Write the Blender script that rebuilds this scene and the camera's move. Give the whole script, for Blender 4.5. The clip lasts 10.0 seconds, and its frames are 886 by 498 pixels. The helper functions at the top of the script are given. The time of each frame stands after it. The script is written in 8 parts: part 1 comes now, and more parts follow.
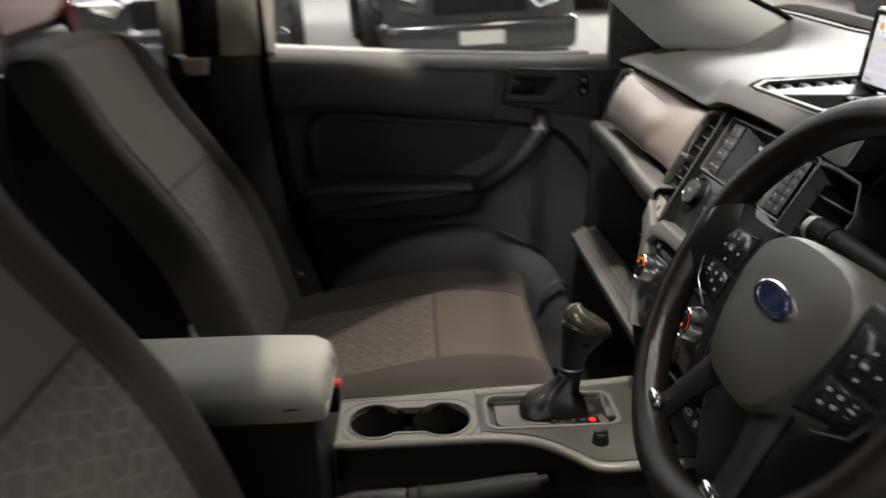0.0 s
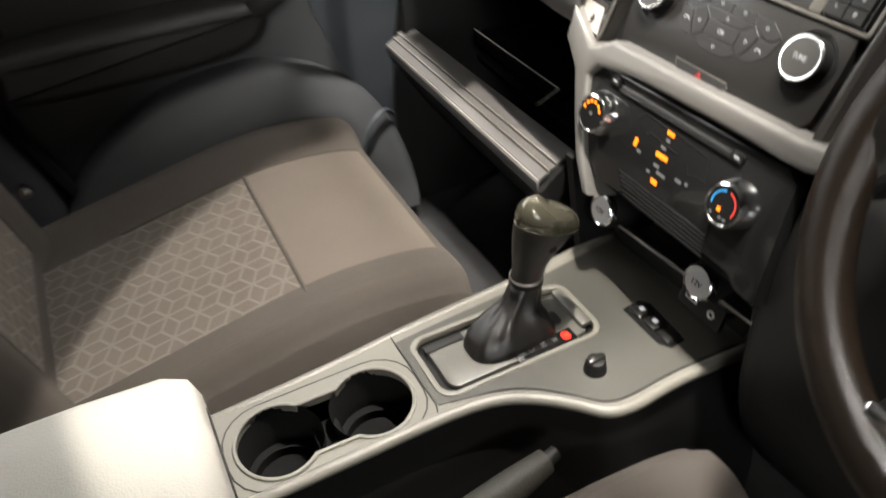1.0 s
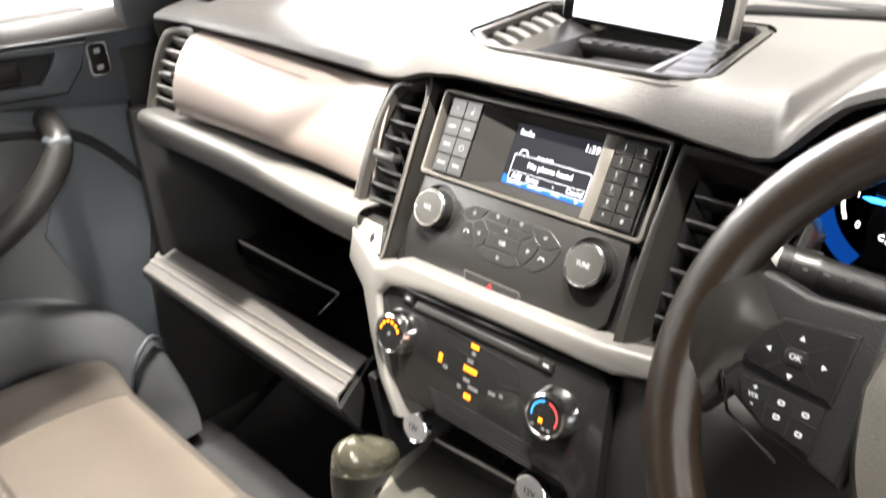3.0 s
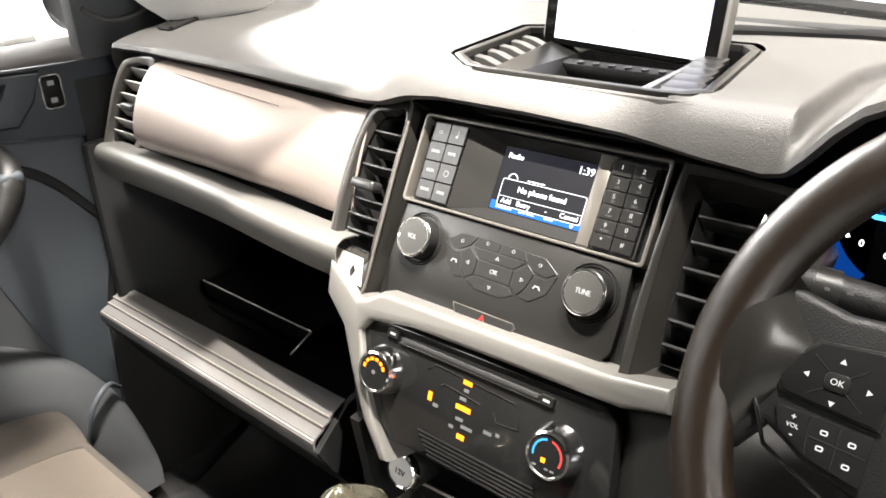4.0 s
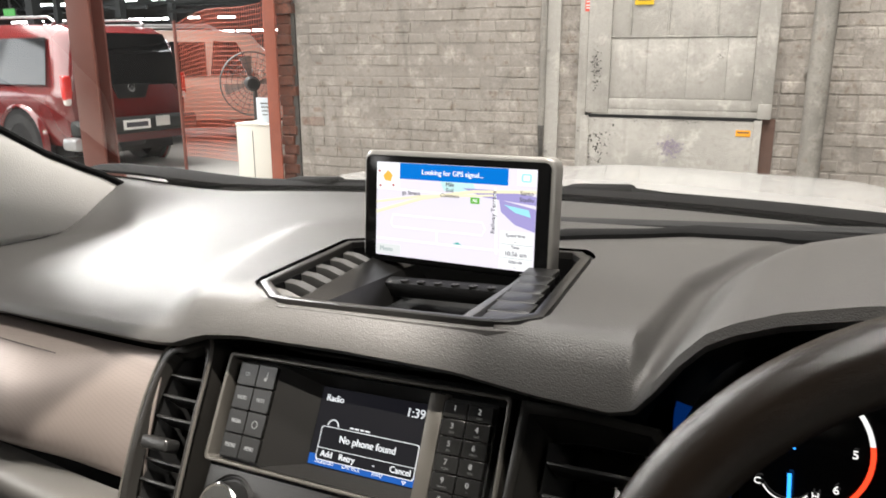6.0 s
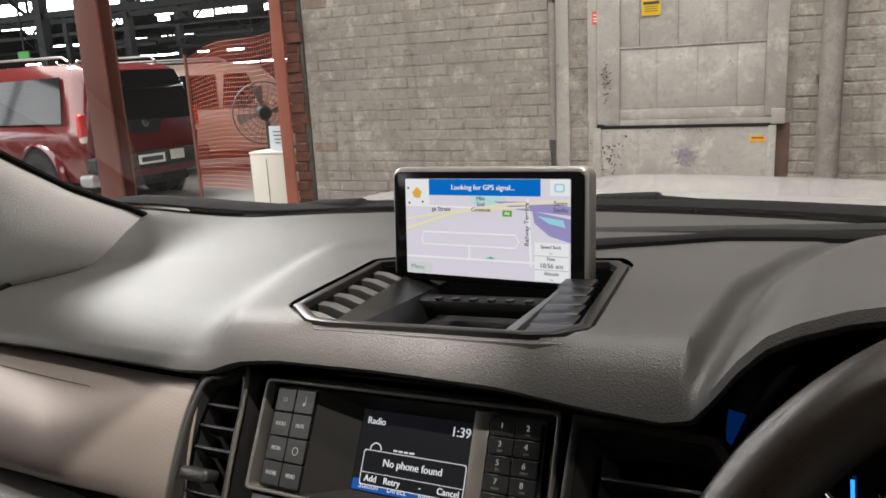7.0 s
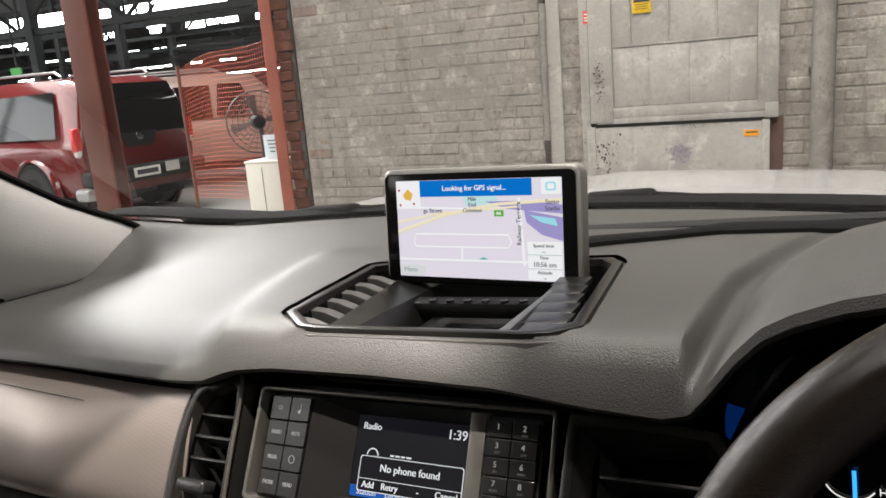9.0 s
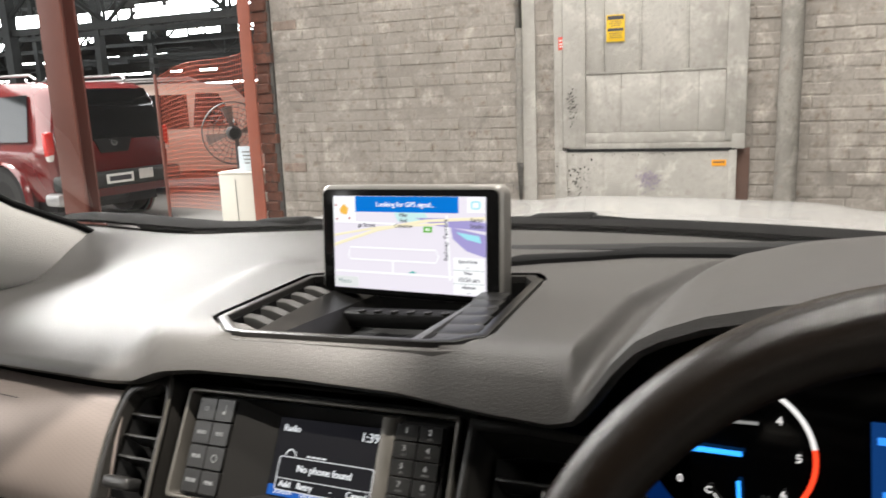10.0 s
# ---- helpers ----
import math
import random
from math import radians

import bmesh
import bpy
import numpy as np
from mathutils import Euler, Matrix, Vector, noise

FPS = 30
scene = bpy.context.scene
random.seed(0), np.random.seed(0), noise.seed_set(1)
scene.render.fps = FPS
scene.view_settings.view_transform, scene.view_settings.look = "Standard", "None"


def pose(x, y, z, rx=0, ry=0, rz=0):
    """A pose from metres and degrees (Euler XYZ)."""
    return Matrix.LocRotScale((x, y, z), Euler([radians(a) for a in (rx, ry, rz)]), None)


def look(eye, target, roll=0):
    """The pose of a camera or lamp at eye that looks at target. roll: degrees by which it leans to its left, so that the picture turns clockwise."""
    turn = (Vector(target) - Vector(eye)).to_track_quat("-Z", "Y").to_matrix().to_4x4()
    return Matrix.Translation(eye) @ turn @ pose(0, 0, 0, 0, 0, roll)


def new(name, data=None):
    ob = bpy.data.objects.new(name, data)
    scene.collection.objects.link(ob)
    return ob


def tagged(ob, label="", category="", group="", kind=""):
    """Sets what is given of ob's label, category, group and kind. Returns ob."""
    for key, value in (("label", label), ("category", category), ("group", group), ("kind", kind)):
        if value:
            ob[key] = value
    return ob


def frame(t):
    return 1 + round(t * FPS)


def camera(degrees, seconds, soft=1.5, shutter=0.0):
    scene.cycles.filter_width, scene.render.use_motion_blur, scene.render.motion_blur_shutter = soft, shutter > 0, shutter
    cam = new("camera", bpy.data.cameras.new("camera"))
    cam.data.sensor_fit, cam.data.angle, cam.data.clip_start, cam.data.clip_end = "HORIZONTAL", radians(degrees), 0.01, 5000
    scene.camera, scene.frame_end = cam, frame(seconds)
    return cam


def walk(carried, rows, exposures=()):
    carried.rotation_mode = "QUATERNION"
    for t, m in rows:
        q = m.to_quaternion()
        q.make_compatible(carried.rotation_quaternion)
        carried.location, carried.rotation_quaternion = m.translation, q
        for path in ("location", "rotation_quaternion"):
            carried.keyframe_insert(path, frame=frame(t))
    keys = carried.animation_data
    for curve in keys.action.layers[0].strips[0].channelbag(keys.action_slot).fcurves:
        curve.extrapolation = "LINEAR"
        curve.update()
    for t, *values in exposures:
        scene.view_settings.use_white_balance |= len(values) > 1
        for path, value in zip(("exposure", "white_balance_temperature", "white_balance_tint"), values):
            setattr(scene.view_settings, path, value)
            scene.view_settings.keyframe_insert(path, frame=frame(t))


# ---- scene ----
cam = camera(60.5, 10.0, soft=1.6, shutter=0.45)
PATH = [
    (0, (0.916, -0.373, 1.521), (-0.956, -0.315, 0.819), -1.5),
    (0.2, (0.786, -0.417, 1.507), (-1.039, -0.163, 0.729), -0.3),
    (0.5, (0.618, -0.44, 1.531), (-1.119, -0.031, 0.627), -2.2),
    (0.8, (0.519, -0.441, 1.512), (-1.039, 0.06, 0.361), -3.9),
    (1, (0.459, -0.474, 1.49), (-0.96, 0.156, 0.229), -4.4),
    (1.5, (0.416, -0.501, 1.453), (-0.873, 0.28, 0.139), -2.8),
    (2, (0.416, -0.51, 1.457), (-0.829, 0.365, 0.159), -1.4),
    (2.3, (0.419, -0.474, 1.468), (-0.848, 0.43, 0.213), -3.0),
    (2.5, (0.399, -0.462, 1.487), (-0.832, 0.587, 0.31), -2.9),
    (2.6, (0.4, -0.459, 1.482), (-0.844, 0.677, 0.404), -2.3),
    (2.7, (0.402, -0.444, 1.491), (-0.855, 0.725, 0.465), -1.8),
    (3, (0.382, -0.455, 1.519), (-0.862, 0.804, 0.588), -2.2),
    (3.2, (0.37, -0.455, 1.516), (-0.869, 0.86, 0.657), -2.1),
    (4.5, (0.331, -0.429, 1.492), (-0.818, 0.981, 0.659), -1.9),
    (5, (0.323, -0.389, 1.497), (-0.744, 1.164, 0.825), -1.3),
    (5.2, (0.32, -0.37, 1.505), (-0.69, 1.253, 0.918), -0.9),
    (5.5, (0.318, -0.345, 1.509), (-0.642, 1.338, 1.014), -2.3),
    (5.7, (0.319, -0.343, 1.505), (-0.643, 1.352, 1.055), -2.4),
    (6.8, (0.299, -0.341, 1.507), (-0.73, 1.337, 1.157), -6.7),
    (7, (0.298, -0.342, 1.501), (-0.723, 1.341, 1.149), -6.1),
    (7.5, (0.3, -0.344, 1.496), (-0.724, 1.341, 1.161), -5.8),
    (8, (0.308, -0.347, 1.501), (-0.767, 1.311, 1.187), -7.2),
    (8.5, (0.298, -0.339, 1.497), (-0.728, 1.354, 1.215), -6.7),
    (9, (0.3, -0.336, 1.498), (-0.718, 1.352, 1.155), -7.8),
    (9.5, (0.309, -0.342, 1.495), (-0.708, 1.346, 1.153), -7.5),
    (10, (0.349, -0.343, 1.495), (-0.612, 1.385, 1.192), -5.5),
]
EXPOSURES = [(0, 0.25), (0.3, 0.75), (0.6, 1.2), (1, 1.55), (1.5, 2.1), (2, 2.1), (2.5, 2.5), (3, 2.55), (4.5, 2.2), (5.0, 2.05), (5.2, 1.65), (5.5, 1.05), (5.7, 0.9), (6.8, 0.12), (7.0, 0.06), (7.5, 0.2), (8.5, 0.12), (10, 0.55)]
walk(cam, [(t, look(eye, target, roll)) for t, eye, target, roll in PATH], EXPOSURES)

# ---- frames of reference ----
# car: x to the right, y ahead, z up; the building stands a little askew to the car
AX, AF, AU = Vector((0.992, 0.106, -0.069)), Vector((-0.105, 0.994, 0.024)), Vector((0.071, -0.016, 0.997))
EXT = Matrix.Translation((-1.86, 5.2, 0.0)) @ Matrix((AX, AF, AU)).transposed().to_4x4()


def tilted(y0, z0, lean):
    """A frame on the dashboard: x along the car, y up the panel, z out of it towards the seats; lean: run per rise."""
    n = math.hypot(1, lean)
    m = Matrix(((1, 0, 0), (0, lean / n, -1 / n), (0, 1 / n, lean / n))).to_4x4()
    return Matrix.Translation((0, y0, z0)) @ m


RADIO = tilted(0.0134, 1.21, 0.56)
CLIMATE = tilted(-0.0416, 1.10, 0.34)

# ---- light ----
world = bpy.data.worlds.new("world")
scene.world = world
world.use_nodes = True
wn = world.node_tree.nodes
sky = wn.new("ShaderNodeTexSky")
sky.sky_type, sky.sun_disc = "NISHITA", False
sky.sun_elevation, sky.sun_rotation = radians(50), radians(60)
wn["Background"].inputs["Strength"].default_value = 0.10
world.node_tree.links.new(sky.outputs["Color"], wn["Background"].inputs["Color"])


def area_lamp(name, m, sx, sy, watts, colour):
    data = bpy.data.lights.new(name, "AREA")
    data.shape, data.size, data.size_y, data.energy, data.color = "RECTANGLE", sx, sy, watts, colour
    ob = new(name, data)
    ob.matrix_world = m
    return ob


KEY, TOP, SIDE, DOORSIDE, BEHIND, FAR, REAR, AHEAD, MAP = 290, 265, 850, 14, 12, 750, 420, 800, 29

# ---- materials ----
def material(name, colour, rough=0.5, metal=0.0, grain=0.0, grain_scale=400.0, vary=0.08, vary_scale=6.0, coat=0.0, dark=None, spec=0.5):
    """Plain surface with variation at two scales: a soft mottling of the colour, and a fine bump."""
    m = bpy.data.materials.new(name)
    m.use_nodes = True
    nt = m.node_tree
    b = nt.nodes["Principled BSDF"]
    b.inputs["Roughness"].default_value, b.inputs["Metallic"].default_value = rough, metal
    b.inputs["Coat Weight"].default_value = coat
    b.inputs["Specular IOR Level"].default_value = spec
    tc = nt.nodes.new("ShaderNodeTexCoord")
    n1 = nt.nodes.new("ShaderNodeTexNoise")
    n1.inputs["Scale"].default_value, n1.inputs["Detail"].default_value = vary_scale, 4
    nt.links.new(tc.outputs["Object"], n1.inputs["Vector"])
    ramp = nt.nodes.new("ShaderNodeMix")
    ramp.data_type = "RGBA"
    lo = dark or [c * (1 - vary) for c in colour]
    ramp.inputs["A"].default_value, ramp.inputs["B"].default_value = (*lo, 1), (*[min(1, c * (1 + vary)) for c in colour], 1)
    nt.links.new(n1.outputs["Fac"], ramp.inputs["Factor"])
    nt.links.new(ramp.outputs["Result"], b.inputs["Base Color"])
    if grain:
        n2 = nt.nodes.new("ShaderNodeTexNoise")
        n2.inputs["Scale"].default_value, n2.inputs["Detail"].default_value = grain_scale, 2
        nt.links.new(tc.outputs["Object"], n2.inputs["Vector"])
        bump = nt.nodes.new("ShaderNodeBump")
        bump.inputs["Strength"].default_value, bump.inputs["Distance"].default_value = grain, 0.002
        nt.links.new(n2.outputs["Fac"], bump.inputs["Height"])
        nt.links.new(bump.outputs["Normal"], b.inputs["Normal"])
    return m


def glow(name, colour, strength):
    m = bpy.data.materials.new(name)
    m.use_nodes = True
    b = m.node_tree.nodes["Principled BSDF"]
    b.inputs["Base Color"].default_value = (*[c * 0.1 for c in colour], 1)
    b.inputs["Specular IOR Level"].default_value = 0.12
    b.inputs["Emission Color"].default_value, b.inputs["Emission Strength"].default_value = (*colour, 1), strength
    return m


def clear(name, colour=(1, 1, 1), rough=0.0, gloss=0.5):
    """Thin glass: see-through, with a mirror that grows towards a glancing view."""
    m = bpy.data.materials.new(name)
    m.use_nodes = True
    nt = m.node_tree
    nt.nodes.remove(nt.nodes["Principled BSDF"])
    out = nt.nodes["Material Output"]
    tr, gl, mix, lw, po, mu = (nt.nodes.new("ShaderNode" + k) for k in ("BsdfTransparent", "BsdfGlossy", "MixShader", "LayerWeight", "Math", "Math"))
    tr.inputs["Color"].default_value = (*colour, 1)
    gl.inputs["Roughness"].default_value = rough
    po.operation, mu.operation = "POWER", "MULTIPLY_ADD"
    po.inputs[1].default_value = 4.0
    mu.inputs[1].default_value, mu.inputs[2].default_value = gloss, 0.035
    nt.links.new(lw.outputs["Facing"], po.inputs[0])
    nt.links.new(po.outputs[0], mu.inputs[0])
    nt.links.new(mu.outputs[0], mix.inputs[0])
    nt.links.new(tr.outputs[0], mix.inputs[1])
    nt.links.new(gl.outputs[0], mix.inputs[2])
    nt.links.new(mix.outputs[0], out.inputs["Surface"])
    return m


M_PAD = material("dash_pad", (0.047, 0.0448, 0.0425), 0.46, grain=0.34, grain_scale=1100, vary=0.12, spec=0.5)
M_DARK = material("black_plastic", (0.0065, 0.0065, 0.0065), 0.45, grain=0.25, grain_scale=900, vary=0.15, spec=0.16)
# near-black for black plastic and for the shade inside openings and footwell
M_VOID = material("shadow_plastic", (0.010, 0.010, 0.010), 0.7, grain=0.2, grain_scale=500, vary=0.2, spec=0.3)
M_GLOSS = material("piano_black", (0.007, 0.007, 0.007), 0.12, vary=0.1, spec=0.28)
M_SILVER = material("silver_trim", (0.42, 0.39, 0.35), 0.33, metal=0.55, grain=0.08, grain_scale=1200)
M_CHROME = material("chrome", (0.78, 0.78, 0.78), 0.13, metal=1.0, vary=0.03)
M_DOOR = material("door_plastic", (0.060, 0.062, 0.065), 0.5, grain=0.35, grain_scale=700)
M_DOORGREY = material("door_grey_plastic", (0.043, 0.050, 0.057), 0.55, grain=0.3, grain_scale=700)
M_LEATHER = material("black_leather", (0.0080, 0.0054, 0.0036), 0.26, grain=0.24, grain_scale=1500, vary=0.3, vary_scale=60, spec=0.40)
M_BOOT = material("boot_leather", (0.007, 0.0065, 0.006), 0.30, grain=0.2, grain_scale=900, vary=0.2, spec=0.5)
M_BEZEL = material("vent_bezel", (0.014, 0.0132, 0.012), 0.25, grain=0.06, grain_scale=1100, spec=0.28)
M_RADIOFRAME = material("radio_frame", (0.075, 0.070, 0.062), 0.30, metal=0.35, grain=0.08, grain_scale=1100)
M_KNOBFACE = material("knob_face", (0.045, 0.044, 0.041), 0.36, metal=0.6, grain=0.12, grain_scale=1300)
M_CARPET = material("carpet", (0.022, 0.022, 0.023), 0.95, grain=1.0, grain_scale=900, vary=0.3, vary_scale=40)
M_LID = material("armrest_vinyl", (0.27, 0.259, 0.235), 0.5, grain=0.3, grain_scale=600)
# headliner is never in view; dark so that it bounces little light
M_HEAD = material("headliner", (0.10, 0.097, 0.092), 0.9, grain=0.5, grain_scale=900)
M_PILLAR = material("pillar_trim", (0.72, 0.70, 0.67), 0.6, grain=0.25, grain_scale=600)
M_WHITE = material("white_paint", (0.42, 0.418, 0.41), 0.25, coat=0.6, vary=0.02)
M_RUBBER = material("black_rubber", (0.009, 0.009, 0.009), 0.8, grain=0.2, spec=0.05)
M_SATIN = material("satin_dark", (0.0085, 0.0082, 0.0078), 0.30, grain=0.1, grain_scale=900, vary=0.1, spec=0.30)
M_KEY = material("key_plastic", (0.0075, 0.0073, 0.0070), 0.30, grain=0.08, vary=0.1, spec=0.30)
M_SLAT = material("slat_plastic", (0.014, 0.0138, 0.0135), 0.30, grain=0.15)
# slats of the side vent coloured as if lit, inside a dim duct
M_SLATLIT = material("slat_lit", (0.24, 0.232, 0.22), 0.35, grain=0.15)
M_GREYDARK = material("dark_grey_trim", (0.0105, 0.0103, 0.0098), 0.5, grain=0.3, grain_scale=1400, spec=0.12)
M_SILVERGREY = material("silver_grey_trim", (0.31, 0.297, 0.275), 0.34, metal=0.45, grain=0.12, grain_scale=1100)
M_FASCIA = material("fascia_foil", (0.285, 0.240, 0.217), 0.38, metal=0.6, grain=0.05, grain_scale=1200)
fn = M_FASCIA.node_tree
dots, tint, fine = (fn.nodes.new("ShaderNode" + k) for k in ("TexVoronoi", "MapRange", "Mix"))
dots.inputs["Scale"].default_value, dots.inputs["Randomness"].default_value = 640.0, 0.0
tint.inputs["From Min"].default_value, tint.inputs["From Max"].default_value = 0.18, 0.42
fine.data_type, fine.blend_type = "RGBA", "MULTIPLY"
fine.inputs["Factor"].default_value = 0.16
was = fn.nodes["Principled BSDF"].inputs["Base Color"].links[0].from_socket
fn.links.new(fn.nodes["Texture Coordinate"].outputs["Object"], dots.inputs["Vector"])
fn.links.new(dots.outputs["Distance"], tint.inputs["Value"])
fn.links.new(was, fine.inputs["A"])
fn.links.new(tint.outputs["Result"], fine.inputs["B"])
fn.links.new(fine.outputs["Result"], fn.nodes["Principled BSDF"].inputs["Base Color"])
M_LCD = glow("lcd_black", (0.003, 0.003, 0.005), 1.0)
M_LCDDARK = glow("lcd_field", (0.003, 0.003, 0.005), 1.0)
M_LCDBLUE = glow("lcd_blue", (0.006, 0.09, 0.40), 0.6)
M_LCDTEXT = glow("lcd_text", (0.85, 0.88, 0.92), 0.6)
M_PRINT = glow("key_print", (0.62, 0.62, 0.60), 0.30)
M_PRINTDIM = glow("dim_print", (0.45, 0.45, 0.44), 0.06)
M_REDPRINT = glow("red_print", (0.75, 0.05, 0.04), 0.35)
M_BLUEARC = glow("blue_arc", (0.05, 0.35, 0.75), 0.4)
M_REDARC = glow("red_arc", (0.8, 0.06, 0.05), 0.4)
M_CAP = material("socket_cap", (0.45, 0.45, 0.45), 0.3, metal=0.4)
M_BROWNSTEP = material("tray_rib", (0.035, 0.028, 0.026), 0.3)
M_COVER = material("airbag_cover", (0.034, 0.031, 0.025), 0.36, grain=0.36, grain_scale=1300, spec=0.75)
M_EMBLEM = material("emblem_blue", (0.006, 0.010, 0.035), 0.15, coat=0.5)
M_VENTGREY = material("side_vent_bezel", (0.072, 0.066, 0.060), 0.34, grain=0.15, grain_scale=900, spec=0.4)
M_TOOTH = material("tooth_grey", (0.070, 0.068, 0.065), 0.45, grain=0.15)
M_WEDGE = material("tray_wedge", (0.060, 0.060, 0.064), 0.36, grain=0.1)
M_LIDEDGE = material("lid_edge", (0.21, 0.202, 0.197), 0.33, metal=0.45, grain=0.12, grain_scale=1100)
# door plastic lightened: outside light on its top and ledge put into colour
M_DOORLIT = material("door_plastic_lit", (0.135, 0.122, 0.110), 0.5, grain=0.3, grain_scale=700)
# mirror colour carries the dark brown reflection; the hall behind is bright
M_MIRROR = material("darkened_mirror", (0.12, 0.105, 0.095), 0.05, metal=1.0, vary=0.05)
M_FLARE = material("spoke_gloss", (0.0085, 0.0080, 0.0072), 0.22, grain=0.03, grain_scale=900, spec=0.5)
M_STRIP = material("strip_foil", (0.098, 0.094, 0.088), 0.40, metal=0.3, grain=0.15, grain_scale=1100)
# console plastic made darker: the dim light on the front deck, as colour
M_DECKSHADE = material("console_deck_shaded", (0.036, 0.035, 0.029), 0.40, grain=0.25, grain_scale=900)
M_CONSOLE = material("console_plastic", (0.122, 0.117, 0.10), 0.36, grain=0.2, grain_scale=900)
M_PLATE = material("gate_plate", (0.075, 0.072, 0.063), 0.38, grain=0.1)
M_KNOBCAP = material("knob_cap_gloss", (0.085, 0.080, 0.058), 0.16, metal=0.6, coat=0.5)
M_BRAKE = material("brake_grip", (0.020, 0.019, 0.016), 0.55, grain=0.3, spec=0.2)
M_REDPLASTIC = material("red_plastic", (0.5, 0.02, 0.02), 0.4)
M_BLUEDIM = glow("blue_display", (0.004, 0.03, 0.12), 1.0)
M_BLUEL2 = glow("blue_display_text", (0.03, 0.22, 0.8), 1.2)
M_REDDIM = glow("red_field", (0.6, 0.02, 0.01), 1.2)
M_MAP = glow("map_ground", (0.80, 0.76, 0.84), 0.72)
M_MAPBLUE = glow("map_blue", (0.0, 0.17, 0.62), 0.72)
M_MAPWHITE = glow("map_white", (0.93, 0.94, 0.96), 0.72)
M_MAPLILAC = glow("map_lilac", (0.36, 0.32, 0.62), 0.72)
M_MAPCYAN = glow("map_cyan", (0.35, 0.75, 0.85), 0.72)
M_MAPTEAL = glow("map_teal", (0.55, 0.80, 0.80), 0.72)
M_MAPTEALD = glow("map_arrow", (0.10, 0.45, 0.42), 0.72)
M_MAPYELLOW = glow("map_yellow", (0.90, 0.82, 0.58), 0.72)
M_MAPGREEN = glow("map_green", (0.12, 0.45, 0.04), 0.72)
M_MAPGOLD = glow("map_gold", (0.85, 0.48, 0.08), 0.72)
M_MAPGREY = glow("map_grey", (0.72, 0.74, 0.74), 0.72)
M_MAPINK = glow("map_ink", (0.10, 0.10, 0.12), 0.72)
M_MAPINKD = glow("map_dim_ink", (0.35, 0.42, 0.42), 0.72)
M_DOORUP = material("door_upper_vinyl", (0.075, 0.073, 0.072), 0.55, grain=0.4, grain_scale=500)
M_DOORINSERT = material("door_insert_cloth", (0.035, 0.033, 0.031), 0.85, grain=0.4, grain_scale=1200)
M_ARMPAD = material("armpad_vinyl", (0.016, 0.015, 0.014), 0.4, grain=0.3, grain_scale=600)
M_DARKBLUE = material("bezel_plastic", (0.035, 0.040, 0.046), 0.45, grain=0.2, grain_scale=900)
M_PILLARDARK = material("pillar_dark", (0.035, 0.036, 0.040), 0.6, grain=0.3, grain_scale=700)
M_PILLARBEIGE = material("pillar_beige", (0.42, 0.39, 0.33), 0.6, grain=0.3, grain_scale=700)
M_GUIDE = material("belt_guide", (0.55, 0.50, 0.42), 0.45)
M_RUSTRED = material("rusty_red_steel", (0.30, 0.085, 0.05), 0.7, grain=0.5, grain_scale=40, vary=0.35, vary_scale=5)
M_GLASS = clear("windscreen_glass")
M_TINT = clear("tinted_glass", (0.10, 0.10, 0.10))
M_LABEL = material("pale_edge", (0.55, 0.54, 0.50), 0.5)
M_AMBER = glow("amber_indicator", (1.0, 0.22, 0.01), 1.0)
M_REDL = glow("red_indicator", (1.0, 0.06, 0.02), 1.2)
M_BLUEL = glow("blue_light", (0.03, 0.30, 1.0), 1.6)
M_WHITEL = glow("white_light", (0.85, 0.82, 0.80), 0.9)


# ---- mesh helpers ----
def part(name, bm, mat, parent=None, label="", m=None, smooth=True, angle=40):
    """Links a bmesh as one mesh object, under parent if there is one; m: its frame."""
    me = bpy.data.meshes.new(name)
    bmesh.ops.recalc_face_normals(bm, faces=bm.faces)
    bm.to_mesh(me)
    bm.free()
    me.materials.append(mat)
    if smooth:
        for p in me.polygons:
            p.use_smooth = True
        me.set_sharp_from_angle(angle=radians(angle))
    return placed(new(name, me), m, parent, label)


STANDS = {}


def placed(ob, m, parent, label=""):
    """Puts ob at m in the world, whatever its parent's place."""
    ob.matrix_basis = m if m is not None else Matrix()
    if parent is not None:
        ob.parent = parent
        ob.matrix_parent_inverse = STANDS.get(parent.name, Matrix()).inverted()
    STANDS[ob.name] = m.copy() if m is not None else Matrix()
    if label:
        ob["label"] = label
    return ob


def box(sx, sy, sz, at=(0, 0, 0), r=0.0, seg=2, m=None, bm=None):
    """A box of that size round its middle, with rounded edges."""
    out = bm or bmesh.new()
    t = bmesh.new()
    bmesh.ops.create_cube(t, size=1)
    bmesh.ops.scale(t, vec=(sx, sy, sz), verts=t.verts)
    if r:
        bmesh.ops.bevel(t, geom=t.edges[:], offset=min(r, 0.49 * min(sx, sy, sz)), segments=seg, profile=0.5, affect="EDGES")
    bmesh.ops.translate(t, vec=at, verts=t.verts)
    if m is not None:
        bmesh.ops.transform(t, matrix=m, verts=t.verts)
    return merge(out, t)


def merge(a, b):
    me = bpy.data.meshes.new("t")
    b.to_mesh(me)
    b.free()
    a.from_mesh(me)
    bpy.data.meshes.remove(me)
    return a


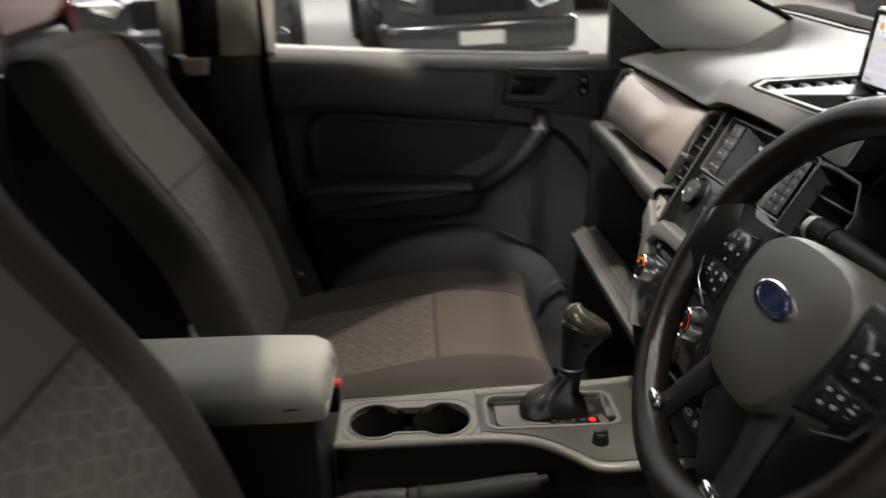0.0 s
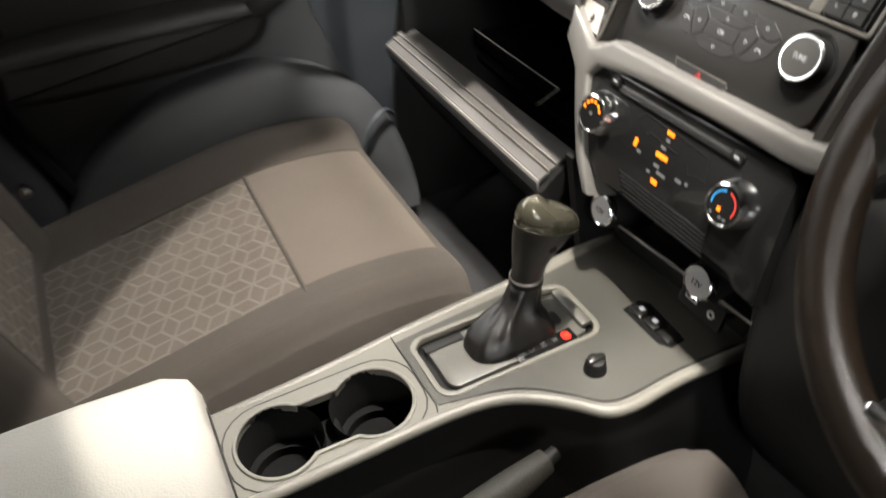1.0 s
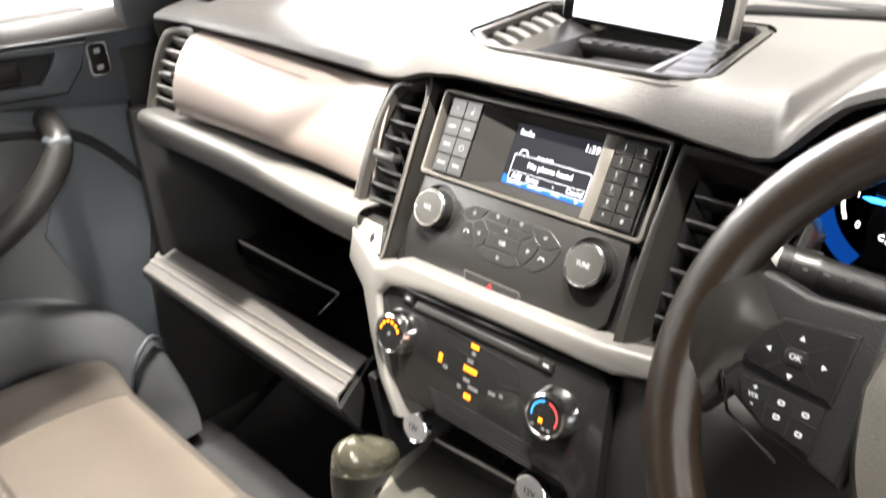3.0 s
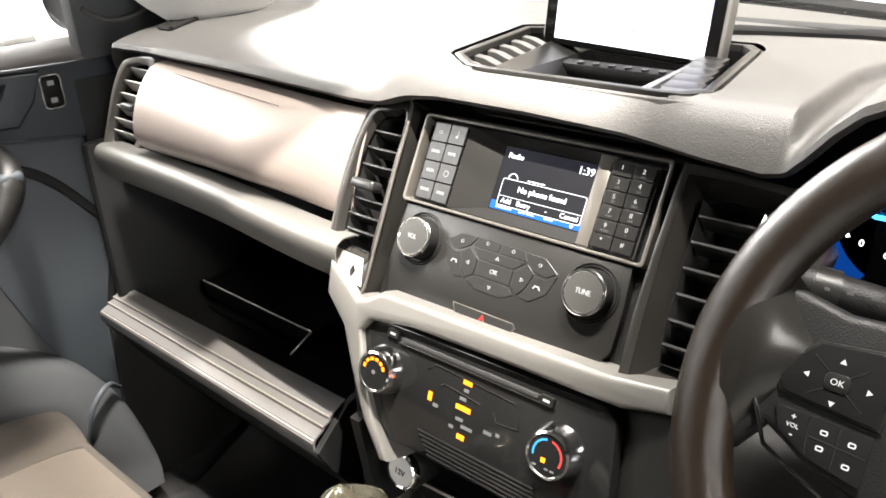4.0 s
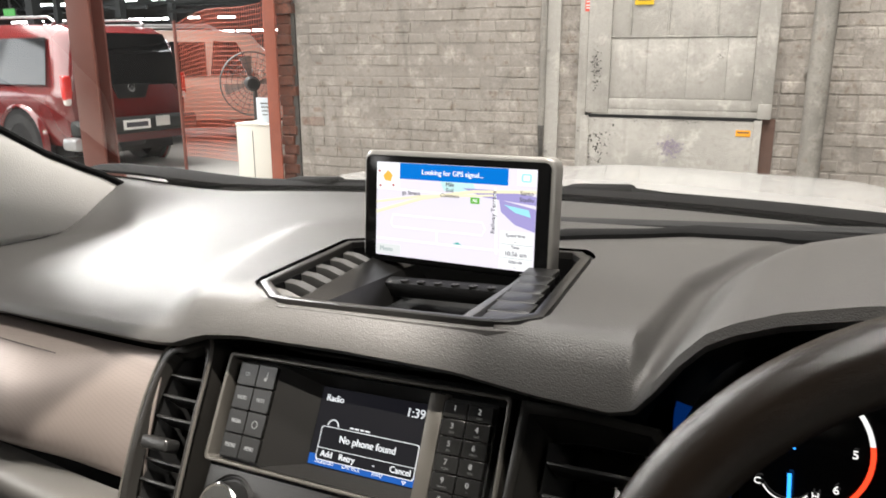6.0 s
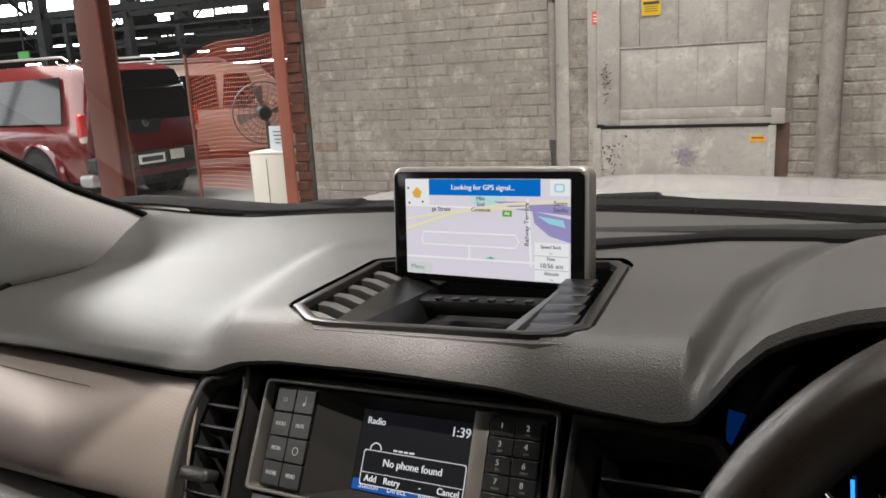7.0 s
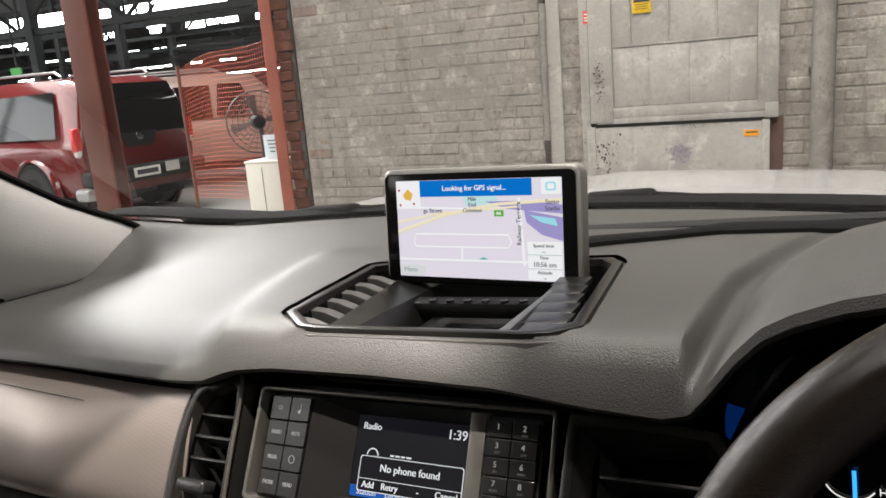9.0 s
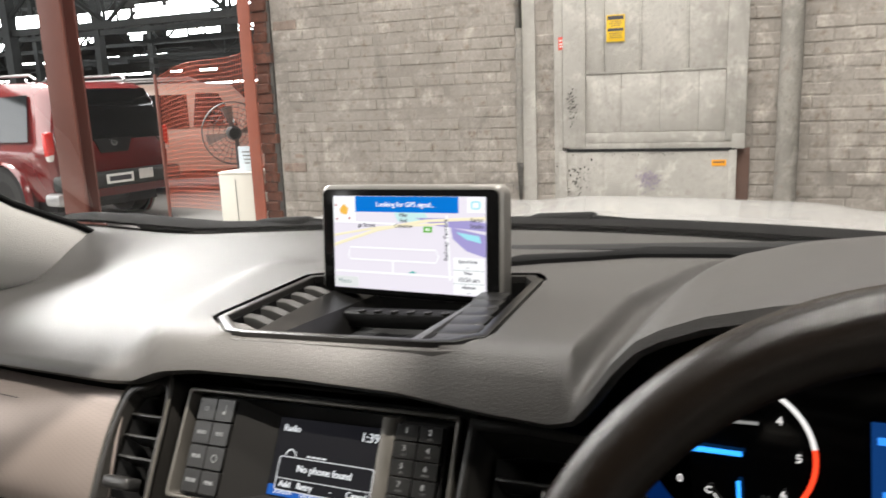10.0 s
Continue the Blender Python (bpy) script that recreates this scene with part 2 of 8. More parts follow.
def prism(outline, z0, z1, r=0.0, seg=2, bm=None, m=None):
    """A plate with that outline (x, y) from z0 to z1; r rounds its upper edge."""
    out = bm or bmesh.new()
    t = bmesh.new()
    lo = [t.verts.new((x, y, z0)) for x, y in outline]
    f = t.faces.new(lo)
    bmesh.ops.recalc_face_normals(t, faces=[f])
    if f.normal.z > 0:
        f.normal_flip()
    top = bmesh.ops.extrude_face_region(t, geom=[f])
    vs = [v for v in top["geom"] if isinstance(v, bmesh.types.BMVert)]
    bmesh.ops.translate(t, vec=(0, 0, z1 - z0), verts=vs)
    if r:
        es = [e for e in t.edges if all(abs(v.co.z - z1) < 1e-7 for v in e.verts)]
        bmesh.ops.bevel(t, geom=es, offset=r, segments=seg, profile=0.5, affect="EDGES")
    if m is not None:
        bmesh.ops.transform(t, matrix=m, verts=t.verts)
    return merge(out, t)


def rounded(w, h, r, cx=0.0, cy=0.0, n=5):
    """Outline of a rectangle with round corners."""
    pts = []
    for sx, sy, a0 in ((1, 1, 0), (-1, 1, 90), (-1, -1, 180), (1, -1, 270)):
        for k in range(n + 1):
            a = radians(a0 + 90 * k / n)
            pts.append((cx + sx * (w / 2 - r) + r * math.cos(a), cy + sy * (h / 2 - r) + r * math.sin(a)))
    return pts


def ring(outer, inner, z0, z1, bm=None, m=None, r=0.0):
    """A frame between two outlines with as many points each."""
    out = bm or bmesh.new()
    t = bmesh.new()
    n = len(outer)
    rows = [[t.verts.new((*p, z)) for p in o] for o, z in ((outer, z0), (outer, z1), (inner, z1), (inner, z0))]
    for a in range(4):
        for k in range(n):
            t.faces.new((rows[a][k], rows[a][(k + 1) % n], rows[(a + 1) % 4][(k + 1) % n], rows[(a + 1) % 4][k]))
    if r:
        es = [e for e in t.edges if all(abs(v.co.z - z1) < 1e-7 for v in e.verts) and any(len({a, b} & set(e.verts)) == 2 for row in (rows[1], rows[2]) for a, b in zip(row, row[1:] + row[:1]))]
        bmesh.ops.bevel(t, geom=es, offset=r, segments=2, profile=0.5, affect="EDGES")
    if m is not None:
        bmesh.ops.transform(t, matrix=m, verts=t.verts)
    return merge(out, t)


def lathe(profile, n=32, bm=None, m=None):
    """Turns (radius, z) pairs round the z axis."""
    out = bm or bmesh.new()
    t = bmesh.new()
    rows = []
    for rad, z in profile:
        rows.append([t.verts.new((rad * math.cos(2 * math.pi * k / n), rad * math.sin(2 * math.pi * k / n), z)) for k in range(n)] if rad > 1e-6 else [t.verts.new((0, 0, z))])
    for a, b in zip(rows, rows[1:]):
        for k in range(n):
            q = [a[k % len(a)], a[(k + 1) % len(a)], b[(k + 1) % len(b)], b[k % len(b)]]
            q = list(dict.fromkeys(q))
            if len(q) > 2:
                t.faces.new(q)
    if m is not None:
        bmesh.ops.transform(t, matrix=m, verts=t.verts)
    return merge(out, t)


def grid(rows, closed=False, bm=None, m=None):
    """A sheet through rows of points; closed joins each row's ends."""
    out = bm or bmesh.new()
    t = bmesh.new()
    vs = [[t.verts.new(p) for p in row] for row in rows]
    n = len(vs[0])
    for a, b in zip(vs, vs[1:]):
        for k in range(n if closed else n - 1):
            t.faces.new((a[k], a[(k + 1) % n], b[(k + 1) % n], b[k]))
    if closed:
        for row in (vs[0], vs[-1]):
            if len({tuple(v.co) for v in row}) > 2:
                t.faces.new(row)
    if m is not None:
        bmesh.ops.transform(t, matrix=m, verts=t.verts)
    return merge(out, t)


def thick(bm, t):
    """Gives a sheet a thickness, behind it."""
    bmesh.ops.recalc_face_normals(bm, faces=bm.faces)
    bmesh.ops.solidify(bm, geom=bm.faces[:], thickness=t)
    return bm


def sweep(path, rad, n=10, bm=None, m=None, flat=1.0, up=(0, 0, 1)):
    """A tube along a path; rad: a number or one for each point; flat: height to width."""
    pts = [Vector(p) for p in path]
    rads = rad if isinstance(rad, (list, tuple)) else [rad] * len(pts)
    rows = []
    for k, p in enumerate(pts):
        d = (pts[min(k + 1, len(pts) - 1)] - pts[max(k - 1, 0)]).normalized()
        side = d.cross(Vector(up))
        side = side.normalized() if side.length > 1e-4 else Vector((1, 0, 0))
        top = side.cross(d)
        rows.append([p + rads[k] * (math.cos(a) * side + flat * math.sin(a) * top) for a in (2 * math.pi * j / n for j in range(n))])
    return grid(rows, closed=True, bm=bm, m=m)


def spline(pts, n=8):
    """Catmull-Rom through points (tuples of any length)."""
    out = []
    P = [np.array(p, float) for p in pts]
    for k in range(len(P) - 1):
        a, b, c, d = P[max(k - 1, 0)], P[k], P[k + 1], P[min(k + 2, len(P) - 1)]
        for j in range(n):
            t = j / n
            out.append(tuple(0.5 * (2 * b + (c - a) * t + (2 * a - 5 * b + 4 * c - d) * t**2 + (3 * b - a - 3 * c + d) * t**3)))
    out.append(tuple(P[-1]))
    return out


def smooth(a, b, v):
    t = min(1.0, max(0.0, (v - a) / (b - a)))
    return t * t * (3 - 2 * t)


def ip(v, xs, ys):
    return float(np.interp(v, xs, ys))


def writing(text, size, mat, parent, m, name="lettering", align="CENTER", depth=0.0003, label=""):
    """Letters as a thin mesh; m places their middle."""
    cu = bpy.data.curves.new("t", "FONT")
    cu.body, cu.size, cu.extrude, cu.align_x, cu.align_y, cu.resolution_u = text, size, depth, align, "CENTER", 3
    tmp = new("t", cu)
    bpy.context.view_layer.update()
    me = bpy.data.meshes.new_from_object(tmp.evaluated_get(bpy.context.evaluated_depsgraph_get()))
    bpy.data.objects.remove(tmp)
    bpy.data.curves.remove(cu)
    me.materials.clear()
    me.materials.append(mat)
    return placed(new(name, me), m, parent, label)


T = Matrix.Translation

# ---- dashboard pad ----
TRAY = [(-0.116, 0.101), (-0.075, 0.068), (-0.055, 0.064), (0.105, 0.064), (0.122, 0.068), (0.138, 0.085), (0.112, 0.252), (0.098, 0.272), (-0.125, 0.272), (-0.146, 0.262)]


def inside(p, poly):
    hit = False
    for (x0, y0), (x1, y1) in zip(poly, poly[1:] + poly[:1]):
        if (y0 > p[1]) != (y1 > p[1]) and p[0] < (x1 - x0) * (p[1] - y0) / (y1 - y0) + x0:
            hit = not hit
    return hit


def lip_y(x):
    return ip(x, (-0.8, -0.2, -0.14, 0.14, 0.2, 0.27, 0.39, 0.52, 0.6, 0.8), (0.055, 0.05, 0.049, 0.049, 0.052, 0.045, 0.03, 0.045, 0.06, 0.06))


def lip_z(x):
    return ip(x, (-0.8, -0.6, -0.4, -0.2, -0.165, -0.13, -0.09, 0.0, 0.09, 0.15, 0.19, 0.204, 0.215, 0.229, 0.243, 0.258, 0.28, 0.32, 0.39, 0.46, 0.51, 0.56, 0.60, 0.8), (1.329, 1.332, 1.331, 1.3255, 1.327, 1.338, 1.342, 1.342, 1.339, 1.331, 1.327, 1.330, 1.342, 1.360, 1.374, 1.382, 1.390, 1.399, 1.404, 1.399, 1.380, 1.343, 1.326, 1.322))


def back_y(x):
    return 0.60 - 0.46 * x * x


def back_z(x):
    return 1.352 - 0.05 * x + 0.03 * smooth(0.5, 0.75, abs(x))


def pad_z(x, y):
    """Height of the pad between its front lip and the glass."""
    y0, y1, z0 = lip_y(x), back_y(x), lip_z(x)
    d = max(0.0, y - y0)
    edge = ip(y, (0.03, 0.1, 0.2, 0.3, 0.4), (-0.15, -0.175, -0.222, -0.26, -0.298))
    mid = smooth(edge - 0.035, edge + 0.02, x) * (1 - smooth(0.199, 0.211, x - ip(y, (0.05, 0.2, 0.35), (0.0, 0.0, 0.04))))
    crest = 1.353 + 0.010 * mid * (1 - smooth(0.30, 0.42, y)) - 0.012 * smooth(-0.45, -0.75, x)
    x0 = ip(y, (0.04, 0.075, 0.14, 0.21, 0.29, 0.35), (0.204, 0.200, 0.197, 0.201, 0.220, 0.240))
    rise = min(1.0, max(0.0, (x - x0) / ip(y, (0.05, 0.30), (0.060, 0.085))))
    dome = (1 - (1 - rise) ** 2) * (1 - smooth(0.56, 0.62, x)) * (1 - smooth(0.16, 0.40, y))
    crest += max(0.0, z0 + 0.006 - crest) * dome
    z = z0 + 0.001 + (crest - z0) * (1 - math.exp(-d / (0.033 - 0.0245 * mid)))
    return z + (back_z(x) - z) * smooth(0.62 * y1, y1, y)


def left_share(y):
    """How far the passenger end reaches out: the corner by the door is cut away at the front."""
    return ip(y, (0.05, 0.085, 0.14, 0.25, 0.32), (0.44, 0.47, 0.62, 0.90, 1.0))


def left_z(x, y):
    return pad_z(-0.6 + (x + 0.6) / left_share(y) if x < -0.6 else x, y)


def dash_pad():
    root = tagged(new("dashboard"), "dark grey grained dashboard with silver fascia and vents", "dashboard")
    xs = sorted([-0.80 + 0.0125 * k for k in range(129) if not 24 < k - 55 < 34] + [0.19 + 0.003 * k for k in range(37)])
    rows = []
    for x in xs:
        y0, y1, z0 = lip_y(x), back_y(x), lip_z(x)
        col = [(x, y0 + 0.045, z0 - 0.012), (x, y0 + 0.02, z0 - 0.0125), (x, y0 + 0.003, z0 - 0.010), (x, y0 - 0.003, z0 - 0.005), (x, y0 - 0.001, z0 + 0.001)]
        for k in range(1, 41):
            y = y0 + (y1 - y0) * (k / 40) ** 1.25
            col.append((x, y, pad_z(x, y)))
        drop = 0.030 * max(0.0, (-0.745 - x) / 0.055) ** 2.5
        rows.append([(-0.6 + (a + 0.6) * left_share(y) if a < -0.6 else a, y + 0.25 * drop, z - drop) for a, y, z in col])
    bm = grid(rows)
    bm.faces.ensure_lookup_table()
    dead = [f for f in bm.faces if inside(f.calc_center_median(), TRAY) and f.calc_center_median().z > 1.33]
    bmesh.ops.delete(bm, geom=dead, context="FACES")
    rim_line = [(x * 1.035, 0.168 + (y - 0.168) * 1.035) for x, y in TRAY]
    for v in {v for e in bm.edges if e.is_boundary for v in e.verts}:
        if abs(v.co.x) < 0.2 and 0.055 < v.co.y < 0.30 and v.co.z > 1.33:
            best = None
            for (xa, ya), (xb, yb) in zip(rim_line, rim_line[1:] + rim_line[:1]):
                a, d = Vector((xa, ya)), Vector((xb - xa, yb - ya))
                q = a + d * min(1, max(0, (Vector(v.co.xy) - a).dot(d) / d.length_squared))
                if best is None or (q - v.co.xy).length < (best - v.co.xy).length:
                    best = q
            v.co.xy = best
    ob = part("pad", bm, M_PAD, root, "dark grey grained soft-touch top", angle=50)
    return root


dashboard = dash_pad()


def panel(outline, z0, z1, m, mat, name, parent, r=0.0012, label=""):
    return part(name, prism(outline, z0, z1, r=r), mat, parent, label, m)



# passenger fascia, lower strip and the trim band round the middle
def section_strip(name, xs, profile, mat, parent, label=""):
    """A moulding along x; profile(x) gives its (y, z) points from top to bottom."""
    rows = [[(x, y, z) for y, z in profile(x)] for x in xs]
    return part(name, thick(grid(rows), 0.0012), mat, parent, label, angle=85)


def fascia_profile(x):
    t = smooth(-0.62, -0.18, x)
    pts = spline([(0.075, 1.318), (0.045, 1.314), (0.020, 1.290), (0.006, 1.262), (0.004, 1.242), (0.014, 1.228), (0.034, 1.218)], 5)
    flat = 0.85 * smooth(-0.36, -0.19, x)
    pts = [(y + (0.034 + 0.41 * (z - 1.218) - y) * flat, z) for y, z in pts]
    low = 0.015 * (1 - smooth(-0.58, -0.32, x))  # deeper towards the door
    return [(y - 0.012 * t, z - 0.012 * t - low * (1.318 - z) / 0.1) for y, z in pts]


def strip_profile(x):
    t = smooth(-0.62, -0.18, x)
    pts = spline([(0.032, 1.216), (0.004, 1.221), (-0.008, 1.213), (-0.007, 1.193), (0.006, 1.172), (0.045, 1.160)], 4)
    low = 0.015 * (1 - smooth(-0.62, -0.32, x))
    return [(y - 0.014 * t, z - 0.020 * t - low) for y, z in pts]


section_strip("fascia_panel", [-0.562 + 0.014 * k for k in range(27)] + [-0.187], fascia_profile, M_FASCIA, dashboard, "satin silver finely dotted fascia panel")
section_strip("lower_strip", [-0.660 + 0.0141 * k for k in range(36)], strip_profile, M_STRIP, dashboard, "silver-grey lower trim strip")
part("airbag_seam", sweep(spline([(-0.60, 0.049, 1.3125), (-0.45, 0.037, 1.3085), (-0.36, 0.033, 1.305), (-0.30, 0.034, 1.301)], 6), 0.00035, 6), M_DARK, dashboard)
# the strip turns down along the climate panel and across under the radio
part("trim_band", prism([(-0.172, 0.085), (-0.150, 0.072), (-0.128, 0.058), (-0.116, 0.062), (-0.10, 0.073), (0.03, 0.0755), (0.129, 0.0785), (0.175, 0.085), (0.178, 0.066), (0.142, 0.057), (0.034, 0.0545), (-0.06, 0.0515), (-0.108, 0.043), (-0.119, 0.030), (-0.106, -0.010), (-0.085, -0.047), (-0.060, -0.078), (-0.070, -0.080), (-0.098, -0.050), (-0.122, -0.010), (-0.142, 0.028), (-0.170, 0.052)], -0.03, 0.012, r=0.005, seg=3), M_STRIP, dashboard, "silver-grey trim band", CLIMATE)
part("lower_panel", thick(grid([[(x, y + 0.02 * smooth(0.2, 0.4, x) + off, z) for y, z in spline([(0.005, 1.172), (-0.022, 1.160), (-0.034, 1.12), (-0.046, 1.07), (-0.052, 1.02), (-0.052, 0.96), (-0.045, 0.90), (-0.01, 0.82), (0.08, 0.74)], 3)] for x, off in ((0.128, 0.05), (0.134, 0.022), (0.148, 0.006), (0.168, 0.0), (0.25, 0.0), (0.40, 0.01), (0.60, 0.03), (0.76, 0.06))]), 0.004), M_GREYDARK, dashboard, "dark grey driver knee panel", angle=60)
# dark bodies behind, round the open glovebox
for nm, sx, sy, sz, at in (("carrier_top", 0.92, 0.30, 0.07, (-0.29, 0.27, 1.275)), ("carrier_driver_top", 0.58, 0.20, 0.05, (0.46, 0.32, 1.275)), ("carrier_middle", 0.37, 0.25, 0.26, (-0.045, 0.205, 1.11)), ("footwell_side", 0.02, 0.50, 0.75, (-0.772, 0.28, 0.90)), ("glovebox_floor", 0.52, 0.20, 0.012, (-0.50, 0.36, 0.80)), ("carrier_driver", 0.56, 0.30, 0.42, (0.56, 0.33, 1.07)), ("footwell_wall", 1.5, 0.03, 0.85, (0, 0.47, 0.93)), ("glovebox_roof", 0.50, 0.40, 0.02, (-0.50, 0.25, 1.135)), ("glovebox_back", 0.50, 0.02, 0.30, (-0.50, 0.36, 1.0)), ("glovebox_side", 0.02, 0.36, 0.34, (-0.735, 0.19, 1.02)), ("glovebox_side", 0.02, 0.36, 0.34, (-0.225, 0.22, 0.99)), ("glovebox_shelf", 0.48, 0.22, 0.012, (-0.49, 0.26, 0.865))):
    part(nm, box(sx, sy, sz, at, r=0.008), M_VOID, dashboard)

# ---- radio ----
radio = tagged(new("radio_unit"), "black car radio with small screen and many buttons", "car radio")
part("surround", prism([(-0.128, -0.060), (0.128, -0.060), (0.127, 0.121), (-0.126, 0.121)], -0.03, -0.0105, r=0.001), M_DARK, radio, "black plastic surround", RADIO)
fo = rounded(0.246, 0.084, 0.004, -0.001, 0.0750)
fi = rounded(0.239, 0.078, 0.003, -0.001, 0.0748)
part("frame", ring(fo, fi, -0.0105, 0.0015, r=0.0008), M_RADIOFRAME, radio, "thin satin grey screen frame", RADIO)
part("lower_face", prism([(-0.118, 0.031), (0.113, 0.031), (0.116, 0.0), (0.116, -0.035), (0.10, -0.057), (-0.11, -0.057), (-0.12, -0.02)], -0.0105, -0.0015, r=0.0015), M_SATIN, radio, "satin dark grey control face", RADIO)
part("screen_hood", grid([[(-0.071, 0.112, 0.0), (0.0735, 0.112, 0.0)], [(-0.034, 0.1035, -0.009), (0.0605, 0.1035, -0.009)]]), M_DARK, radio, "", RADIO, smooth=False)
part("screen_wall", grid([[(-0.0705, 0.112, 0.0), (-0.0715, 0.037, 0.0)], [(-0.034, 0.1035, -0.009), (-0.034, 0.0465, -0.009)]]), M_SATIN, radio, "", RADIO, smooth=False)
part("screen_shelf", grid([[(-0.0715, 0.0365, 0.0), (0.0735, 0.0365, 0.0)], [(-0.034, 0.0465, -0.009), (0.0605, 0.0465, -0.009)]]), M_SATIN, radio, "", RADIO, smooth=False)
part("screen_post", prism([(0.0605, 0.0365), (0.0725, 0.0365), (0.0725, 0.112), (0.0605, 0.112)], -0.0105, -0.001, r=0.001), M_RADIOFRAME, radio, "satin grey post", RADIO)
LCD = RADIO @ T((0.0133, 0.0750, -0.0088))
scr = part("screen", prism(rounded(0.0935, 0.0560, 0.001), -0.001, 0.0), M_LCD, radio, "black lit screen with white text", LCD)
part("blue_bar", prism(rounded(0.0925, 0.0075, 0.0005, 0, -0.0238), 0.0001, 0.0004), M_LCDBLUE, scr, "blue menu bar", LCD)
part("popup_field", prism(rounded(0.083, 0.0235, 0.002, 0.0015, -0.0115), 0.0005, 0.0007), M_LCDDARK, scr, "", LCD)
part("popup_outline", ring(rounded(0.0835, 0.024, 0.002, 0.0015, -0.0115), rounded(0.0825, 0.023, 0.002, 0.0015, -0.0115), 0.0006, 0.0009), M_LCDTEXT, scr, "", LCD)
part("divider", box(0.083, 0.0004, 0.0002, (0.0015, -0.0150, 0.0009)), M_LCDTEXT, scr, "", LCD)
for txt, sz, x, y in (("Radio", 0.0068, -0.0335, 0.0205), ("1:39", 0.0090, 0.0355, 0.0205), ("No phone found", 0.0072, 0.0015, -0.0070), ("Add", 0.0062, -0.031, -0.0190), ("Retry", 0.0062, -0.013, -0.0190), ("-", 0.006, 0.010, -0.0190), ("Cancel", 0.0062, 0.032, -0.0190)):
    writing(txt, sz, M_LCDTEXT, scr, LCD @ T((x, y, 0.0011)))
for txt, x in (("Station", -0.032), ("Direct", -0.0085), ("Info", 0.014)):
    writing(txt, 0.0060, M_LCDTEXT, scr, LCD @ T((x, -0.0240, 0.00042)), depth=0.00004)
part("list_arrow", ring([(0.034, -0.0246), (0.038, -0.0246), (0.036, -0.0272)], [(0.035, -0.0250), (0.037, -0.0250), (0.036, -0.0263)], 0.0003, 0.0005), M_LCDTEXT, scr, "", LCD)
for x, w in ((-0.0145, 0.003), (-0.0100, 0.0035), (-0.0055, 0.0032), (-0.0008, 0.0040)):
    part("half_hidden_bar", box(w, 0.0011, 0.0002, (x, 0.0022, 0.0003)), M_LCDTEXT, scr, "", LCD)
part("aerial_sign", ring([(0.005 * math.cos(a), 0.005 * math.sin(a)) for a in (math.pi * k / 10 for k in range(11))], [(0.0042 * math.cos(a), 0.0042 * math.sin(a)) for a in (math.pi * k / 10 for k in range(11))], 0.0002, 0.0004, m=T((-0.031, 0.001, 0))), M_LCDTEXT, scr, "", LCD)


def button(name, outline, m, mat, parent, z0, z1, label="", r=0.0004):
    return part(name, prism(outline, z0, z1, r=r), mat, parent, label, m, angle=20)


# mode buttons beside the screen: tilted a little towards the driver
MODE = RADIO @ T((-0.0918, 0.0745, -0.002)) @ Matrix.Rotation(radians(-5), 4, "Y")
part("button_bed", prism(rounded(0.043, 0.0745, 0.002), -0.008, -0.002), M_VOID, radio, "", MODE)
for k, (a, b) in enumerate((("CD", "note"), ("RADIO", "MUTE"), ("MEDIA", "clock"), ("PHONE", "MENU"))):
    for c, txt in enumerate((a, b)):
        cx, cy = -0.0102 + 0.0204 * c, 0.0272 - 0.0181 * k
        bt = button("button", rounded(0.0196, 0.0172, 0.0012, cx, cy), MODE, M_KEY, radio, -0.004, 0.0022)
        if txt == "note":
            part("sign", merge(box(0.0006, 0.006, 0.0003, (cx + 0.001, cy + 0.001, 0.0024)), lathe([(0, 0.0023), (0.0014, 0.0023), (0.0014, 0.0026), (0, 0.0026)], 10, m=T((cx - 0.0001, cy - 0.002, 0)))), M_PRINT, bt, "", MODE)
        elif txt == "clock":
            part("sign", ring([(cx + 0.003 * math.cos(a), cy + 0.003 * math.sin(a)) for a in (math.pi * j / 10 for j in range(20))], [(cx + 0.0025 * math.cos(a), cy + 0.0025 * math.sin(a)) for a in (math.pi * j / 10 for j in range(20))], 0.0022, 0.0025), M_PRINT, bt, "", MODE)
        else:
            writing(txt, 0.0043, M_PRINT, bt, MODE @ T((cx, cy, 0.0024)) @ Matrix.Scale(0.8, 4, (1, 0, 0)))
LETTERS = {"2": "ABC", "3": "DEF", "4": "GHI", "5": "JKL", "6": "MNO", "7": "PQRS", "8": "TUV", "9": "WXYZ", "0": "+"}
part("button_bed", prism(rounded(0.038, 0.073, 0.002, 0.0920, 0.0735), -0.0105, -0.004), M_VOID, radio, "", RADIO)
for k, (a, b) in enumerate((("1", "2"), ("3", "4"), ("5", "6"), ("7", "8"), ("9", "0"), ("*", "#"))):
    for c, txt in enumerate((a, b)):
        cx, cy = 0.0826 + 0.0182 * c, 0.1023 - 0.0116 * k
        bt = button("button", rounded(0.0174, 0.0108, 0.001, cx, cy), RADIO, M_KEY, radio, -0.006, 0.0005)
        writing(txt, 0.0052, M_PRINT, bt, RADIO @ T((cx - 0.0005, cy + 0.0012, 0.0007)))
        if txt not in "1*#":
            writing(LETTERS[txt], 0.0023, M_PRINTDIM, bt, RADIO @ T((cx, cy - 0.0030, 0.0007)))


